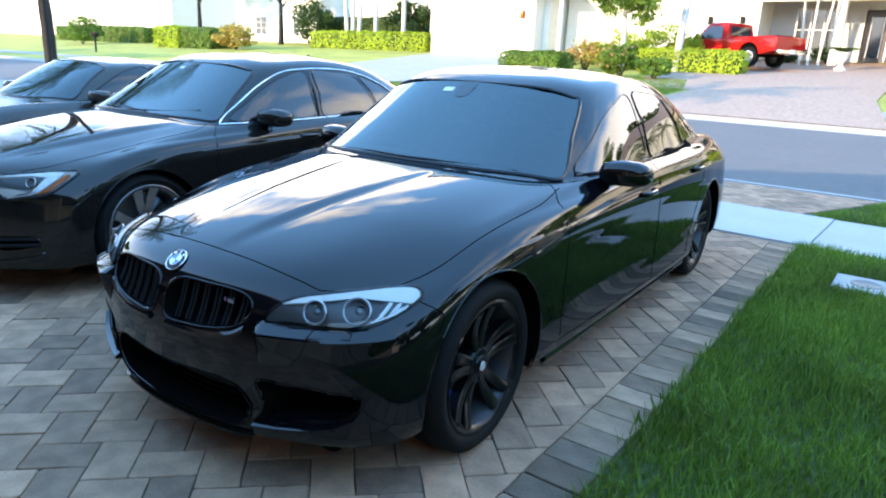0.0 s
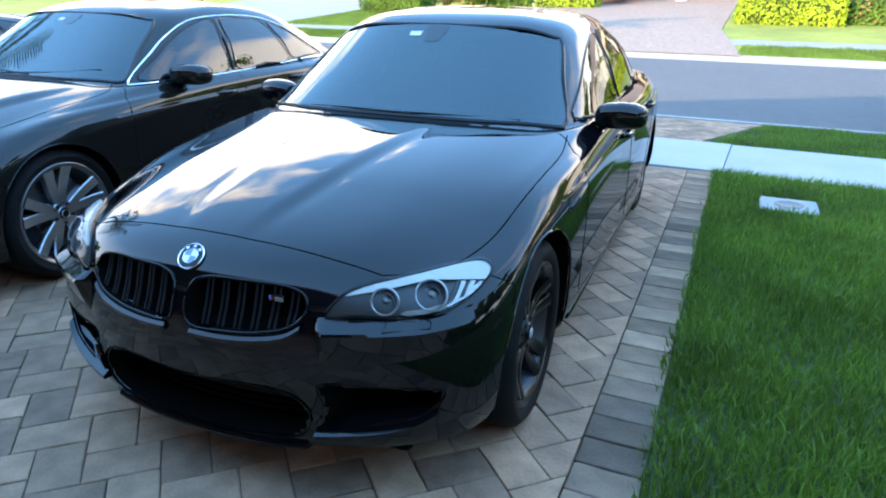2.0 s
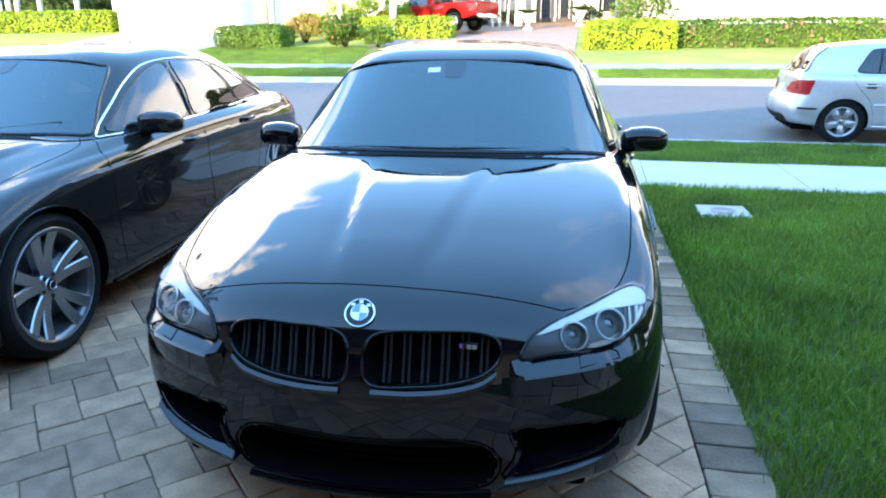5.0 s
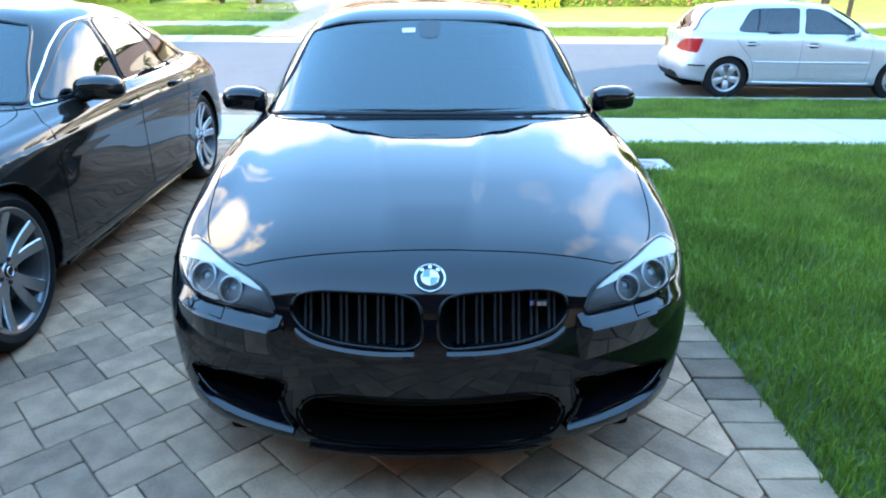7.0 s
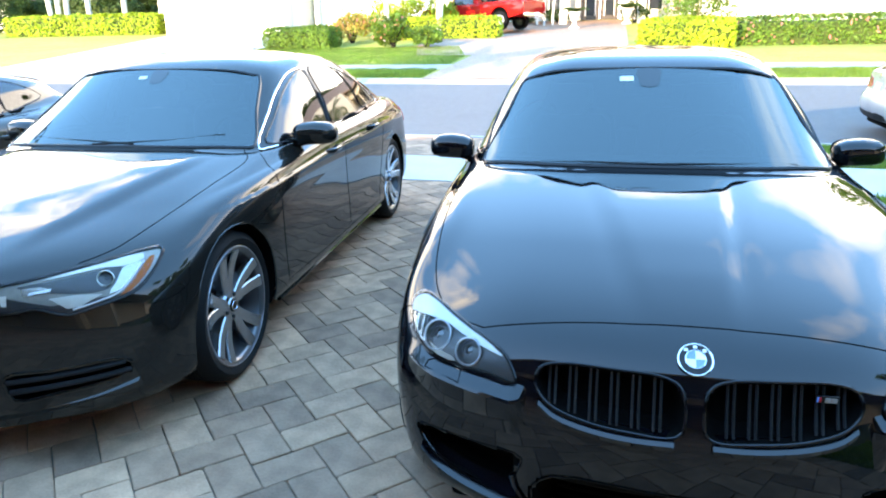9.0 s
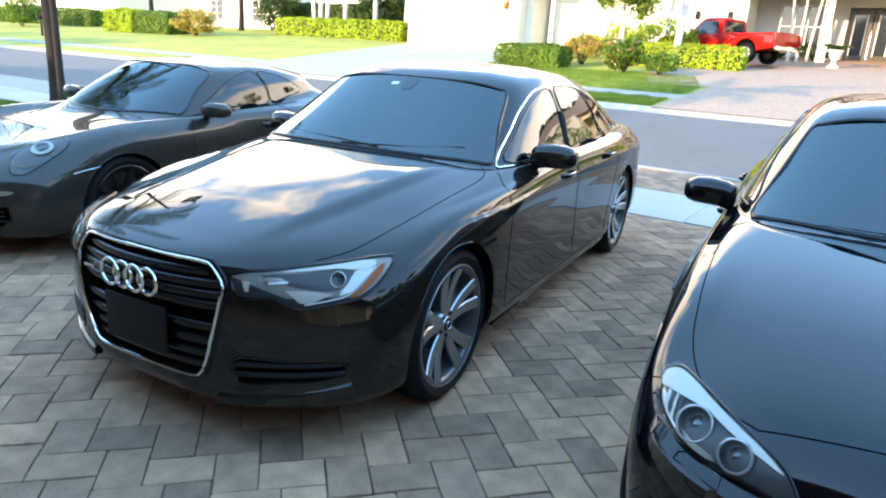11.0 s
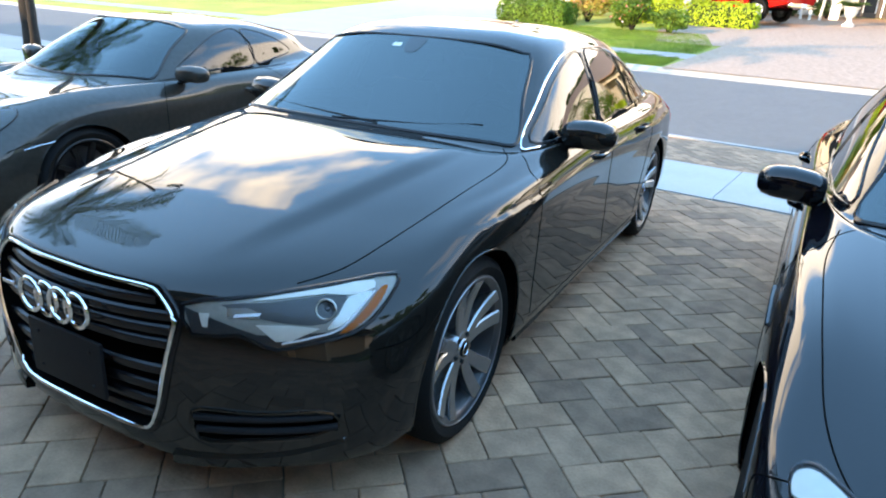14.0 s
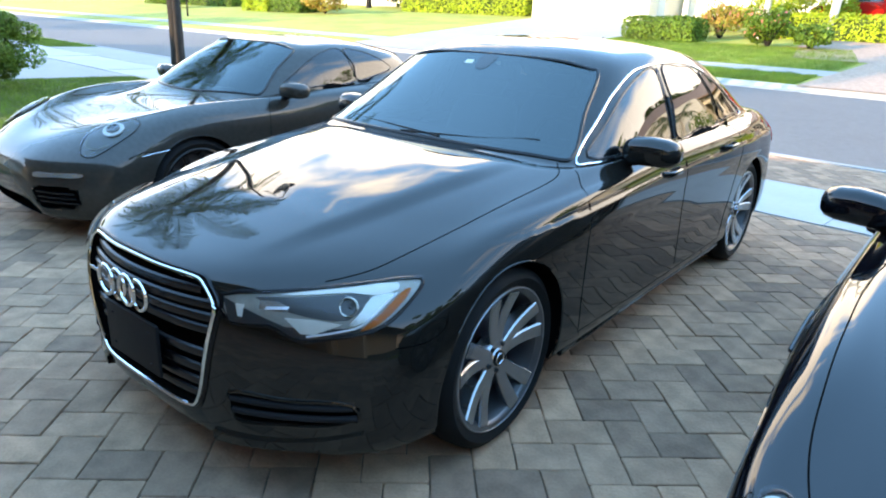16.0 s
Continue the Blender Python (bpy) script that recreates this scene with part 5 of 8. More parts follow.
    bmesh.ops.recalc_face_normals(bm, faces=bm.faces)
    bm.to_mesh(sh.data)
    bm.free()
    lid = []
    for x_, f in ((.585, .92), (.60, .30), (.68, .22), (.70, .55), (.695, .92)):
        back, edge, nor, u = shelf_at(x_)
        lid.append(back.lerp(edge, f) + Vector((0, 0, .0015)))
    vs, fs = sweep(lid, 0.0016, 6, closed=True)
    pydata("washer_lid_gap", vs, fs, M["seam"], sh)
    # corner intake with its blade
    fog = [(s * wx(p[0]), p[1]) for p in ((.425, .432), (.56, .432), (.72, .418), (.775, .402), (.765, .37), (.71, .325), (.58, .300), (.43, .288), (.44, .36))]
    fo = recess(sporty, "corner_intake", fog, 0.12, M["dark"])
    sporty.line("intake_rim", "front", fog, M["black"], 0.0035, -0.003, 4, closed=True, parent=fo, n=8)
    ledge(sporty, "intake_blade", [(s * .41, .279), (s * .50, .284), (s * .60, .295), (s * .68, .314), (s * .735, .345)], M["black"], fo, deep=0.05, rise_=0.022, out=0.026, edge=0.012)
    sporty.line("intake_strut", "front", [(s * .41, .29), (s * .435, .33), (s * .445, .37)], M["black"], 0.008, 0.004, parent=fo)
    # kidney grille half
    kid = [(s * wx(p[0]), p[1]) for p in ((.024, .605), (.030, .69), (.065, .712), (.20, .718), (.335, .710), (.380, .690), (.390, .655), (.355, .612), (.26, .586), (.15, .578), (.045, .580))]
    gr = recess(sporty, "kidney_grille", kid, 0.09, M["dark"], label="black kidney grille with twin upright slats")
    sporty.line("grille_frame", "front", kid, M["trim"], 0.0048, 0.001, 4, closed=True, parent=gr, n=8)
    ledge(sporty, "grille_lip", [(s * .380, .617), (s * .34, .593), (s * .26, .577), (s * .15, .570), (s * .045, .572)], M["black"], gr, deep=0.03, rise_=0.012, out=0.014, edge=0.012)
    for k in range(6):
        xx = 0.085 + 0.052 * k
        lo = 0.584 + 0.02 * max(0, k - 3) * 0.6
        for d in (-0.008, 0.008):
            pts = []
            for q in range(6):
                zz = lo + (0.708 - lo) * q / 5
                loc, nor = sporty.ray("front", s * (xx + d), zz)
                pts.append((s * (xx + d), loc.y + 0.012 + 0.012 * math.sin(math.pi * q / 5), zz))
            vs, fs = sweep(pts, 0.0038, 6, up=(1, 0, 0))
            pydata("grille_slat", vs, fs, M["matte"], gr)


sides(sporty_side)
# central intake, mesh bar and splitter lip
low = [(-.33, .402), (0, .408), (.33, .402), (.392, .335), (.36, .255), (.2, .230), (0, .223), (-.2, .230), (-.36, .255), (-.392, .335)]
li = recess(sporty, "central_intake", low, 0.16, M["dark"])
sporty.line("intake_rim", "front", low, M["black"], 0.0035, -0.003, 4, closed=True, parent=li, n=8)
for zz in (.27, .30, .33, .36):
    pts = []
    for k in range(13):
        xx = -.33 + .66 * k / 12
        loc, nor = sporty.ray("front", xx, zz)
        pts.append((xx, loc.y + 0.10, zz))
    vs, fs = sweep(pts, 0.006 if zz != .33 else 0.009, 6)
    pydata("intake_bar", vs, fs, M["dark"] if zz != .33 else M["matte"], li)
ledge(sporty, "splitter_lip", [(-.37, .216), (-.2, .210), (0, .208), (.2, .210), (.37, .216)], M["black"], sporty_root, deep=0.03, rise_=0.012, out=0.014)
sporty.seams("bonnet_gap", [("top", [(-.55, .295), (-.42, .262), (-.2, .243), (0, .238), (.2, .243), (.42, .262), (.55, .295)])])
# roundel: chrome rim, black ring, quartered blue and white field
bx, bz = 0.0, 0.752
rd = disc_on(sporty, "roundel", "front", (bx, bz), 0.041, M["trim"], 0.0, 0.006, label="round badge in blue, white and black")
ring_on(sporty, "rim", "front", (bx, bz), 0.041, 0.0025, M["chrome"], 0.005, parent=rd)
ring_on(sporty, "rim", "front", (bx, bz), 0.024, 0.0014, M["chrome"], 0.0085, parent=rd)
loc, nor = sporty.ray("front", bx, bz)
q = nor.to_track_quat("Z", "Y").to_matrix()
for k in range(4):
    fan = [Vector((0, 0, 0.0088))] + [Vector((0.0235 * math.cos(t_), 0.0235 * math.sin(t_), 0.0085)) for t_ in [math.pi / 2 * (k + i / 8) for i in range(9)]]
    pydata("field", [loc + q @ v for v in fan], [(0, i, i + 1) for i in range(1, 9)], M["blue"] if k % 2 else M["white"], rd)
for k in range(3):
    t_ = math.pi / 2 + (k - 1) * 0.75
    c = loc + q @ Vector((0.0325 * math.cos(t_), 0.0325 * math.sin(t_), 0.0085))
    pydata("mark", [c + q @ Vector(v) for v in ((-.005, -.004, 0), (.005, -.004, 0), (.005, .004, 0), (-.005, .004, 0))], [(0, 1, 2, 3)], M["white"], rd)
# small grille badge: coloured stripes and two pale blocks
loc, nor = sporty.ray("front", .295, .685)
gb = part("grille_badge", box_bm(0.052, 0.006, 0.017, (loc.x + 0.008, loc.y + 0.002, .676), 0.002), M["trim"], sporty_root, "small chrome badge with coloured stripes")
for k, mm in enumerate(("blue", "badge_red", "trim")):
    part("stripe", box_bm(0.004, 0.003, 0.012, (loc.x - 0.013 + 0.0055 * k, loc.y - 0.002, .677)), M[mm], gb)
for k in range(2):
    part("block", box_bm(0.012, 0.003, 0.011, (loc.x + 0.010 + 0.014 * k, loc.y - 0.002, .677)), M["rimsilver"], gb)
# wipers, antenna fin, inner mirror and the pale sticker
wiper(sporty, [(-.15, 1.44), (.1, 1.452), (.35, 1.475), (.58, 1.54)])
wiper(sporty, [(-.52, 1.50), (-.35, 1.47), (-.12, 1.452), (.10, 1.445)])
cabin(sporty, 1.42, 1.0, .80, 2.35, 3.25)
headliner(sporty)
blob("inner_mirror", [((-.11, 2.06, 1.255), 0.012, 0.032, (0, 1, 0), (0, 0, 1), 0.6), ((0, 2.05, 1.265), 0.022, 0.038, (0, 1, 0), (0, 0, 1), 0.6), ((.11, 2.06, 1.255), 0.012, 0.032, (0, 1, 0), (0, 0, 1), 0.6)], M["trim"], sporty_root)
screen_patch(sporty, "screen_sticker", [(-.135, 1.965), (-.072, 1.965), (-.072, 1.935), (-.135, 1.935)], sporty.screen, M["lampplate"], 0.006, smooth=0, rings=2, label="small pale toll sticker")
screen_patch(sporty, "sensor_housing", [(-.055, 2.005), (.055, 2.005), (.05, 1.95), (.035, 1.90), (-.035, 1.90), (-.05, 1.95)], sporty.screen, M["sideglass"], 0.006, smooth=2, rings=3, label="dark mirror foot behind the screen")
sporty.panels(saloon_class, {"*": M["black"]})
add_wheels(sporty, "m", 0.345, 0.262, 0.265, 1.505, 1.545)

# ---- dark grey saloon ----
def greycar_dent(x, y, z):
    """Flank crease under the shoulder and a broad fold on the bonnet."""
    dx = swage(x, y, z, 0.815 + 0.020 * (y - 0.9), 0.75, 4.6, 0.010, 0.12)
    if y > 1.45 or y < 0.2 or z < 0.72:
        return dx, 0.0, 0.0
    s = (y - 0.2) / 1.25
    x1 = 0.40 + 0.20 * s
    return dx, 0.0, 0.016 * max(0.0, min(1.0, (x1 + 0.03 - abs(x)) / 0.06)) * min(1.0, s * 4) * min(1.0, (1 - s) * 4)


greycar_rings = [
    ring([0, .42, .74, .86, .86, .86, .76, .42, 0], [.17, .21, .44, .93, 2.4, 3.84, 4.55, 4.8, 4.84], [.16, .16, .16, .19, .19, .20, .22, .22, .22]),
    ring([0, .45, .82, .905, .912, .91, .83, .46, 0], [.075, .125, .40, .93, 2.4, 3.84, 4.55, 4.84, 4.90], [.195, .195, .20, .23, .225, .25, .28, .28, .28]),
    ring([0, .46, .87, .93, .926, .93, .86, .48, 0], [.035, .095, .41, .93, 2.4, 3.84, 4.54, 4.86, 4.91], [.40, .40, .41, .45, .42, .47, .48, .48, .48]),
    ring([0, .45, .875, .937, .925, .937, .85, .48, 0], [.02, .09, .44, .93, 2.4, 3.84, 4.53, 4.84, 4.89], [.57, .57, .57, .62, .60, .66, .66, .68, .68]),
    ring([0, .44, .855, .928, .918, .928, .83, .48, 0], [.02, .115, .49, .95, 2.4, 3.84, 4.50, 4.78, 4.84], [.69, .69, .685, .755, .79, .84, .84, .86, .86]),
    ring([0, .43, .80, .89, .893, .885, .76, .45, 0], [.05, .155, .58, .98, 2.4, 3.84, 4.48, 4.74, 4.80], [.745, .757, .765, .835, .905, .945, .945, .96, .965]),
    ring([0, .43, .71, .825, .868, .835, .72, .43, 0], [.62, .68, .86, 1.12, 2.42, 3.86, 4.42, 4.60, 4.63], [.875, .868, .85, .88, .935, .975, .985, .99, .99]),
    ring([0, .45, .70, .80, .83, .78, .69, .44, 0], [1.44, 1.465, 1.53, 1.71, 2.6, 3.88, 4.25, 4.37, 4.39], [.99, .985, .968, .96, .965, .985, 1.0, 1.0, 1.0]),
    ring([0, .44, .63, .71, .74, .69, .60, .41, 0], [1.78, 1.80, 1.87, 2.00, 2.67, 3.64, 3.92, 4.01, 4.04], [1.21, 1.20, 1.175, 1.175, 1.195, 1.19, 1.175, 1.185, 1.19]),
    ring([0, .41, .545, .595, .605, .57, .51, .38, 0], [2.12, 2.14, 2.19, 2.28, 2.78, 3.40, 3.56, 3.62, 3.65], [1.395, 1.385, 1.367, 1.365, 1.39, 1.352, 1.325, 1.332, 1.345]),
    ring([0, .30, .40, .45, .46, .42, .36, .28, 0], [2.30, 2.32, 2.38, 2.46, 2.78, 3.16, 3.28, 3.33, 3.36], [1.432, 1.429, 1.422, 1.418, 1.434, 1.413, 1.40, 1.40, 1.402]),
    ring([0, 0, 0, 0, 0, 0, 0, 0, 0], [2.46, 2.49, 2.53, 2.58, 2.78, 3.0, 3.06, 3.11, 3.14], [1.446, 1.448, 1.45, 1.452, 1.456, 1.445, 1.441, 1.438, 1.436]),
]
greycar_root = empty("saloon", pose(-4.695, 1.925, 0, 0, 0, 4.8), label="dark metallic grey four-door saloon parked on the paver driveway", category="car")
greycar = Car(greycar_root, with_cowl(greycar_rings, 6), ROWS_SALOON, (0.925, 3.837), 0.378, 0.355, greycar_dent)
greycar.paint = M["grey"]
# panes
pane(greycar, "windscreen", "top", [(-.735, 1.615), (-.71, 1.565), (-.45, 1.48), (0, 1.45), (.45, 1.48), (.71, 1.565), (.735, 1.615), (.66, 1.835), (.575, 2.09), (.545, 2.075), (.3, 2.045), (0, 2.035), (-.3, 2.045), (-.545, 2.075), (-.575, 2.09), (-.66, 1.835)], label="raked windscreen with a blue sky sheen")
pane(greycar, "rear_window", "top", [(-.62, 4.27), (0, 4.35), (.62, 4.27), (.53, 3.94), (.46, 3.70), (0, 3.78), (-.46, 3.70), (-.53, 3.94)])


def greycar_side(plane, s):
    pane(greycar, "front_side_window", plane, [(1.69, .985), (1.87, 1.09), (2.09, 1.205), (2.33, 1.292), (2.54, 1.318), (2.53, 1.15), (2.51, .99), (2.1, .98)], frame_r=0.007)
    pane(greycar, "rear_side_window", plane, [(2.61, .99), (2.63, 1.15), (2.64, 1.322), (2.9, 1.325), (3.13, 1.30), (3.25, 1.16), (3.31, 1.01), (2.95, .993)], frame_r=0.007)
    pane(greycar, "quarter_window", plane, [(3.37, 1.018), (3.32, 1.14), (3.22, 1.285), (3.44, 1.225), (3.66, 1.115), (3.84, 1.03), (3.6, 1.018)], frame_r=0.007)
    greycar.line("chrome_trim", plane, [(1.61, .962), (1.66, 1.0), (1.84, 1.105), (2.06, 1.225), (2.29, 1.312), (2.56, 1.343), (2.9, 1.345), (3.16, 1.322), (3.44, 1.248), (3.68, 1.135), (3.90, 1.03), (3.92, 1.008), (3.6, .998), (3.0, .975), (2.3, .962), (1.85, .962), (1.66, .960)], M["chrome"], 0.0052, 0.003, 5, closed=True, label="chrome window surround")
    for yy in (2.56,):
        greycar.line("pillar_trim", plane, [(yy - .005, .98), (yy + .012, 1.15), (yy + .02, 1.325)], M["trim"], 0.022, -0.008, n=8, flat=0.6)
    greycar.seams("door_gap", [(plane, [(1.56, .955), (1.47, .88), (1.44, .6), (1.46, .3)]), (plane, [(2.57, .975), (2.56, .6), (2.58, .3)]),
                            (plane, [(3.42, .99), (3.47, .86), (3.40, .64), (3.34, .45), (3.31, .3)]), (plane, [(1.46, .285), (2.3, .27), (3.31, .285)])])
    greycar.seams("bonnet_gap", [("top", [(s * .628, .322), (s * .66, .38), (s * .695, .47), (s * .735, .80), (s * .765, 1.1), (s * .78, 1.36), (s * .765, 1.46), (s * .71, 1.54)])])
    greycar.seams("bumper_gap", [(plane, [(.58, .66), (.56, .615), (.50, .585), (.40, .575)])])
    door_mirror(greycar, s, (.955, 1.955, 1.005), (0.118, 0.078, 0.066))
    door_handle(greycar, plane, s, 2.36, .845, M["grey"])
    door_handle(greycar, plane, s, 3.24, .88, M["grey"])
    greycar.line("sill_blade", plane, [(1.36, .215), (2.3, .205), (3.38, .22)], M["grey"], 0.016, 0.0, n=8)
    greycar.drape("tail_lamp", plane, [(4.36, .80), (4.62, .78), (4.72, .84), (4.66, .93), (4.40, .955)], M["redlens"], off=0.004, smooth=4, label="red wraparound tail lamp")
    # headlamp with pale reflector, dark projector and amber corner
    hl = [(s * p[0], p[1]) for p in ((.412, .710), (.52, .727), (.62, .738), (.73, .747), (.808, .751), (.827, .736), (.833, .70), (.822, .66), (.795, .631), (.72, .612), (.647, .598), (.60, .616), (.555, .637), (.448, .634))]
    base = greycar.drape("headlamp", "front", hl, M["lampcell"], off=0.001, skirt=0.004, rings=6, smooth=2, label="clear headlamp with an amber corner")

    def lamp_piece(name, pts, material, off, smooth=2, label=""):
        greycar.drape(name, "front", [(s * p[0], p[1]) for p in pts], material, off=off, skirt=off, rings=3, smooth=smooth, parent=base, label=label)
    lamp_piece("border", ((.43, .695), (.455, .643), (.555, .646), (.602, .626), (.648, .608), (.72, .621), (.79, .638), (.795, .633), (.72, .613), (.647, .599), (.60, .617), (.555, .638), (.449, .635), (.415, .705)), M["lampdark"], 0.006, 1)
    lamp_piece("shroud", ((.50, .712), (.555, .690), (.61, .674), (.67, .662), (.735, .660), (.752, .69), (.745, .720), (.68, .722), (.60, .716)), M["lampgrey"], 0.004, label="dark shroud behind the lens")
    lamp_piece("reflector", ((.590, .662), (.640, .620), (.672, .620), (.725, .648), (.66, .660)), M["lampplate"], 0.008, 1, "pale lower reflector")
    lamp_piece("reflector", ((.455, .690), (.470, .657), (.482, .655), (.478, .690)), M["lampplate"], 0.008, 1)
    lamp_piece("reflector", ((.515, .705), (.520, .682), (.590, .678), (.592, .690), (.56, .704)), M["lampsatin"], 0.006, 1)
    lamp_piece("cell", ((.535, .681), (.590, .684), (.592, .692), (.537, .689)), M["white"], 0.009, 1)
    lamp_piece("brow", ((.56, .722), (.62, .731), (.70, .738), (.775, .743), (.79, .728), (.76, .718), (.70, .726), (.62, .722)), M["lampplate"], 0.007, label="bright brow strip")
    lamp_piece("bounce_panel", ((.752, .715), (.775, .722), (.792, .72), (.785, .68), (.765, .65), (.74, .645), (.752, .68)), M["lampsatin"], 0.006)
    loc, nor = greycar.ray("front", s * .722, .693)
    lamp_can("lamp_bowl", loc + nor * 0.006, .030, 0.05, base, M["lampsatin"], M["lampdark"], nor)
    lamp_piece("amber_corner", ((.768, .632), (.792, .641), (.812, .667), (.820, .700), (.814, .728), (.803, .728), (.800, .70), (.788, .662)), M["amber"], 0.010, 2, "amber corner reflector")
    greycar.line("light_strip", "front", [(s * .655, .614), (s * .72, .628), (s * .762, .642), (s * .784, .675), (s * .795, .72)], M["white"], 0.0035, 0.010, parent=base)
    greycar.drape("lamp_lens", "front", hl, M["lens"], off=0.020, skirt=0.0, rings=8, smooth=2, parent=base, bulge=0.008)
    greycar.line("lamp_rim", "front", hl, M["trim"], 0.0065, 0.004, 2, closed=True, parent=base)
    # corner intake: dark slot, two slats, body-coloured blade below
    fog = [(s * p[0], p[1]) for p in ((.44, .395), (.60, .40), (.77, .395), (.79, .355), (.74, .322), (.60, .306), (.45, .298))]
    fo = recess(greycar, "corner_intake", fog, 0.09, M["dark"])
    greycar.line("intake_slat", "front", [(s * .44, .372), (s * .6, .376), (s * .775, .382)], M["matte"], 0.011, -0.004, parent=fo, n=8)
    greycar.line("intake_slat", "front", [(s * .445, .332), (s * .6, .338), (s * .785, .346)], M["matte"], 0.011, -0.002, parent=fo, n=8)
    greycar.line("intake_rim", "front", fog, M["grey"], 0.008, -0.003, 4, closed=True, parent=fo, n=8)
    ledge(greycar, "bumper_blade", [(s * .36, .232), (s * .46, .240), (s * .58, .252), (s * .70, .272), (s * .80, .300)], M["grey"], greycar_root, deep=0.03, rise_=0.034, out=0.012, edge=0.03)


sides(greycar_side)
# tall framed grille
gdense = [(-.30, .742), (-.15, .745), (0, .746), (.15, .745), (.30, .742), (.335, .735), (.375, .70), (.398, .665), (.398, .64), (.372, .51), (.34, .40), (.308, .325), (.29, .303), (.26, .294), (.12, .291), (0, .290), (-.12, .291), (-.26, .294), (-.29, .303), (-.308, .325), (-.34, .40), (-.372, .51), (-.398, .64), (-.398, .665), (-.375, .70), (-.335, .735)]
ag = recess(greycar, "grille", gdense, 0.07, M["dark"], smooth=2, label="tall dark grille in a thin chrome frame")
greycar.line("grille_frame", "front", gdense, M["chrome"], 0.0065, 0.006, 3, closed=True, parent=ag, n=8, label="thin chrome frame")
greycar.line("grille_surround", "front", [(p[0] * 1.035, .52 + (p[1] - .52) * 1.035) for p in gdense], M["trim"], 0.008, 0.002, 3, closed=True, parent=ag, n=8)
for k, zz in enumerate((.705, .665, .625, .585, .50, .44, .385, .335)):
    hw = .375 if zz > .55 else .30 + .07 * (zz - .32) / .2
    hw = min(hw, .395 - (0.45 - min(.45, zz)) * .55) - (0.05 if zz > .69 else 0)
    pts = []
    for q_ in range(13):
        xx = -hw + 2 * hw * q_ / 12
        loc, nor = greycar.ray("front", xx, zz)
        pts.append((xx, loc.y + 0.022 - 0.006 * math.cos(math.pi * (q_ - 6) / 12), zz))
    vs, fs = sweep(pts, 0.011, 8, flat=1.5)
    pydata("grille_slat", vs, fs, M["trim"], ag)
loc, nor = greycar.ray("front", 0, .46)
pl = part("plate_panel", box_bm(.335, .012, .185, (0, loc.y - 0.012, .366), 0.004), M["matte"], greycar_root, "blank black number plate panel")
for xx in (-.12, .12):
    for zz in (.40, .515):
        vs, fs = lathe([(0, .006), (.004, .005), (.005, .0001)], 8, "z")
        rot = Matrix.Rotation(radians(90), 3, "X")
        pydata("screw", [Vector((xx, loc.y - .018, zz)) + rot @ Vector(v) for v in vs], fs, M["matte"], pl)
for k in range(4):
    xx = -.102 + .068 * k
    loc, nor = greycar.ray("front", 0, .643)
    pts = [(xx + .048 * math.cos(2 * math.pi * i / 32), loc.y - 0.020 + 0.004 * (k % 2), .645 + .050 * math.sin(2 * math.pi * i / 32)) for i in range(32)]
    vs, fs = sweep(pts, 0.0075, 8, closed=True, up=(0, 1, 0))
    ob = pydata("badge_ring", vs, fs, M["chrome"], greycar_root, "polished chrome ring of the front badge")
part("grille_badge", box_bm(.06, .006, .012, (-.30, .045, .612), 0.002), M["chrome"], greycar_root, "small chrome badge")
wiper(greycar, [(-.12, 1.465), (.12, 1.485), (.36, 1.52), (.58, 1.60)])
wiper(greycar, [(-.54, 1.56), (-.36, 1.515), (-.12, 1.488), (.12, 1.47)])
screen_patch(greycar, "screen_sticker", [(-.12, 1.975), (-.07, 1.975), (-.07, 1.95), (-.12, 1.95)], greycar.screen, M["lampplate"], 0.006, smooth=0, rings=2, label="small pale toll sticker")
screen_patch(greycar, "sensor_housing", [(-.05, 2.015), (.05, 2.015), (.045, 1.96), (.03, 1.92), (-.03, 1.92), (-.045, 1.96)], greycar.screen, M["sideglass"], 0.006, smooth=2, rings=3, label="dark mirror foot behind the screen")
cabin(greycar, 1.44, 1.0, .80, 2.35, 3.25)
headliner(greycar)
blob("inner_mirror", [((-.11, 2.08, 1.26), 0.012, 0.032, (0, 1, 0), (0, 0, 1), 0.6), ((0, 2.07, 1.27), 0.022, 0.038, (0, 1, 0), (0, 0, 1), 0.6), ((.11, 2.08, 1.26), 0.012, 0.032, (0, 1, 0), (0, 0, 1), 0.6)], M["trim"], greycar_root)
loc, nor = greycar.ray("top", 0, 3.30)
blob("aerial_fin", [((0, 3.20, 1.395), 0.022, 0.03, (1, 0, 0), (0, 1, 0), 0.8), ((0, 3.26, 1.43), 0.012, 0.025, (1, 0, 0), (0, 1, 0), 0.8), ((0, 3.29, 1.455), 0.004, 0.012, (1, 0, 0), (0, 1, 0), 0.8)], M["grey"], greycar_root)
greycar.panels(saloon_class, {"*": M["grey"]})
add_wheels(greycar, "y", 0.352, 0.275, 0.255, 1.585, 1.58)

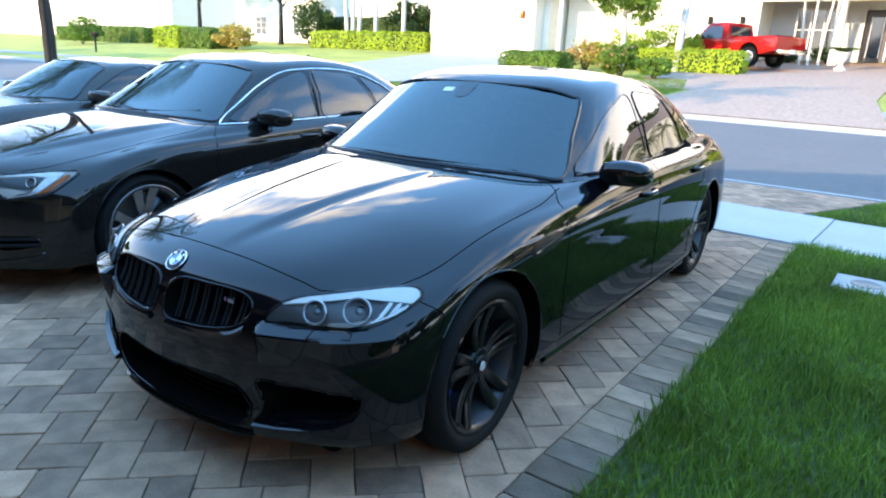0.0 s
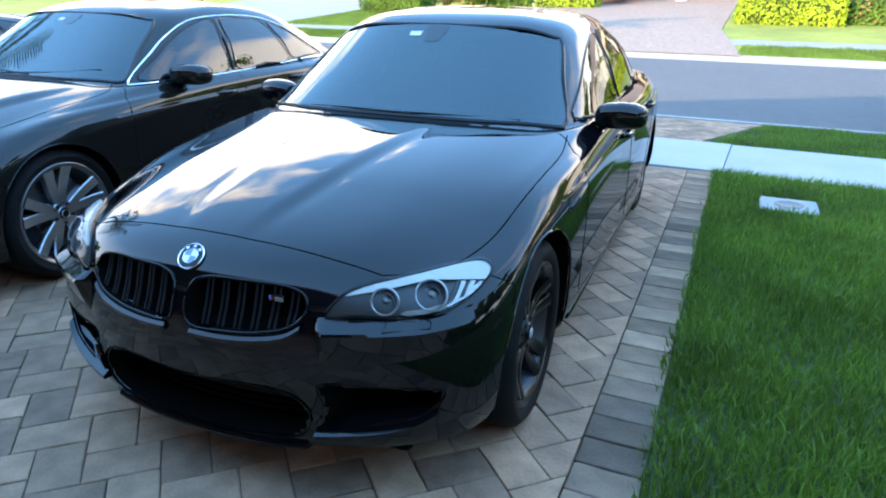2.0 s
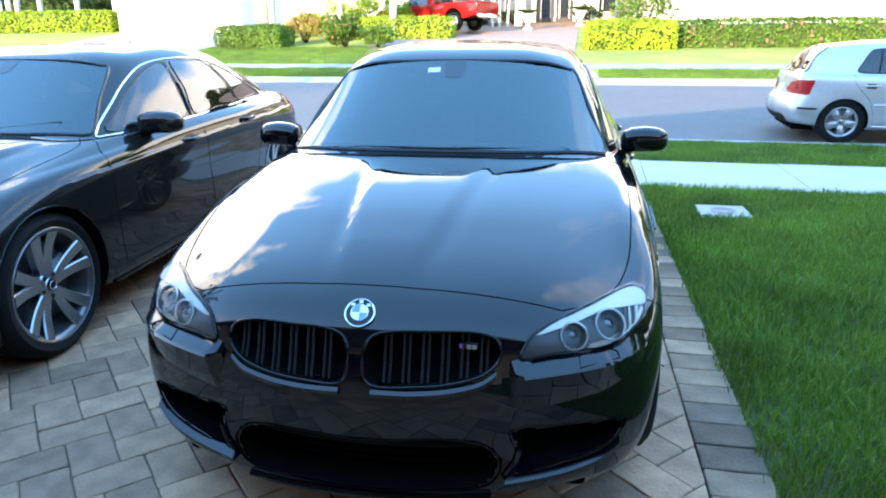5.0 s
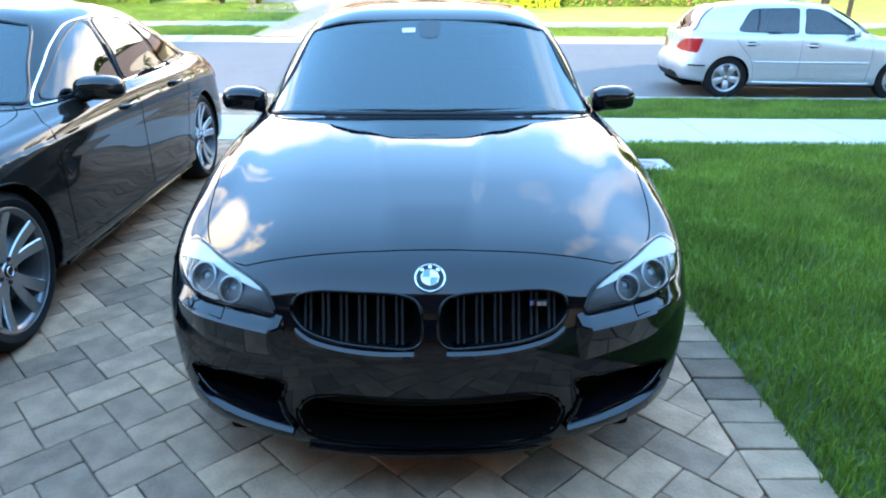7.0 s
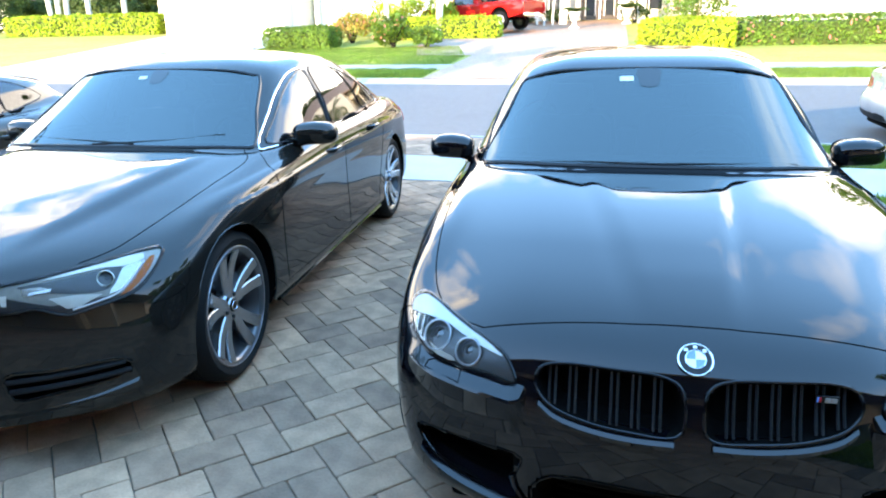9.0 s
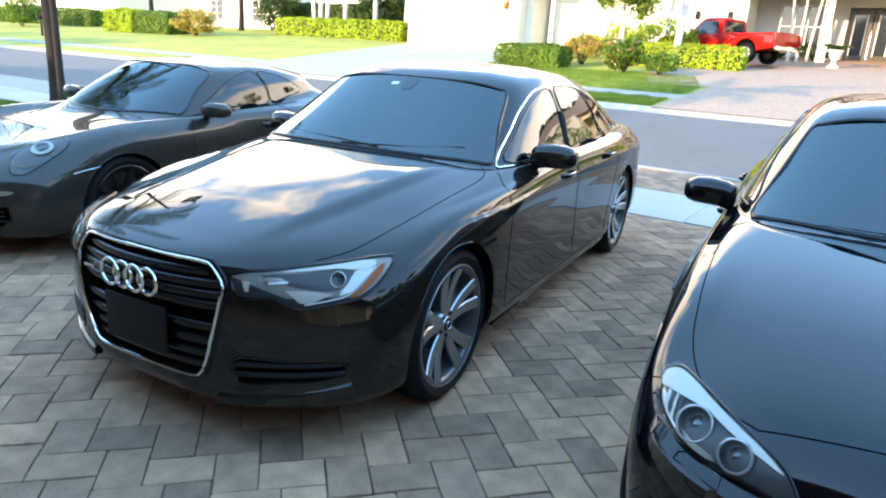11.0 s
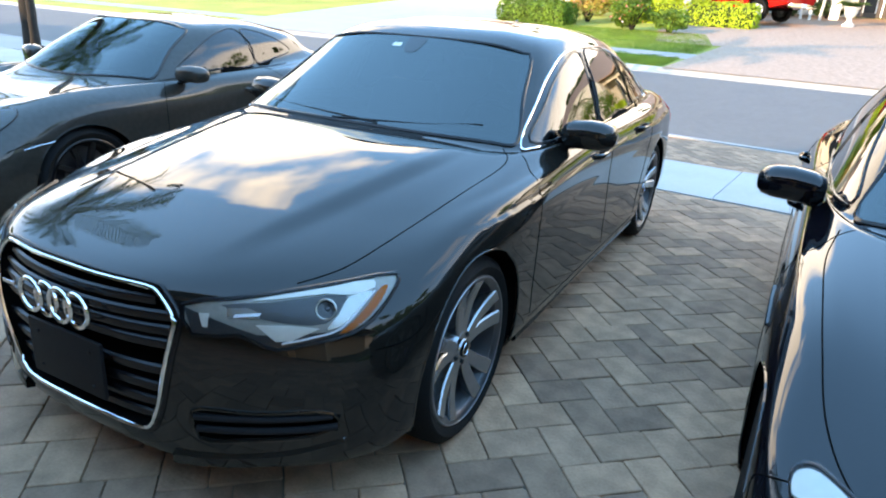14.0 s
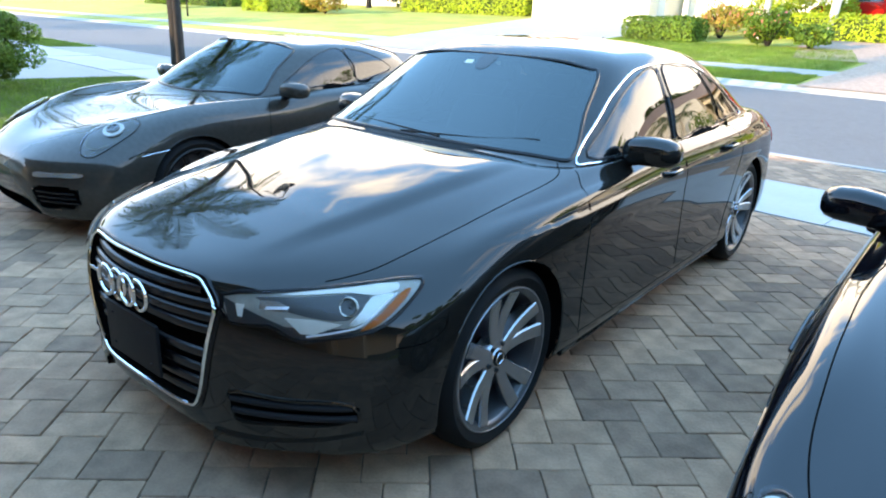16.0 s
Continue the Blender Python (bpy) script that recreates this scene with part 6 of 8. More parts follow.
# ---- grey rear-engined coupe ----
coupe_rings = [
    ring([0, .40, .68, .78, .80, .82, .74, .40, 0], [.20, .23, .46, .97, 2.2, 3.42, 4.1, 4.3, 4.34], [.13, .13, .13, .15, .16, .18, .22, .22, .22]),
    ring([0, .42, .74, .86, .85, .90, .80, .45, 0], [.12, .16, .40, .97, 2.2, 3.42, 4.2, 4.4, 4.44], [.17, .17, .17, .22, .20, .24, .25, .25, .25]),
    ring([0, .42, .79, .895, .87, .925, .84, .45, 0], [.03, .07, .33, .97, 2.2, 3.42, 4.2, 4.43, 4.47], [.36, .36, .36, .42, .40, .45, .45, .45, .45]),
    ring([0, .42, .80, .90, .87, .93, .82, .45, 0], [.04, .10, .40, .97, 2.2, 3.42, 4.22, 4.44, 4.47], [.50, .52, .56, .60, .60, .65, .62, .62, .62]),
    ring([0, .40, .755, .862, .85, .90, .78, .42, 0], [.14, .22, .52, .97, 2.1, 3.42, 4.15, 4.35, 4.38], [.605, .635, .70, .79, .80, .83, .78, .76, .76]),
    ring([0, .36, .63, .745, .81, .82, .68, .40, 0], [.38, .42, .66, 1.0, 2.0, 3.35, 4.0, 4.15, 4.18], [.70, .725, .80, .865, .885, .92, .90, .90, .90]),
    ring([0, .34, .55, .66, .76, .73, .58, .36, 0], [.85, .88, 1.05, 1.30, 2.05, 3.2, 3.75, 3.88, 3.90], [.795, .80, .825, .868, .915, .96, .985, .985, .985]),
    ring([0, .42, .655, .73, .745, .66, .53, .36, 0], [1.34, 1.38, 1.53, 1.72, 2.25, 3.0, 3.4, 3.52, 3.55], [.89, .893, .90, .91, .935, 1.0, 1.05, 1.06, 1.06]),
    ring([0, .42, .595, .66, .675, .60, .49, .35, 0], [1.70, 1.75, 1.86, 2.0, 2.35, 2.85, 3.1, 3.18, 3.20], [1.095, 1.09, 1.083, 1.085, 1.11, 1.13, 1.15, 1.16, 1.165]),
    ring([0, .38, .52, .565, .57, .52, .44, .34, 0], [2.04, 2.06, 2.14, 2.24, 2.45, 2.70, 2.85, 2.90, 2.93], [1.255, 1.245, 1.225, 1.22, 1.23, 1.225, 1.215, 1.215, 1.22]),
    ring([0, .26, .35, .40, .40, .37, .32, .25, 0], [2.18, 2.20, 2.25, 2.32, 2.46, 2.62, 2.70, 2.74, 2.76], [1.28, 1.277, 1.268, 1.265, 1.272, 1.265, 1.26, 1.258, 1.26]),
    ring([0, 0, 0, 0, 0, 0, 0, 0, 0], [2.3, 2.32, 2.35, 2.39, 2.47, 2.55, 2.58, 2.6, 2.62], [1.291, 1.292, 1.293, 1.294, 1.296, 1.292, 1.29, 1.288, 1.287]),
]
for k_, back in ((7, 0.10), (8, 0.22), (9, 0.20), (10, 0.16), (11, 0.12)):
    coupe_rings[k_][:, 2] += 0.026 if k_ > 7 else 0.0
    coupe_rings[k_][5:, 1] += back
coupe_root = empty("coupe", pose(-7.72, 2.28, 0, 0, 0, 4.5), label="grey metallic rear-engined coupe parked on the paver driveway", category="car")
coupe = Car(coupe_root, coupe_rings, ROWS_BODY, (0.97, 3.42), 0.352, 0.335)
coupe.paint = M["agate"]


def coupe_class(c, n):
    if c.z > 1.2 and n.z > 0.6 and 2.05 < c.y < 2.95:
        return "roof"
    if c.y < 1.45 and c.z > 0.62 and n.z > 0.5 and abs(c.x) < 0.42 + 0.14 * c.y:
        return "front_lid"
    if c.y < 0.62 and c.z < 0.66:
        return "front_bumper"
    if c.y > 3.95 and c.z < 0.8:
        return "rear_bumper"
    side = "|l" if c.x > 0 else "|r"
    if c.z < 0.93 and c.y < 1.62:
        return "front_wing" + side
    if c.z < 0.98 and 1.62 < c.y < 2.75:
        return "door" + side
    if c.y < 1.9:
        return "pillar_frame"
    if c.z < 1.0:
        return "rear_wing" + side
    return "pillar_frame"


coupe_ws = [(-.70, 1.63), (-.67, 1.57), (-.40, 1.42), (0, 1.365), (.40, 1.42), (.67, 1.57), (.70, 1.63), (.625, 1.85), (.55, 2.08), (.52, 2.07), (.25, 2.02), (0, 2.005), (-.25, 2.02), (-.52, 2.07), (-.55, 2.08), (-.625, 1.85)]
pane(coupe, "windscreen", "top", coupe_ws)
pane(coupe, "rear_window", "top", [(-.44, 3.40), (0, 3.46), (.44, 3.40), (.42, 3.15), (.36, 2.98), (0, 3.0), (-.36, 2.98), (-.42, 3.15)])


def coupe_side(plane, s):
    pane(coupe, "side_window", plane, [(1.80, .945), (1.98, 1.06), (2.15, 1.15), (2.32, 1.212), (2.52, 1.228), (2.585, 1.1), (2.60, .98), (2.2, .952)], frame_r=0.007)
    pane(coupe, "quarter_window", plane, [(2.635, .985), (2.62, 1.1), (2.565, 1.226), (2.75, 1.215), (2.95, 1.16), (3.14, 1.065), (2.9, 1.01)], frame_r=0.007)
    coupe.seams("door_gap", [(plane, [(1.66, .90), (1.60, .82), (1.58, .5), (1.62, .25)]), (plane, [(2.64, .97), (2.80, .85), (2.82, .6), (2.70, .3)])])
    coupe.seams("lid_gap", [("top", [(s * .12, .33), (s * .34, .42), (s * .455, .62), (s * .52, .95), (s * .55, 1.25), (s * .52, 1.40)])])
    coupe.seams("bumper_gap", [(plane, [(.62, .62), (.56, .60), (.50, .58)])])
    door_mirror(coupe, s, (.925, 1.78, .955), (0.105, 0.07, 0.06))
    door_handle(coupe, plane, s, 2.45, .80)
    hl = [(s * p[0], p[1]) for p in ((.655, .50), (.60, .545), (.555, .62), (.545, .695), (.585, .77), (.635, .83), (.685, .865), (.735, .85), (.765, .78), (.765, .68), (.745, .58), (.71, .515))]
    hl = [(p[0], q_) for p, q_ in zip(hl, (.29, .32, .38, .46, .55, .62, .66, .65, .59, .50, .39, .32))]
    base = coupe.drape("headlamp", "top", hl, M["lampliner"], off=0.002, skirt=0.004, rings=6, smooth=4, label="oval headlamp under a clear lens")
    loc, nor = coupe.ray("top", s * .66, .52)
    at_ = (s * .66, .51)
    disc_on(coupe, "lamp_bowl", "top", at_, .072, M["lampsatin"], 0.003, 0.010, parent=base)
    ring_on(coupe, "light_ring", "top", at_, .066, 0.003, M["lampring"], 0.012, parent=base)
    disc_on(coupe, "bulb", "top", at_, .040, M["housepane_dark"], 0.012, 0.012, parent=base)
    ring_on(coupe, "bulb_ring", "top", at_, .041, 0.0025, M["lampcell"], 0.016, parent=base)
    coupe.line("indicator_strip", "top", [(s * .60, .36), (s * .64, .335), (s * .70, .36), (s * .74, .43)], M["lampcell"], 0.004, 0.006, parent=base)
    coupe.drape("lamp_lens", "top", hl, M["lens"], off=0.016, skirt=0.0, rings=8, smooth=4, parent=base, bulge=0.014)
    coupe.line("lamp_rim", "top", hl, M["trim"], 0.0035, 0.002, 4, closed=True, parent=base)
    intake = [(s * p[0], p[1]) for p in ((.40, .25), (.42, .385), (.52, .40), (.68, .39), (.70, .335), (.66, .265), (.53, .245))]
    it = recess(coupe, "side_intake", intake, 0.10, M["dark"])
    for zz in (.285, .32, .355):
        coupe.line("intake_bar", "front", [(s * .42, zz), (s * .54, zz), (s * .67, zz)], M["trim"], 0.008, -0.01, parent=it)
    coupe.drape("running_light", "front", [(s * .42, .455), (s * .56, .46), (s * .70, .465), (s * .715, .485), (s * .56, .485), (s * .42, .478)], M["lampsatin"], off=0.006, smooth=3, rings=3, label="slim silvery running light strip")
    coupe.line("wing_trim", plane, [(.58, .585), (.66, .60), (.76, .612)], M["chrome"], 0.0025, 0.0)


sides(coupe_side)
ci = [(-.30, .17), (-.30, .27), (0, .285), (.30, .27), (.30, .17), (0, .165)]
recess(coupe, "central_intake", ci, 0.12, M["dark"])
wiper(coupe, [(-.45, 1.50), (-.2, 1.46), (.05, 1.45), (.3, 1.47)])
wiper(coupe, [(-.05, 1.43), (.15, 1.44), (.38, 1.48), (.5, 1.55)])
cabin(coupe, 1.36, .92, .66, 2.15, 2.75, high=0.58, wheel_x=0.33)
coupe.panels(coupe_class, {"*": M["agate"]})
add_wheels(coupe, "p", 0.335, 0.258, 0.25, 1.52, 1.54, turn=(0, 30, 50, 15))

# ---- silver hatchback parked in the street ----
hatch_rings = [
    ring([0, .40, .66, .76, .76, .76, .68, .40, 0], [.18, .20, .38, .87, 2.1, 3.38, 3.9, 4.0, 4.02], [.20, .20, .20, .21, .21, .21, .26, .26, .26]),
    ring([0, .42, .74, .84, .835, .84, .76, .42, 0], [.10, .13, .32, .87, 2.1, 3.38, 4.0, 4.10, 4.12], [.23, .23, .23, .25, .25, .26, .30, .30, .30]),
    ring([0, .43, .81, .865, .862, .865, .83, .45, 0], [.01, .05, .30, .87, 2.1, 3.38, 3.995, 4.165, 4.18], [.42, .42, .42, .45, .44, .46, .45, .45, .45]),
    ring([0, .42, .80, .867, .867, .867, .82, .45, 0], [.03, .08, .36, .87, 2.1, 3.38, 3.985, 4.15, 4.17], [.58, .58, .58, .62, .60, .62, .595, .595, .595]),
    ring([0, .42, .76, .85, .862, .86, .80, .45, 0], [.10, .16, .45, .90, 2.1, 3.38, 3.97, 4.06, 4.08], [.70, .69, .70, .75, .80, .80, .70, .69, .69]),
    ring([0, .42, .70, .80, .845, .84, .78, .45, 0], [.20, .28, .58, .95, 2.1, 3.38, 3.945, 4.01, 4.03], [.78, .775, .78, .83, .90, .92, .93, .94, .94]),
    ring([0, .42, .64, .76, .825, .82, .765, .45, 0], [.60, .66, .82, 1.05, 2.1, 3.38, 3.915, 3.98, 4.0], [.87, .865, .86, .88, .93, .95, .96, .97, .97]),
    ring([0, .44, .64, .75, .785, .78, .72, .45, 0], [1.12, 1.17, 1.32, 1.5, 2.2, 3.3, 3.865, 3.93, 3.95], [.95, .95, .945, .945, .95, .97, .99, 1.0, 1.0]),
    ring([0, .42, .58, .67, .70, .70, .655, .43, 0], [1.45, 1.49, 1.6, 1.75, 2.25, 3.2, 3.755, 3.81, 3.83], [1.16, 1.155, 1.15, 1.15, 1.17, 1.175, 1.18, 1.19, 1.19]),
    ring([0, .38, .50, .56, .585, .58, .545, .39, 0], [1.83, 1.86, 1.94, 2.05, 2.4, 3.1, 3.58, 3.64, 3.67], [1.36, 1.35, 1.335, 1.335, 1.36, 1.355, 1.335, 1.335, 1.34]),
    ring([0, .28, .38, .42, .44, .43, .40, .28, 0], [2.0, 2.02, 2.08, 2.16, 2.45, 3.0, 3.28, 3.36, 3.38], [1.405, 1.40, 1.395, 1.393, 1.412, 1.405, 1.39, 1.388, 1.39]),
    ring([0, 0, 0, 0, 0, 0, 0, 0, 0], [2.2, 2.22, 2.26, 2.3, 2.5, 2.85, 2.98, 3.04, 3.06], [1.425, 1.427, 1.429, 1.431, 1.437, 1.43, 1.426, 1.423, 1.422]),
]
hatch_root = empty("hatchback", pose(5.50, 11.64, -0.05, 0, 0, 87), label="silver five-door hatchback parked at the kerb", category="car")
hatch = Car(hatch_root, hatch_rings, ROWS_BODY, (0.87, 3.381), 0.335, 0.315)
hatch.paint = M["silver"]


def hatch_class(c, n):
    if c.z > 1.34 and n.z > 0.6:
        return "roof"
    if c.y < 1.2 and c.z > 0.76 and n.z > 0.5:
        return "bonnet"
    if c.y < 0.5 and c.z < 0.74:
        return "front_bumper"
    if c.y > 3.8 and c.z < 0.62:
        return "rear_bumper"
    if c.y > 3.75 and abs(c.x) < 0.62:
        return "tailgate"
    side = "|l" if c.x > 0 else "|r"
    if c.z < 0.5 and 2.9 < c.y < 3.3:
        return "sill" + side
    if c.z < 0.68 and 3.0 < c.y < 3.75:
        return "rear_wing" + side
    if c.z < 0.96 and c.y < 1.35:
        return "front_wing" + side
    if c.z < 0.965 and 1.35 <= c.y < 2.35:
        return "front_door" + side
    if c.z < 0.97 and 2.35 <= c.y < 3.25:
        return "rear_door" + side
    if c.z < 1.0 and c.y >= 3.25:
        return "rear_wing" + side
    return "pillar_frame"


pane(hatch, "windscreen", "top", [(-.62, 1.36), (-.4, 1.21), (0, 1.16), (.4, 1.21), (.62, 1.36), (.56, 1.60), (.50, 1.84), (.25, 1.79), (0, 1.78), (-.25, 1.79), (-.50, 1.84), (-.56, 1.60)])
pane(hatch, "rear_window", "rear", [(-.66, 1.03), (-.64, 1.0), (0, .985), (.64, 1.0), (.66, 1.03), (.595, 1.19), (.525, 1.32), (.49, 1.335), (0, 1.345), (-.49, 1.335), (-.525, 1.32), (-.595, 1.19)])


def hatch_side(plane, s):
    pane(hatch, "front_side_window", plane, [(1.50, .97), (1.66, 1.08), (1.84, 1.20), (2.0, 1.28), (2.12, 1.305), (2.27, 1.312), (2.29, 1.30), (2.295, 1.15), (2.30, .985), (2.285, .972), (1.9, .966), (1.6, .962)], frame_r=0.008)
    pane(hatch, "rear_side_window", plane, [(2.40, .985), (2.40, 1.15), (2.395, 1.305), (2.41, 1.316), (2.7, 1.318), (3.05, 1.305), (3.10, 1.28), (3.19, 1.15), (3.26, 1.02), (3.24, 1.0), (2.8, .982), (2.415, .974)], frame_r=0.008)
    hatch.line("window_bar", plane, [(3.0, .99), (2.98, 1.15), (2.97, 1.30)], M["trim"], 0.012, 0.003)
    hatch.seams("door_gap", [(plane, [(1.38, .93), (1.33, .8), (1.33, .5), (1.36, .28)]), (plane, [(2.34, .965), (2.35, .6), (2.35, .28)]), (plane, [(3.30, .98), (3.28, .85), (3.08, .62), (3.02, .45), (3.0, .28)]), (plane, [(1.36, .27), (2.2, .26), (3.0, .27)])])
    hatch.line("rub_strip", plane, [(1.36, .56), (2.1, .555), (3.02, .56)], M["silver"], 0.014, 0.004, n=8)
    hatch.line("sill_strip", plane, [(1.30, .255), (2.1, .25), (3.0, .26)], M["silver"], 0.016, 0.002, n=8)
    door_mirror(hatch, s, (.90, 1.62, .985), (0.10, 0.06, 0.065))
    door_handle(hatch, plane, s, 2.18, .80, M["silver"])
    door_handle(hatch, plane, s, 3.08, .82, M["silver"])
    hatch.drape("indicator", plane, [(.30, .50), (.42, .50), (.42, .53), (.30, .53)], M["amber"], off=0.003, smooth=2, rings=2)
    hatch.drape("tail_lamp", plane, [(3.86, .69), (3.83, .78), (3.80, .885), (3.88, .89), (4.0, .885), (4.04, .80), (4.05, .71), (3.95, .69)], M["redlens"], off=0.006, smooth=4, label="red wraparound tail lamp")
    hatch.drape("headlamp", "front", [(s * .44, .60), (s * .45, .72), (s * .60, .735), (s * .74, .72), (s * .76, .62), (s * .6, .595)], M["white"], off=0.006, smooth=4)
    hatch.line("bumper_strip", plane, [(3.74, .50), (3.86, .50), (3.98, .505)], M["matte"], 0.014, 0.003)


sides(hatch_side)
hatch.drape("grille", "front", [(-.40, .63), (-.40, .70), (0, .71), (.40, .70), (.40, .63), (0, .62)], M["matte"], off=0.003, smooth=3)
hatch.drape("rear_skirt", "rear", [(-.66, .30), (-.62, .38), (0, .385), (.62, .38), (.66, .30), (0, .285)], M["matte"], off=0.004, smooth=3, label="black lower bumper skirt")
hatch.drape("number_plate", "rear", [(-.15, .68), (-.15, .80), (.15, .80), (.15, .68)], M["whitepaint"], off=0.006, smooth=0, rings=3, label="pale plate with dark bars")
hatch.line("rear_wiper", "rear", [(0, 1.03), (.18, 1.07), (.34, 1.10)], M["matte"], 0.008, 0.014)
disc_on(hatch, "tailgate_badge", "rear", (0, .90), 0.045, M["chrome"], 0.001)
cabin(hatch, 1.12, .95, .74, 1.95, 2.75, high=0.62)
hatch.panels(hatch_class, {"*": M["silver"]})
add_wheels(hatch, "g", 0.315, 0.205, 0.195, 1.50, 1.49, turn=(10, 25, 60, 40))


# ---- red pickup truck before the far garage ----
def prism(name, profile, half, material, parent, bevel=0.04, taper=None, label=""):
    """A side profile (y, z) made solid across the width, with rounded edges; taper narrows it with height."""
    bm = bmesh.new()
    a_ = [bm.verts.new((half, p[0], p[1])) for p in profile]
    b_ = [bm.verts.new((-half, p[0], p[1])) for p in profile]
    n = len(profile)
    bm.faces.new(a_)
    bm.faces.new(b_[::-1])
    for i in range(n):
        j = (i + 1) % n
        bm.faces.new((a_[j], a_[i], b_[i], b_[j]))
    if taper:
        z0, z1, k = taper
        for v in bm.verts:
            if v.co.z > z0:
                v.co.x *= 1 - k * (v.co.z - z0) / (z1 - z0)
    bmesh.ops.recalc_face_normals(bm, faces=bm.faces)
    bmesh.ops.bevel(bm, geom=list(bm.edges), offset=bevel, segments=3, affect="EDGES", profile=0.6, clamp_overlap=True)
    return part(name, bm, material, parent, label)


def truck_side_arch(y0, z0, r, n=10):
    return [(y0 + r * math.cos(math.pi * k / n), z0 + r * math.sin(math.pi * k / n)) for k in range(n + 1)]


tk = empty("pickup_truck", pose(-11.9, 35.3, rise(34.3) - 0.1, 2.0, 0, -111.7), label="bright red regular-cab pickup truck before the far garage", category="pickup truck")
body_prof = [(0.0, .55), (0.0, .95), (0.12, 1.06), (1.45, 1.14), (1.62, 1.16), (3.1, 1.14), (3.14, 1.16), (5.35, 1.16), (5.42, 1.1), (5.42, .62)] + truck_side_arch(4.25, .48, .47)[::-1][::-1] + [(3.0, .45), (1.6, .45)] + truck_side_arch(.95, .48, .47) + [(.3, .45)]
prism("body", body_prof, .98, M["red"], tk, 0.03)
prism("cab", [(1.45, 1.1), (2.05, 1.72), (2.25, 1.80), (2.95, 1.80), (3.08, 1.72), (3.14, 1.1)], .90, M["red"], tk, 0.05, taper=(1.1, 1.8, 0.14))
prism("windscreen", [(1.50, 1.16), (2.05, 1.70), (2.03, 1.73), (1.44, 1.16)], .74, M["housepane"], tk, 0.005)
prism("rear_window", [(3.105, 1.25), (3.07, 1.62), (3.10, 1.63), (3.145, 1.25)], .62, M["housepane"], tk, 0.005)
for s in (1, -1):
    pydata("side_window", [(s * .915, 1.78, 1.16), (s * .915, 2.9, 1.16), (s * .825, 2.86, 1.64), (s * .82, 2.2, 1.66), (s * .88, 1.86, 1.35)], [(0, 1, 2, 3, 4)], M["housepane"], tk)
    part("door_mirror", box_bm(0.12, 0.1, 0.2, (s * 1.06, 1.75, 1.18), 0.03), M["matte"], tk)
    part("tail_lamp", box_bm(0.06, 0.12, 0.35, (s * .93, 5.40, .74), 0.02), M["redlens"], tk)
    part("door_handle", box_bm(0.04, 0.16, 0.03, (s * .99, 2.85, 1.0), 0.01), M["matte"], tk)
    part("headlamp", box_bm(0.3, 0.06, 0.2, (s * .75, 0.0, .72), 0.02), M["white"], tk)
part("bed_floor", box_bm(1.6, 2.1, 0.02, (0, 4.25, 1.162)), M["dark"], tk)
part("rear_bumper", box_bm(1.8, 0.14, 0.16, (0, 5.48, .48), 0.03), M["chrome"], tk, "chrome step bumper")
part("front_bumper", box_bm(1.9, 0.14, 0.18, (0, -0.06, .45), 0.03), M["chrome"], tk, "chrome front bumper")
part("grille", box_bm(1.0, 0.05, 0.3, (0, -0.01, .65), 0.02), M["chrome"], tk)
part("number_plate", box_bm(0.3, 0.02, 0.15, (0, 5.56, .50), 0.004), M["whitepaint"], tk, "pale plate with plain bars")
tk_parts = wheel_parts("t", 0.385, 0.235, 0.26)
for yy in (0.95, 4.25):
    for s in (1, -1):
        ax = empty("wheel", pose(s * .84, yy, .385, 15, 0, 0 if s > 0 else 180))
        ax.parent = tk
        for name, me, label in tk_parts:
            ob = new(name, me)
            ob.parent = ax
for yy in (0.95, 4.25):
    part("wheel_well", box_bm(1.7, 0.9, 0.5, (0, yy, .42), 0.05), M["dark"], tk)
tk.scale = (1.08, 1.08, 1.08)

# ---- plants ----
def leaf_cloud(points, normals, size, rng, jitter=0.5):
    """Leaf quads at points, facing about along normals."""
    n = len(points)
    pts = np.array(points)
    nor = np.array(normals) + rng.normal(0, jitter, (n, 3))
    nor /= np.linalg.norm(nor, axis=1)[:, None] + 1e-9
    t1 = np.cross(nor, rng.normal(0, 1, (n, 3)))
    t1 /= np.linalg.norm(t1, axis=1)[:, None] + 1e-9
    t2 = np.cross(nor, t1)
    s = size * rng.uniform(0.6, 1.3, (n, 1))
    v = np.stack([pts - t1 * s, pts + t2 * s * 0.45 + nor * s * 0.15, pts + t1 * s, pts - t2 * s * 0.45 + nor * s * 0.15], axis=1).reshape(-1, 3)
    f = np.arange(n * 4).reshape(-1, 4)
    return v, f


def add_cloud(name, v, f, material, parent, label=""):
    me = bpy.data.meshes.new(name)
    me.from_pydata(v.tolist(), [], f.tolist())
    me.update()
    return link(name, me, material, parent, label, smooth=False)


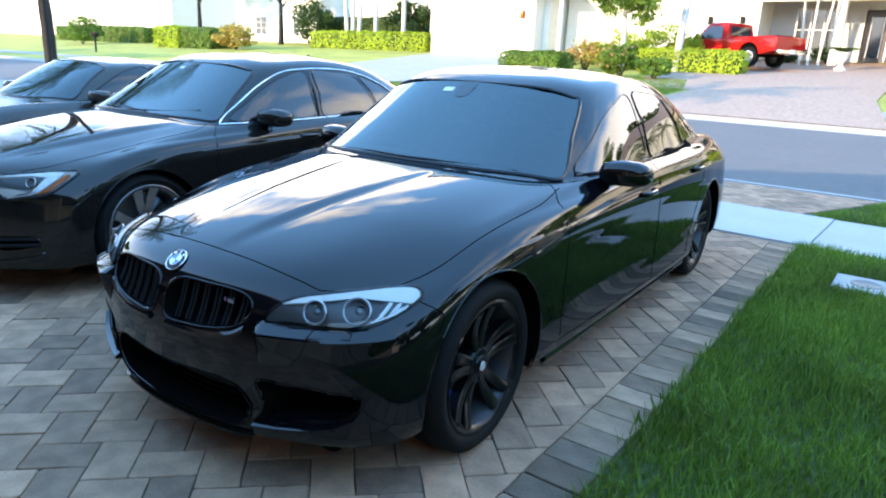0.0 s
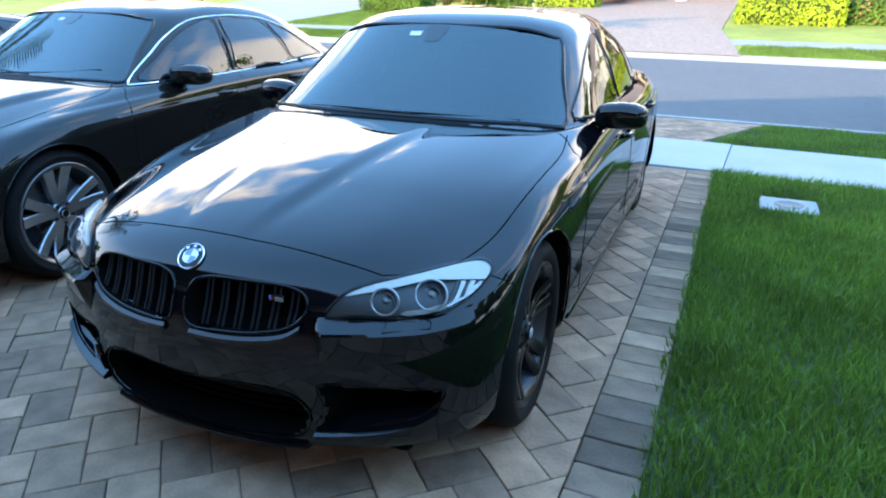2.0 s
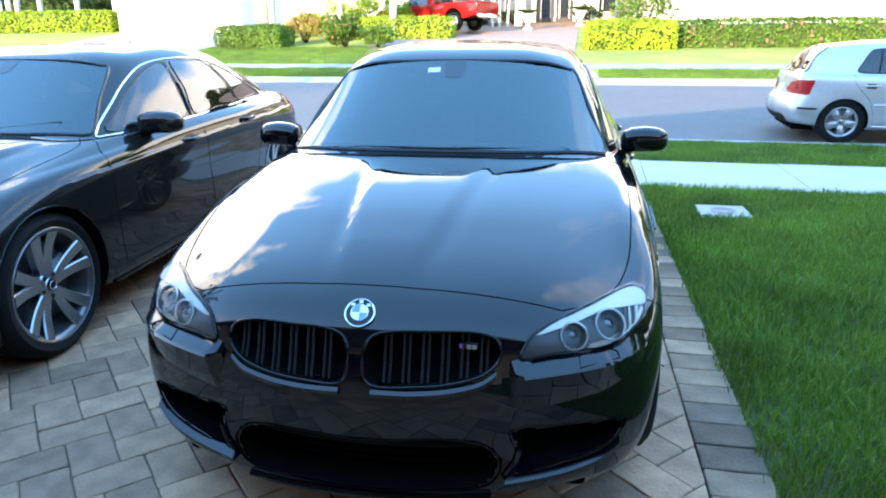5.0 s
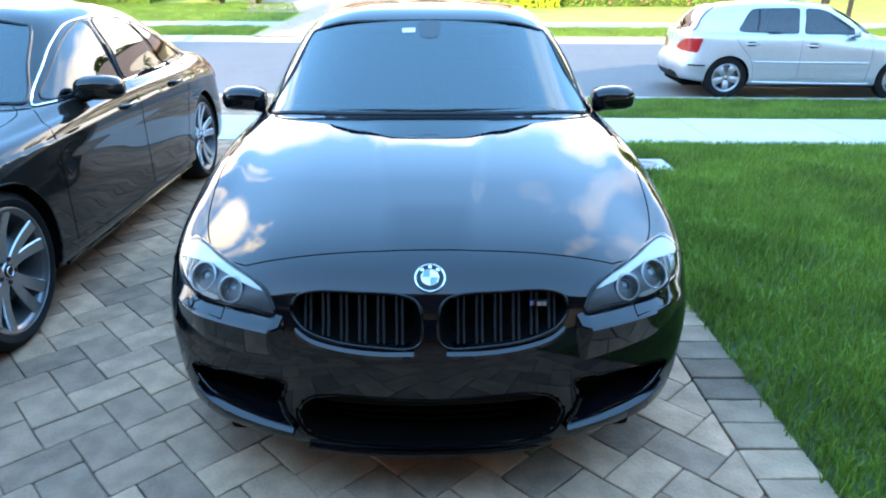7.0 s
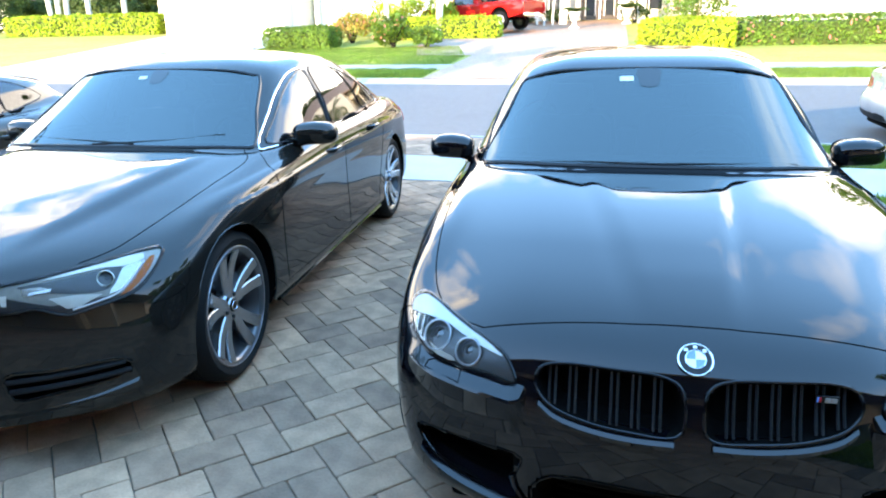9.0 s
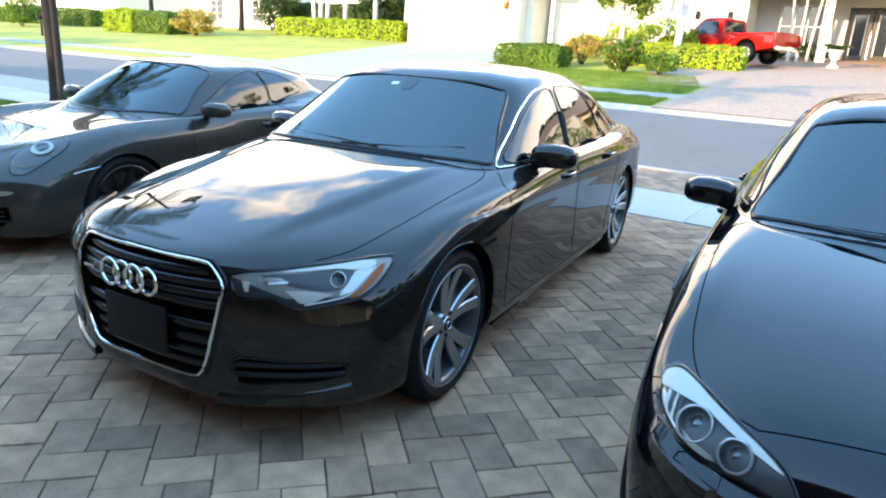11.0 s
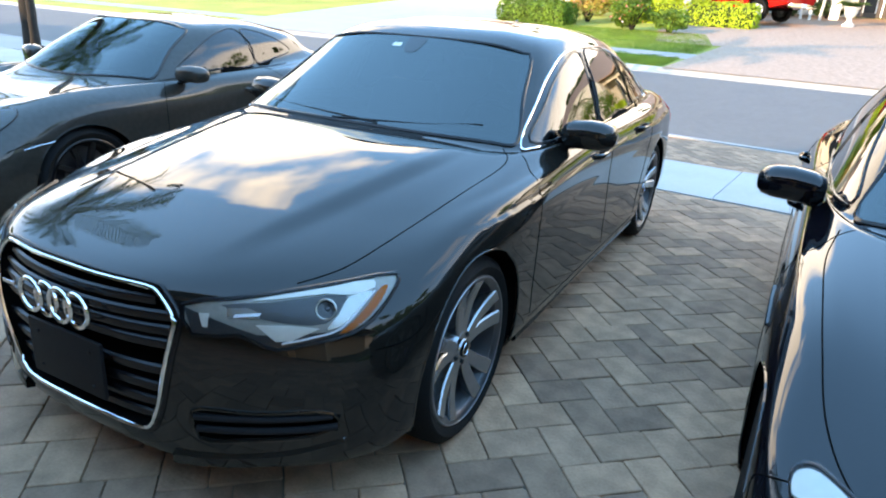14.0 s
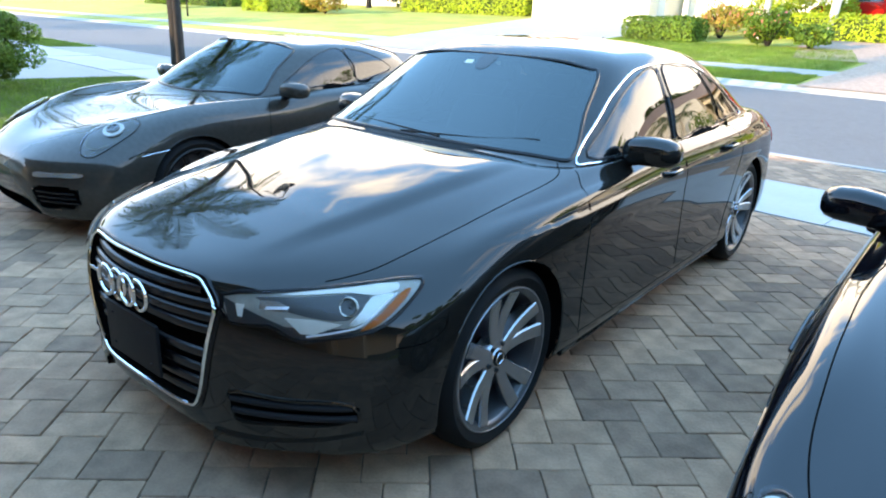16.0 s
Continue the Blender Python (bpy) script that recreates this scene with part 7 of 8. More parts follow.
def hedge(x0, x1, y0, y1, z0, h, material, label, seed, size=0.07, count=2600, name="hedge", blossoms=0, round_=0.25):
    """A clipped hedge: a dark core under a coat of small leaves with an uneven outline."""
    rng = np.random.default_rng(seed)
    root = empty(name, pose((x0 + x1) / 2, (y0 + y1) / 2, z0), label=label, category=name)
    hx, hy = (x1 - x0) / 2, (y1 - y0) / 2
    part("core", box_bm(2 * hx - 0.2, 2 * hy - 0.2, h - 0.08, (0, 0, -0.05), min(hx, hy, h) * 0.3), M["twig"], root)
    areas = np.array([2 * hx * h, 2 * hx * h, 2 * hy * h, 2 * hy * h, 4 * hx * hy])
    pick = rng.choice(5, count, p=areas / areas.sum())
    u, w = rng.uniform(-1, 1, count), rng.uniform(0, 1, count)
    P = np.zeros((count, 3))
    N = np.zeros((count, 3))
    for k in range(count):
        if pick[k] == 0:
            P[k], N[k] = (u[k] * hx, -hy, w[k] * h), (0, -1, 0.2)
        elif pick[k] == 1:
            P[k], N[k] = (u[k] * hx, hy, w[k] * h), (0, 1, 0.2)
        elif pick[k] == 2:
            P[k], N[k] = (-hx, u[k] * hy, w[k] * h), (-1, 0, 0.2)
        elif pick[k] == 3:
            P[k], N[k] = (hx, u[k] * hy, w[k] * h), (1, 0, 0.2)
        else:
            P[k], N[k] = (u[k] * hx, (2 * w[k] - 1) * hy, h), (0, 0, 1)
    # round the shoulders and roughen
    top = np.clip((P[:, 2] - (h - round_)) / round_, 0, 1)
    P[:, 0] *= 1 - 0.12 * top ** 2 * min(1, 0.6 / hx)
    P[:, 1] *= 1 - 0.18 * top ** 2
    edge = np.maximum(np.abs(P[:, 0]) / hx, np.abs(P[:, 1]) / hy)
    P[:, 2] -= 0.10 * h * np.clip(edge - 0.6, 0, 1) * (P[:, 2] > h * 0.9)
    lump = np.array([noise.noise(Vector((p[0] * 1.7, p[1] * 1.7, p[2] * 1.7 + seed))) for p in P])
    P += N * (lump[:, None] * 0.09) + rng.normal(0, 0.03, P.shape)
    v, f = leaf_cloud(P, N, size, rng)
    add_cloud("leaves", v, f, material, root)
    if blossoms:
        idx = rng.choice(count, blossoms, replace=False)
        v, f = leaf_cloud(P[idx] + N[idx] * 0.04, N[idx], size * 1.1, rng, 0.3)
        add_cloud("blossoms", v, f, M["petal"], root)
    return root


def bush(x, y, z0, rx, ry, h, material, label, seed, size=0.07, count=2200, blossoms=0, name="bush"):
    """A loose round shrub of many leaf clumps."""
    rng = np.random.default_rng(seed)
    root = empty(name, pose(x, y, z0), label=label, category="bush")
    for k in range(6):
        a_ = 2 * math.pi * k / 6
        vs, fs = sweep([(0.03 * math.cos(a_), 0.03 * math.sin(a_), -0.03), (0.25 * rx * math.cos(a_), 0.25 * ry * math.sin(a_), h * 0.4), (0.55 * rx * math.cos(a_), 0.55 * ry * math.sin(a_), h * 0.75)], [0.03, 0.02, 0.008], 6)
        pydata("stem", vs, fs, M["bark"], root)
    clumps = []
    for k in range(26):
        d = rng.normal(0, 1, 3)
        d /= np.linalg.norm(d)
        r = rng.uniform(0.45, 0.85)
        clumps.append((np.array([d[0] * rx * r, d[1] * ry * r, h * 0.52 + d[2] * h * 0.46 * r]), rng.uniform(0.22, 0.42)))
    P, N = [], []
    for k in range(count):
        c, s = clumps[rng.integers(len(clumps))]
        d = rng.normal(0, 1, 3)
        d /= np.linalg.norm(d)
        p = c + d * np.array([rx, ry, h * 0.5]) * s * rng.uniform(0.7, 1.0)
        if p[2] < 0.02:
            p[2] = rng.uniform(0.02, 0.2)
        P.append(p)
        N.append(d)
    v, f = leaf_cloud(P, N, size, rng)
    add_cloud("leaves", v, f, material, root)
    if blossoms:
        idx = rng.choice(count, blossoms, replace=False)
        v, f = leaf_cloud(np.array(P)[idx] * 1.03, np.array(N)[idx], size * 1.1, rng, 0.3)
        add_cloud("blossoms", v, f, M["petal"], root)
    return root


def frond(length, rng, droop, leaflets=34, w=0.42):
    """Mesh data of one palm frond that starts at the origin and reaches along +x."""
    vs, fs = [], []
    spine = []
    for k in range(11):
        s = k / 10
        spine.append(Vector((length * (s - 0.18 * droop * s * s), 0, length * (0.42 * s - (0.30 + 0.55 * droop) * s * s))))
    v_, f_ = sweep(spine, [0.022 * (1 - 0.85 * k / 10) for k in range(11)], 5)
    vs += list(v_)
    fs += list(f_)
    for k in range(leaflets):
        s = 0.12 + 0.87 * k / leaflets
        i = min(9, int(s * 10))
        p = spine[i].lerp(spine[i + 1], s * 10 - i)
        ln = w * length * (0.35 + 0.75 * math.sin(math.pi * (0.15 + 0.8 * s))) * rng.uniform(0.85, 1.1) * 0.55
        for sd in (-1, 1):
            d = Vector((0.62, sd * 0.8, rng.uniform(-0.25, 0.12))).normalized()
            tip = p + d * ln + Vector((0, 0, -0.30 * ln - 0.2 * droop * ln))
            mid = p + d * ln * 0.5
            b = Vector((1, 0, 0)) * 0.017
            n0 = len(vs)
            vs += [p - b, p + b, mid + b, mid - b, tip]
            fs += [(n0, n0 + 1, n0 + 2, n0 + 3), (n0 + 3, n0 + 2, n0 + 4)]
    return vs, fs


def palm(x, y, z0, h, radius, fronds, label, seed, lean=(0, 0), length=2.0, bark="bark", flare=1.6, hang=0, bow=1.4):
    rng = np.random.default_rng(seed)
    root = empty("palm_tree", pose(x, y, z0), label=label, category="palm tree")
    pts, rad = [], []
    n = 26
    for k in range(n + 1):
        s = k / n
        pts.append((lean[0] * s ** bow, lean[1] * s ** bow, -0.1 + (h + 0.1) * s))
        rad.append(radius * (1 + (flare - 1) * max(0, 1 - s * 7) ** 1.5) * (1 - 0.25 * s) * (1 + 0.05 * (k % 2)))
    vs, fs = sweep(pts, rad, 12)
    pydata("trunk", vs, fs, M[bark], root)
    top = Vector(pts[-1])
    for k in range(fronds):
        a_ = 2 * math.pi * k * 0.382 + rng.uniform(-0.2, 0.2)
        droop = 0.15 + 0.95 * (k / fronds) + rng.uniform(-0.1, 0.1)
        vs, fs = frond(length * rng.uniform(0.85, 1.1), rng, droop)
        rot = Matrix.Rotation(a_, 3, "Z") @ Matrix.Rotation(-radians(38 - 60 * k / fronds), 3, "Y")
        pydata("frond", [top + rot @ Vector(v) for v in vs], fs, M["frond"], root, smooth=False)
    for k in range(hang):
        vs, fs = frond(length * rng.uniform(1.0, 1.25), rng, rng.uniform(1.4, 1.8), leaflets=26)
        rot = Matrix.Rotation(2 * math.pi * (k + 0.3) / hang, 3, "Z") @ Matrix.Rotation(radians(rng.uniform(22, 40)), 3, "Y")
        pydata("frond", [top + rot @ Vector(v) for v in vs], fs, M["frond"], root, smooth=False)
    return root


def broad_tree(x, y, z0, h, crown_r, label, seed, trunk_r=0.12, material="leaf", count=6000, size=0.10, clear=0.45, bark="bark"):
    """Tapered trunk with limbs and a crown of leaf clumps with gaps."""
    rng = np.random.default_rng(seed)
    root = empty("tree", pose(x, y, z0), label=label, category="tree")
    vs, fs = sweep(spline([(0, 0, -0.1), (0.04, 0.02, h * 0.3), (-0.03, 0.05, h * 0.6), (0, 0, h * 0.85)], 6), [trunk_r * (1.25 - 1.05 * k / 18) for k in range(19)], 10)
    pydata("trunk", vs, fs, M[bark], root)
    ends = []
    for k in range(11):
        a_ = 2.4 * k + rng.uniform(-0.3, 0.3)
        b0 = h * (clear + 0.4 * k / 11)
        r = crown_r * rng.uniform(0.55, 0.95)
        e_ = Vector((r * math.cos(a_), r * math.sin(a_), min(h, b0 + h * 0.25 * rng.uniform(0.5, 1.2))))
        vs, fs = sweep(spline([(0, 0, b0), tuple(e_ * 0.5 + Vector((0, 0, b0 * 0.4))), tuple(e_)], 4), [trunk_r * 0.45 * (1 - 0.8 * q / 8) for q in range(9)], 6)
        pydata("limb", vs, fs, M[bark], root)
        ends += [e_, e_ * 0.7 + Vector((0, 0, b0 * 0.28))]
    for k in range(12):
        ends.append(Vector((rng.normal(0, crown_r * 0.45), rng.normal(0, crown_r * 0.45), h * rng.uniform(clear + 0.15, 1.0))))
    P, N = [], []
    for k in range(count):
        c = ends[rng.integers(len(ends))]
        d = rng.normal(0, 1, 3)
        d /= np.linalg.norm(d)
        P.append(np.array(c) + d * crown_r * 0.33 * rng.uniform(0.4, 1.0) * np.array([1, 1, 0.75]))
        N.append(d)
    v, f = leaf_cloud(P, N, size, rng)
    add_cloud("crown", v, f, M[material], root)
    return root


def blades(name, xmin, xmax, ymin, ymax, count, seed, hmin=0.035, hmax=0.075, keep=None, label="", lift=0.0):
    """A lawn of single blades, as one body of stuff."""
    rng = np.random.default_rng(seed)
    x, y = rng.uniform(xmin, xmax, count), rng.uniform(ymin, ymax, count)
    if keep is not None:
        k = keep(x, y)
        x, y = x[k], y[k]
    n = len(x)
    z = np.array([rise(q) for q in y]) + lift
    a_ = rng.uniform(0, 2 * np.pi, n)
    tuft = np.array([noise.noise(Vector((p * 2.2, q * 2.2, seed))) for p, q in zip(x, y)])
    h = rng.uniform(hmin, hmax, n) * (1 + 0.45 * tuft)
    w = rng.uniform(0.0022, 0.0042, n)
    ln = rng.uniform(0.1, 0.75, n) * h
    b = rng.uniform(0, 2 * np.pi, n)
    p0 = np.stack([x, y, z - 0.01], 1)
    t1 = np.stack([np.cos(a_) * w, np.sin(a_) * w, 0 * w], 1)
    mid = p0 + np.stack([np.cos(b) * ln * 0.3, np.sin(b) * ln * 0.3, h * 0.6], 1)
    tip = p0 + np.stack([np.cos(b) * ln, np.sin(b) * ln, h], 1)
    v = np.stack([p0 - t1, p0 + t1, mid + t1 * 0.8, mid - t1 * 0.8, tip], 1).reshape(-1, 3)
    i = np.arange(n)[:, None] * 5
    f = (i + np.array([0, 1, 2, 3])).tolist() + (i + np.array([3, 2, 4])).tolist()
    me = bpy.data.meshes.new(name)
    me.from_pydata(v.tolist(), [], f)
    me.update()
    ob = link(name, me, M["grass"], smooth=False)
    return tagged(ob, label, "grass", kind="stuff")


EDGE0, EDGE_S = -0.70, -0.034      # outer edge of the paver border and its drift per metre


def edge_x(y):
    return EDGE0 + EDGE_S * (y - 2.36)


def lawn_ok(x, y):
    ex = EDGE0 + EDGE_S * (y - 2.36)
    lid = (x > -0.46) & (x < -0.02) & (y > 6.2) & (y < 6.6)
    bare = ((x - 0.84) ** 2 / 0.20 + (y - 3.42) ** 2 / 0.13 + 0.5 * np.sin(9 * x) * np.sin(7 * y)) < 1
    u = np.random.default_rng(5).uniform(0, 1, len(x))
    return (x > ex + 0.015 - 0.055 * u ** 2) & ~lid & ~(bare & (np.random.default_rng(3).uniform(0, 1, len(x)) < 0.9))


strip("front_lawn", -0.72, 15, [-2.5, 0, 3, 7.34], M["soil"], lift=-0.012, nx=3, x0b=-0.88, label="lawn soil under the front grass", category="lawn", kind="structure")
blades("grass", -0.9, 3.6, 0.9, 7.36, 190000, 11, hmin=0.03, hmax=0.09, keep=lawn_ok, label="thick mown lawn grass beside the driveway", lift=-0.008)
blades("grass", 3.6, 9.0, 2.0, 7.36, 60000, 12, keep=lawn_ok, label="thick mown lawn grass beside the driveway", lift=-0.008)
blades("grass", -1.1, 9.0, 8.86, 10.55, 60000, 13, keep=lambda x, y: x > -1.05 + 0.36 * (y - 8.9), label="mown grass strip between pavement and kerb", lift=-0.008)
strip("verge_soil", -1.0, 30, [8.86, 10.56], M["soil"], lift=-0.012, x0b=-1.3, label="soil of the grass strip by the kerb", category="lawn", kind="structure")
blades("grass", -17.9, -9.35, 1.5, 7.36, 70000, 14, label="mown grass beyond the parked cars", lift=-0.008)
blades("grass", -42.0, -28.6, 8.9, 10.5, 30000, 15, hmin=0.05, hmax=0.09, label="mown grass strip by the next driveway", lift=-0.008)
blades("grass", -7.9, 14.0, 18.65, 20.38, 60000, 16, hmin=0.05, hmax=0.10, keep=lambda x, y: (x > -1.3) | (x < -7.7), label="mown grass strip across the street", lift=0.0)
blades("grass", -17.3, -7.7, 18.65, 20.38, 40000, 18, hmin=0.05, hmax=0.10, label="mown grass strip across the street", lift=0.0)
blades("grass", -17.3, -7.6, 21.5, 27.0, 60000, 17, hmin=0.05, hmax=0.10, keep=lambda x, y: x < -7.4 - 0.3 * (y - 23), label="sunlit lawn of the opposite house", lift=0.0)
strip("left_soil", -18.0, -9.3, [-2.5, 7.34], M["soil"], lift=-0.012, label="lawn soil beyond the parked cars", category="lawn", kind="structure")

# near left: round shrub and the palm beside the driveway
bush(-16.3, 4.2, 0, 0.95, 0.95, 1.4, M["leaf"], "dense round green shrub on the lawn", 21, size=0.035, count=14000, name="shrub")
palm(-14.6, 6.85, 0, 5.8, 0.12, 22, "dark feathery palm on the lawn beyond the parked cars", 5, lean=(-1.1, -1.75), length=3.1, flare=1.5, hang=9, bow=5.0)

# across the street
hedge(-16.9, -14.0, 26.6, 28.0, rise(27) - 0.1, 0.95, M["leaf"], "clipped dark green box hedge on the far lawn", 31, count=4200)
bush(-14.0, 29.2, rise(29), 1.3, 0.9, 1.5, M["leaf_red"], "red and green croton bush", 32, count=1800, blossoms=120)
bush(-11.3, 26.9, rise(27), 1.0, 0.9, 1.35, M["leaf"], "leafy flowering bush on the far lawn", 33, count=2600, blossoms=90)
bush(-9.9, 26.9, rise(27), 0.8, 0.7, 0.85, M["leaf"], "low clipped green bush on the far lawn", 34, count=1800)
hedge(-12.6, -7.7, 30.4, 31.6, rise(31) - 0.1, 1.0, M["leaf_light"], "bright green clipped hedge beside the far driveway", 35, count=4200)
bush(-13.4, 31.5, rise(31), 1.2, 1.0, 1.9, M["leaf_light"], "tall bright green shrub", 36, count=2400)
hedge(-1.8, 1.3, 25.6, 27.0, rise(26) - 0.1, 1.05, M["leaf_light"], "bright green clipped hedge by the far driveway", 37, count=4200)
hedge(1.3, 9.5, 26.2, 27.6, rise(26) - 0.1, 1.05, M["leaf"], "flowering hedge before the far house", 38, count=6000, blossoms=170)
bush(0.3, 28.2, rise(28), 1.6, 1.2, 2.3, M["leaf"], "loose tall shrub with pale blossoms", 39, count=2600, blossoms=60)
bush(-7.6, 38.6, rise(38.6), 1.0, 0.6, 1.0, M["leaf_dark"], "dark shrub under the house window", 40, count=1200)
bush(-5.9, 38.8, rise(38.8), 0.8, 0.6, 0.9, M["leaf_dark"], "dark shrub under the house window", 41, count=1200)
bush(-1.9, 38.4, rise(38.4), 0.9, 0.7, 1.1, M["leaf_dark"], "dark shrub beside the entrance", 42, count=1200)
broad_tree(-12.6, 29.8, rise(29.8), 4.6, 1.8, "slim street tree with a leafy green crown", 43, trunk_r=0.13, count=7000, clear=0.42, bark="bark_pale")
bush(-11.9, 33.0, rise(33), 1.9, 1.0, 2.1, M["leaf_light"], "broad bright green shrub behind the hedge", 48, count=3600)
bush(-15.2, 32.4, rise(32), 1.0, 0.8, 1.2, M["leaf_light"], "bright green shrub by the white house", 49, count=1800)
palm(-10.4, 30.6, rise(30.6), 7.0, 0.16, 12, "pale-trunked palm by the far hedge", 44, lean=(0.5, 0.2), bark="bark_pale", flare=1.2)
palm(-16.4, 31.0, rise(31), 6.5, 0.15, 12, "pale-trunked palm by the white house", 45, bark="bark_pale", flare=1.2)
palm(5.0, 30.5, rise(30.5), 2.9, 0.12, 14, "drooping palm before the far house", 46, bark="bark_pale", length=2.2)
palm(2.6, 31.0, rise(31), 2.8, 0.10, 14, "drooping palm before the far house", 47, bark="bark_pale", length=2.0)
for k, (px, py) in enumerate(((-6.9, 37.6), (-6.5, 37.4), (-6.1, 37.7))):
    palm(px, py, rise(py), 5.0, 0.06, 9, "slim multi-stem palm before the house window", 50 + k, lean=(0.4 * (k - 1), 0), bark="bark_pale", length=1.6, flare=1.1)
# left across the street
hedge(-53, -49.5, 30.6, 32.2, rise(31) - 0.1, 1.7, M["leaf_light"], "bright green clipped hedge", 60, count=2600, size=0.12)
hedge(-49.5, -45.5, 30.8, 32.6, rise(31) - 0.1, 1.6, M["leaf"], "clipped green hedge on the far lawn", 61, count=2600, size=0.12)
bush(-43.5, 31.6, rise(31.6), 2.0, 1.4, 1.9, M["leaf_red"], "golden croton bush on the far lawn", 62, count=2200, size=0.12)
hedge(-41, -29.5, 36.6, 38.0, rise(37) - 0.1, 1.3, M["leaf_light"], "long bright green clipped hedge", 63, count=5200, size=0.11)
for k, (px, py, lx) in enumerate(((-39.0, 38.6, -0.5), (-38.4, 38.6, 0.1), (-37.8, 38.6, 0.6), (-36.2, 38.8, 0.1), (-33.6, 39.0, 0.0), (-30.6, 38.6, 0.2), (-29.6, 38.8, -0.1))):
    palm(px, py, rise(py), 6.4, 0.17, 10, "pale-trunked palm behind the long hedge", 70 + k, lean=(lx, 0), bark="bark_pale", length=2.2, flare=1.2)
bush(-44.5, 40.0, rise(40), 2.4, 2.0, 4.2, M["leaf_dark"], "large dark rounded shrub", 80, count=3000, size=0.14)
bush(-34.5, 41.0, rise(41), 2.4, 2.0, 3.6, M["leaf_dark"], "large dark rounded shrub", 81, count=3000, size=0.14)
hedge(-46, -30, 41.6, 43.0, rise(42) - 0.1, 2.2, M["leaf_dark"], "dark hedge before the far house", 82, count=5200, size=0.15)
bush(-64, 30.0, rise(30), 2.2, 1.8, 2.6, M["leaf"], "green shrub on a far lawn", 83, count=2200, size=0.14)
hedge(-78, -60, 33.6, 35.0, rise(34) - 0.1, 1.5, M["leaf"], "long green hedge on a far lawn", 84, count=4200, size=0.14)
broad_tree(-58, 38, rise(38), 7.5, 3.2, "garden tree with a leafy crown", 85, trunk_r=0.2, count=6000, size=0.16)
broad_tree(-47.5, 39, rise(39), 6.5, 2.2, "garden tree with a leafy crown", 86, trunk_r=0.2, count=4000, size=0.16)
# out of view, added only to throw shade across road and verge
broad_tree(-52.0, 2.5, 0, 7.5, 3.4, "shade tree on the near side of the street", 120, trunk_r=0.22, count=6000, size=0.2, clear=0.35)
broad_tree(-61.0, 5.0, 0, 7.0, 3.2, "shade tree on the near side of the street", 121, trunk_r=0.22, count=6000, size=0.2, clear=0.35)
# trees down the near side, seen in the paintwork
broad_tree(13.5, 9.6, 0, 8.0, 3.4, "garden tree beside the next lawn", 90, trunk_r=0.2, count=11000, size=0.2, clear=0.16)
broad_tree(13.0, 1.0, 0, 6.5, 3.0, "garden tree beside the next lawn", 91, trunk_r=0.18, count=9000, size=0.18, clear=0.16)
broad_tree(15.0, 5.2, 0, 8.5, 3.6, "garden tree beside the next lawn", 92, trunk_r=0.2, count=11000, size=0.2, clear=0.16)
# never in view: added to darken what the side windows mirror
for k, (px, py) in enumerate(((8.5, 50.0), (1.0, 52.0), (15.5, 48.0), (-6.0, 54.0))):
    broad_tree(px, py, rise(py), 9.0, 4.6, "tall dark tree behind the far house", 110 + k, trunk_r=0.35, material="leaf_dark", count=7000, size=0.36, clear=0.2)
hedge(12.6, 13.8, -1.5, 6.8, 0, 1.5, M["leaf"], "clipped green hedge at the next lawn", 93, count=5000, size=0.09)
broad_tree(15.0, 34.0, rise(34), 10.5, 4.4, "tall leafy tree across the street", 94, trunk_r=0.3, count=8000, size=0.22, clear=0.3)
broad_tree(22.5, 31.0, rise(31), 11.0, 4.6, "tall leafy tree across the street", 95, trunk_r=0.3, count=8000, size=0.22, clear=0.3)
broad_tree(31.0, 27.0, rise(27), 11.0, 4.8, "tall leafy tree across the street", 96, trunk_r=0.3, count=8000, size=0.24, clear=0.28)
# worn spot in the lawn
rng_b = np.random.default_rng(77)
spot = [(0.84 + 0.50 * math.cos(t_) * k_, 3.42 + 0.40 * math.sin(t_) * k_) for t_, k_ in ((2 * math.pi * i / 26, rng_b.uniform(0.75, 1.1)) for i in range(26))]
tagged(pydata("bare_patch", [(p[0], p[1], -0.004) for p in spot] + [(p[0] * 0.5 + 0.42, p[1] * 0.5 + 1.71, 0.006) for p in spot], [(i, (i + 1) % 26, 26 + (i + 1) % 26, 26 + i) for i in range(26)] + [tuple(range(26, 52))], M["bare"]), "bare brown earth patch worn into the lawn", "bare earth", kind="structure")

# ---- houses across the street ----
ha = tagged(empty("far_house"), "pale stucco house with a dark double door and white-barred windows", "house")
wall_box("wall", -20.0, -9.2, 38.4, 46, 1.5, 6.0, M["stucco"], ha)
# set-back porch walls: their shade is put into a greyer stucco colour
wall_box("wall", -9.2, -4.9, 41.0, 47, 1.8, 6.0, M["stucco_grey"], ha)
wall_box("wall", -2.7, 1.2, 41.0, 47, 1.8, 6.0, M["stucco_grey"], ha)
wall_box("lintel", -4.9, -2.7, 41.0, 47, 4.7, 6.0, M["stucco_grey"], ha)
wall_box("wall", 1.2, 14.0, 35.5, 46, 1.4, 6.0, M["stucco"], ha)
wall_box("porch_beam", -9.2, 1.2, 38.2, 38.7, 4.9, 5.5, M["stucco"], ha)
for cx in (-5.6, -1.6):
    wall_box("column", cx - 0.2, cx + 0.2, 38.2, 38.6, 1.9, 4.9, M["stucco"], ha)
wall_box("porch_roof", -9.2, 1.2, 38.2, 41.2, 5.5, 5.7, M["stucco"], ha)
hip_roof("roof", -20, 14, 37, 48, 6.0, 9.0, ha)
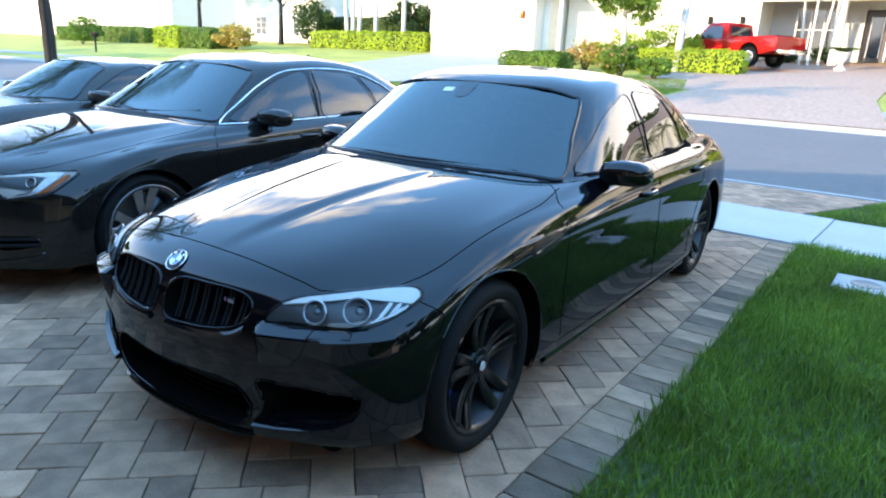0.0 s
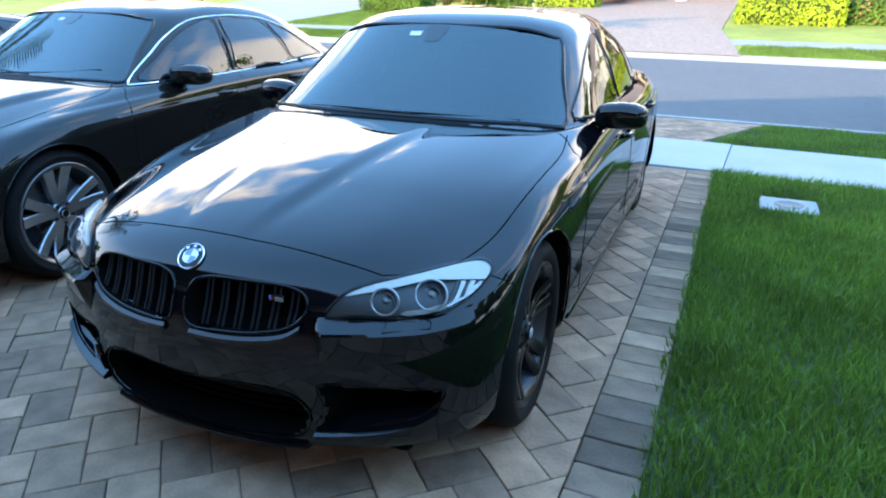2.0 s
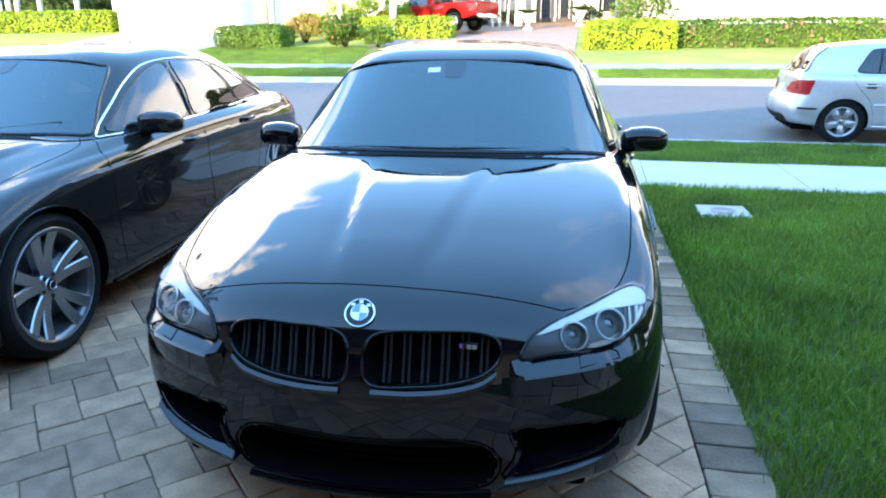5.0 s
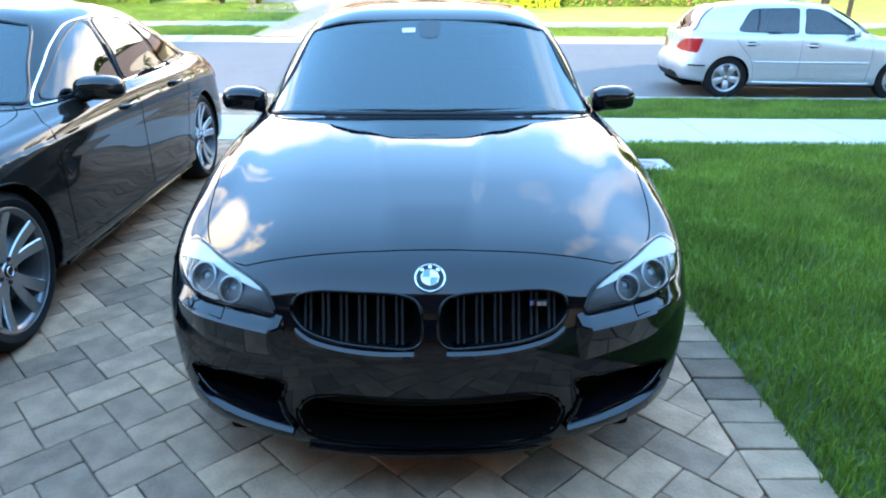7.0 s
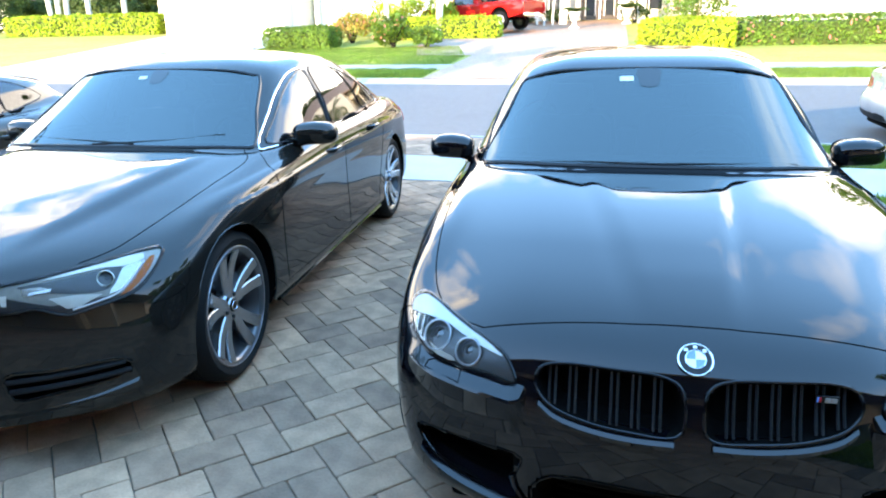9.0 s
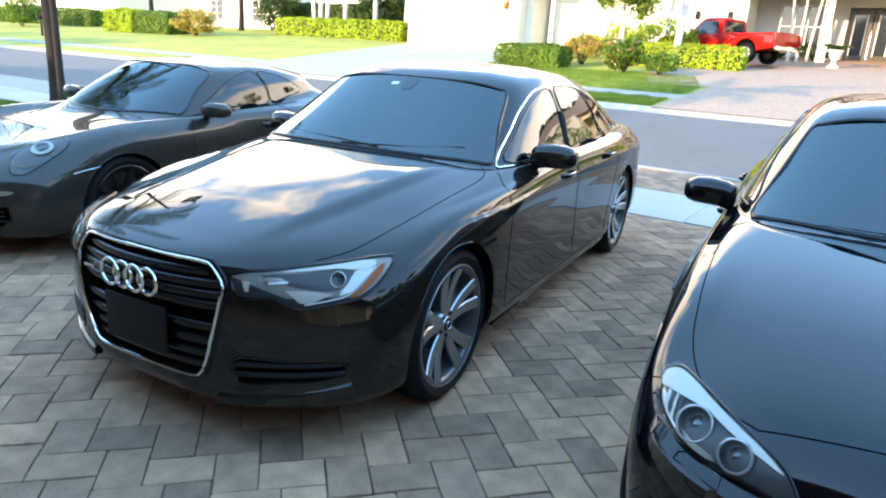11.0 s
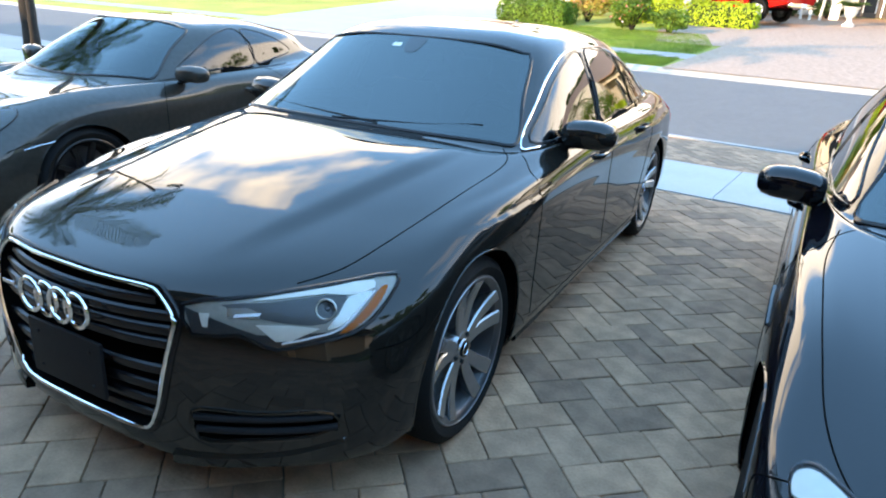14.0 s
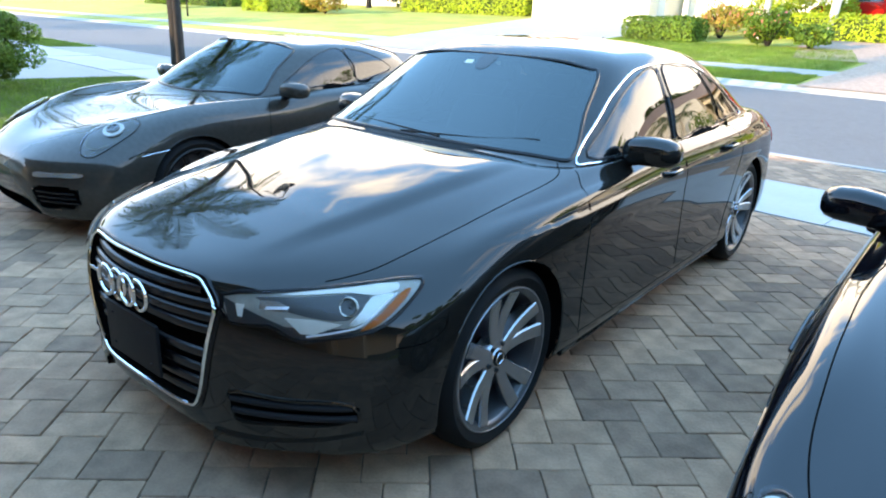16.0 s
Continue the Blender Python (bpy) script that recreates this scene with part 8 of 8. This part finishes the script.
for dx in (-4.35, -3.3):
    dd = part("door", box_bm(1.0, 0.08, 2.5, (dx, 41.2, 2.15)), M["door"], ha, "dark front door with a tall glass light", smooth=False)
    part("door_light", box_bm(0.5, 0.02, 1.9, (dx, 41.14, 2.45)), M["housepane"], dd, smooth=False)
    for q in (-0.27, 0.27):
        part("light_frame", box_bm(0.05, 0.04, 1.95, (dx + q, 41.13, 2.42)), M["whitepaint"], dd, smooth=False)
window_unit("window", -7.0, 40.97, 2.7, 1.9, 2.0, ha, 3, 2)
window_unit("window", -1.2, 40.97, 2.7, 1.4, 2.0, ha, 2, 2)
for cx in (-17.0, -13.2):
    gd = part("garage_door", box_bm(2.6, 0.06, 2.2, (cx, 38.36, 2.0)), M["whitepaint"], ha, smooth=False)
    for k in range(1, 4):
        part("groove", box_bm(2.56, 0.02, 0.03, (cx, 38.32, 2.0 + 0.55 * k)), M["stone"], gd, smooth=False)
for cx in (-11.6, -10.0):
    part("wall_lantern", box_bm(0.18, 0.18, 0.4, (cx, 38.3, 3.8), 0.03), M["matte"], ha)

hb = tagged(empty("white_house"), "white stucco house with a wide garage wall in full sun", "house")
wall_box("wall", -28.2, -20.6, 35.6, 46, 1.4, 5.6, M["stucco"], hb)
wall_box("wall", -20.6, -20.2, 36.6, 46, 1.4, 5.6, M["stucco"], hb)
hip_roof("roof", -28.6, -20.2, 35.6, 47, 5.6, 8.6, hb)
gd = part("garage_door", box_bm(4.8, 0.06, 2.3, (-24.6, 35.56, 1.75)), M["whitepaint"], hb, smooth=False)
for k in range(1, 4):
    part("groove", box_bm(4.76, 0.02, 0.03, (-24.6, 35.52, 1.75 + 0.57 * k)), M["stone"], gd, smooth=False)
part("wall_lantern", box_bm(0.2, 0.2, 0.45, (-21.4, 35.5, 3.9), 0.03), M["amber"], hb)

hc = tagged(empty("left_far_house"), "white stucco house behind hedges and palms", "house")
wall_box("wall", -60, -29.2, 43.5, 55, 1.6, 7.6, M["stucco"], hc)
hip_roof("roof", -60, -29.2, 43.5, 55, 7.6, 10.6, hc)
for k in range(5):
    window_unit("window", -56 + 5.6 * k, 43.47, 3.0, 1.6, 1.6, hc)
hd = tagged(empty("far_left_house"), "white stucco house at the end of the street", "house")
wall_box("wall", -100, -66, 40, 52, 1.6, 7.6, M["stucco"], hd)
hip_roof("roof", -100, -66, 40, 52, 7.6, 10.6, hd)
he = tagged(empty("right_far_house"), "cream stucco house across the street", "house")
wall_box("wall", 18, 40, 37, 48, 1.4, 5.6, M["stucco"], he)
hip_roof("roof", 18, 40, 37, 48, 5.6, 9, he)
hedge(10.5, 24, 30.5, 32, rise(31) - 0.1, 1.2, M["leaf_dark"], "dark clipped hedge across the street", 95, count=4200, size=0.1)
broad_tree(11.5, 27.5, rise(27.5), 5.0, 1.8, "small garden tree across the street", 96, count=3600)


# ---- urns, mailbox, drain lid, street lamp ----
def urn(x, y):
    z = rise(y)
    root = empty("urn", pose(x, y, z), label="white cast-stone urn planter with a dark plant", category="urn", group="urns by the entrance")
    vs, fs = lathe([(0.0, 0.24), (0.10, 0.24), (0.12, 0.17), (0.22, 0.10), (0.32, 0.10), (0.38, 0.16), (0.55, 0.25), (0.70, 0.27), (0.74, 0.31), (0.78, 0.31), (0.76, 0.24), (0.70, 0.001)], 28, "z")
    pydata("bowl", vs, fs, M["stone"], root)
    rng = np.random.default_rng(int(abs(x) * 10))
    vs, fs = [], []
    for k in range(16):
        v_, f_ = frond(0.75, rng, 0.5 + 0.5 * rng.random(), leaflets=12)
        rot = Matrix.Rotation(0.39 * k, 3, "Z") @ Matrix.Rotation(-radians(35), 3, "Y")
        b = len(vs)
        vs += [Vector((0, 0, 0.7)) + rot @ Vector(q_) for q_ in v_]
        fs += [tuple(i + b for i in f) for f in f_]
    pydata("plant", vs, fs, M["frond"], root, smooth=False)


urn(-4.75, 35.0)
urn(-2.3, 37.4)

mb = empty("mailbox", pose(-49.4, 24.2, rise(24.2)), label="post-mounted dark mailbox by the street", category="mailbox")
part("post", box_bm(0.1, 0.1, 1.1, (0, 0, -0.05), 0.01), M["matte"], mb)
part("box", box_bm(0.22, 0.5, 0.24, (0, 0, 1.05), 0.05), M["matte"], mb)
part("flag", box_bm(0.02, 0.04, 0.2, (0.12, -0.1, 1.12)), M["redlens"], mb)

mb2 = empty("mailbox", pose(8.6, 20.2, rise(20.2)), label="post-mounted brown mailbox across the street", category="mailbox")
part("post", box_bm(0.1, 0.1, 1.1, (0, 0, -0.05), 0.01), M["bark"], mb2)
part("box", box_bm(0.5, 0.24, 0.26, (0, 0, 1.05), 0.05), M["bark"], mb2)

lid = empty("utility_lid", pose(-0.24, 6.40, 0.0, 0, 0, 2), label="square concrete utility lid with an iron centre in the lawn", category="utility lid")
part("slab", box_bm(0.42, 0.40, 0.06, (0, 0, -0.045), 0.012), M["kerb"], lid)
vs, fs = lathe([(0.01, 0.11), (0.019, 0.105), (0.019, 0.09), (0.016, 0.085), (0.016, 0.001)], 32, "z")
pydata("iron_cover", vs, fs, mat("iron", (0.16, 0.15, 0.14), 0.6, 0.3, var=0.3, scale=30), lid)

sl = empty("street_lamp", pose(-13.8, 6.5, 0), label="dark bronze street lamp post with a hanging bell lamp", category="street lamp")
vs, fs = lathe([(-0.1, 0.13), (0.06, 0.13), (0.10, 0.09), (0.16, 0.095), (0.22, 0.07), (0.9, 0.055), (0.95, 0.065), (1.0, 0.055), (3.0, 0.048), (5.95, 0.04), (6.0, 0.055), (6.05, 0.04), (6.15, 0.015), (6.18, 0.001)], 20, "z")
pydata("pole", vs, fs, M["bark"], sl)
vs, fs = sweep(spline([(0, 0, 5.96), (0.06, 0.14, 6.18), (0.16, 0.34, 6.26), (0.25, 0.54, 6.16), (0.26, 0.56, 6.08)], 6), 0.02, 8)
pydata("arm", vs, fs, M["bark"], sl)
vs, fs = sweep(spline([(0.02, 0.04, 5.55), (0.12, 0.26, 5.72), (0.18, 0.40, 6.08)], 6), 0.011, 6)
pydata("scroll", vs, fs, M["bark"], sl)
vs, fs = lathe([(0.20, 0.02), (0.16, 0.05), (0.06, 0.10), (0.0, 0.22), (-0.02, 0.23), (0.0, 0.19), (0.04, 0.08)], 24, "z")
lh = pydata("lamp_head", [Vector((0.26, 0.56, 5.90)) + Vector(v) for v in vs], fs, M["bark"], sl)
vs, fs = lathe([(0.06, 0.08), (-0.06, 0.10), (-0.16, 0.07), (-0.19, 0.001)], 20, "z")
pydata("lamp_glass", [Vector((0.26, 0.56, 5.90)) + Vector(v) for v in vs], fs, M["lampplate"], lh)


# ---- driveway pavers ----
drive = tagged(strip("driveway", -9.3, -0.80, [-2.55, 7.34], M["joint"], lift=-0.012, x0b=-9.6, x1b=-1.14, label="x"), "grey-brown tumbled paver driveway laid in herringbone", "driveway", kind="structure")
PL, PW, GAP, PH = 0.2405, 0.1595, 0.0034, 0.05


rng_t = np.random.default_rng(23)


def tumble(poly, rng):
    """Wear a stone's outline: knocked-off corners and edges that waver."""
    out = []
    n = len(poly)
    for k in range(n):
        p, a_, b_ = Vector(poly[k]), Vector(poly[k - 1]), Vector(poly[(k + 1) % n])
        da, db = a_ - p, b_ - p
        if da.length < 0.05 or db.length < 0.05:
            out.append(tuple(p))
            continue
        ca, cb = rng.uniform(0.003, 0.012), rng.uniform(0.003, 0.012)
        out += [tuple(p + da.normalized() * ca), tuple(p + db.normalized() * cb)]
        m_ = p + db * rng.uniform(0.35, 0.65)
        nrm = Vector((db.y, -db.x)).normalized()
        out.append(tuple(m_ - nrm * rng.uniform(-0.001, 0.0035)))
    return out


def paver_mesh(hx, hy, name="paver"):
    """A tumbled stone: flat top, worn bevel, sides into the joint."""
    poly = tumble([(-hx, -hy), (hx, -hy), (hx, hy), (-hx, hy)], rng_t)
    n = len(poly)
    vs = []
    for sx, dz in ((1, 0.0), (0, -0.004), (0, -PH)):
        for x, y in poly:
            b = sx * rng_t.uniform(0.002, 0.006)
            r = math.hypot(x, y)
            vs.append((x - b * x / hx, y - b * y / hy, dz - (rng_t.uniform(0, 0.0015) if sx else 0)))
    fs = [tuple(range(n))]
    for k in range(n):
        j = (k + 1) % n
        fs += [(n + k, n + j, j, k), (2 * n + k, 2 * n + j, n + j, n + k)]
    return vs, fs


def clip_poly(poly, inside_fn, cross_fn):
    out = []
    for i in range(len(poly)):
        p, q_ = poly[i], poly[(i + 1) % len(poly)]
        a_, b_ = inside_fn(p), inside_fn(q_)
        if a_:
            out.append(p)
        if a_ != b_:
            out.append(cross_fn(p, q_))
    return out


def half_plane(px, py, nx, ny):
    """Clip functions for the side of a line where (p - (px, py)) . n < 0."""
    d = lambda p: (p[0] - px) * nx + (p[1] - py) * ny
    def cross_(p, q_):
        a_, b_ = d(p), d(q_)
        t_ = a_ / (a_ - b_)
        return (p[0] + (q_[0] - p[0]) * t_, p[1] + (q_[1] - p[1]) * t_)
    return (lambda p: d(p) < 0), cross_


rng_p = np.random.default_rng(8)
c45, s45 = math.cos(radians(46.2)), math.sin(radians(46.2))
stones = []
for i in range(-70, 70):
    for j in range(-45, 45):
        for kind_ in (0, 1):
            u0 = i * PW + j * PL
            v0 = i * PW - j * PL
            if kind_ == 0:
                cu, cv, hu, hv = u0 + PL / 2, v0 + PW / 2, PL / 2, PW / 2
            else:
                cu, cv, hu, hv = u0 + PL + PW / 2, v0 + PW - PL / 2, PW / 2, PL / 2
            x = -3.012 + cu * c45 - cv * s45
            y = 1.962 + cu * s45 + cv * c45
            stones.append((x, y, hu - GAP / 2, hv - GAP / 2))
in_right = lambda y: edge_x(y) - 0.235
rest_v, rest_f = [], []


def add_rest(poly, z, tilt=0.0):
    poly = tumble(poly, rng_t)
    b = len(rest_v)
    n = len(poly)
    cx = sum(p[0] for p in poly) / n
    cy = sum(p[1] for p in poly) / n
    for p in poly:
        rest_v.append((cx + (p[0] - cx) * 0.965, cy + (p[1] - cy) * 0.965, z + tilt * (p[0] - cx) - rng_t.uniform(0, 0.002)))
    for p in poly:
        rest_v.append((p[0], p[1], z - 0.004))
    for p in poly:
        rest_v.append((p[0], p[1], z - PH))
    rest_f.append(tuple(range(b, b + n)))
    for k in range(n):
        j = (k + 1) % n
        rest_f.append((b + n + k, b + n + j, b + j, b + k))
        rest_f.append((b + 2 * n + k, b + 2 * n + j, b + n + j, b + n + k))


paver_set = []
for k in range(8):
    vs, fs = paver_mesh(PL / 2 - GAP / 2, PW / 2 - GAP / 2)
    paver_me = bpy.data.meshes.new("paver")
    paver_me.from_pydata(vs, [], fs)
    paver_me.materials.append(M["paver"])
    paver_set.append(paver_me)
count_own = 0
for x, y, hu, hv in stones:
    if not (-9.75 < x < -0.5 and -2.6 < y < 7.5):
        continue
    r = math.hypot(hu, hv)
    z = rng_p.normal(0, 0.0013)
    xr = in_right(y)
    inside_all = x + r < xr and x - r > -9.45 and y + r < 7.34 and y - r > -2.5
    own_piece = inside_all and ((-4.2 < x < -2.6 and 1.6 < y < 5.4) or (-2.6 <= x and y < 2.35 and y > 1.2)) and count_own < 292
    if own_piece:
        count_own += 1
        ob = new("paver", paver_set[count_own % 8])
        ob.parent = drive
        ob.location = (x, y, z)
        ob.rotation_euler = (rng_p.normal(0, 0.004), rng_p.normal(0, 0.004), radians(46.2) + (math.pi / 2 if hv > hu else 0) + (math.pi if rng_p.random() < 0.5 else 0) + rng_p.normal(0, 0.006))
        continue
    poly = [(x + a_ * hu * c45 - b_ * hv * s45, y + a_ * hu * s45 + b_ * hv * c45) for a_, b_ in ((-1, -1), (1, -1), (1, 1), (-1, 1))]
    if not inside_all:
        ny = math.hypot(1, EDGE_S)
        for hp in ((in_right(0), 0, 1 / ny, -EDGE_S / ny), (-9.45, 0, -1, 0), (0, 7.335, 0, 1), (0, -2.5, 0, -1)):
            f1, f2 = half_plane(*hp)
            if poly:
                poly = clip_poly(poly, f1, f2)
        if len(poly) < 3:
            continue
        area = 0.5 * abs(sum(poly[k][0] * poly[(k + 1) % len(poly)][1] - poly[(k + 1) % len(poly)][0] * poly[k][1] for k in range(len(poly))))
        if area < 0.0012:
            continue
    add_rest(poly, z, rng_p.normal(0, 0.006))
# soldier course along both edges and a row before the pavement
border_set = []
for k in range(6):
    soldier_v, soldier_f = paver_mesh(0.1135, 0.0745)
    soldier_me = bpy.data.meshes.new("border_paver")
    soldier_me.from_pydata(soldier_v, [], soldier_f)
    soldier_me.materials.append(M["paver_worn"])
    border_set.append(soldier_me)
y = -2.4
while y < 7.28:
    ob = new("border_paver", border_set[int(rng_p.integers(6))])
    ob.parent = drive
    ob.location = (edge_x(y) - 0.1165, y, rng_p.normal(0.002, 0.0015))
    ob.rotation_euler = (rng_p.normal(0, 0.008), rng_p.normal(0, 0.008), radians(2) + rng_p.normal(0, 0.012))
    y += 0.1535
# apron between pavement and kerb
for x, y, hu, hv in stones:
    yy = y + 6.3
    if not (8.75 < yy < 10.7):
        continue
    poly = [(x + a_ * hu * c45 - b_ * hv * s45, yy + a_ * hu * s45 + b_ * hv * c45) for a_, b_ in ((-1, -1), (1, -1), (1, 1), (-1, 1))]
    for hp in ((-1.15, 8.9, 0.93, -0.36), (-9.0, 8.9, -0.93, -0.36), (0, 10.55, 0, 1), (0, 8.87, 0, -1)):
        f1, f2 = half_plane(*hp)
        if poly:
            poly = clip_poly(poly, f1, f2)
    if len(poly) >= 3:
        add_rest(poly, 0.0)
strip("apron_base", -10.2, -0.7, [8.86, 10.56], M["joint"], lift=-0.018, label="sand bed of the paver apron by the kerb", category="driveway", kind="structure")
rest = pydata("paver_field", rest_v, rest_f, M["paver_j"], drive, smooth=False)
tagged(rest, kind="stuff")
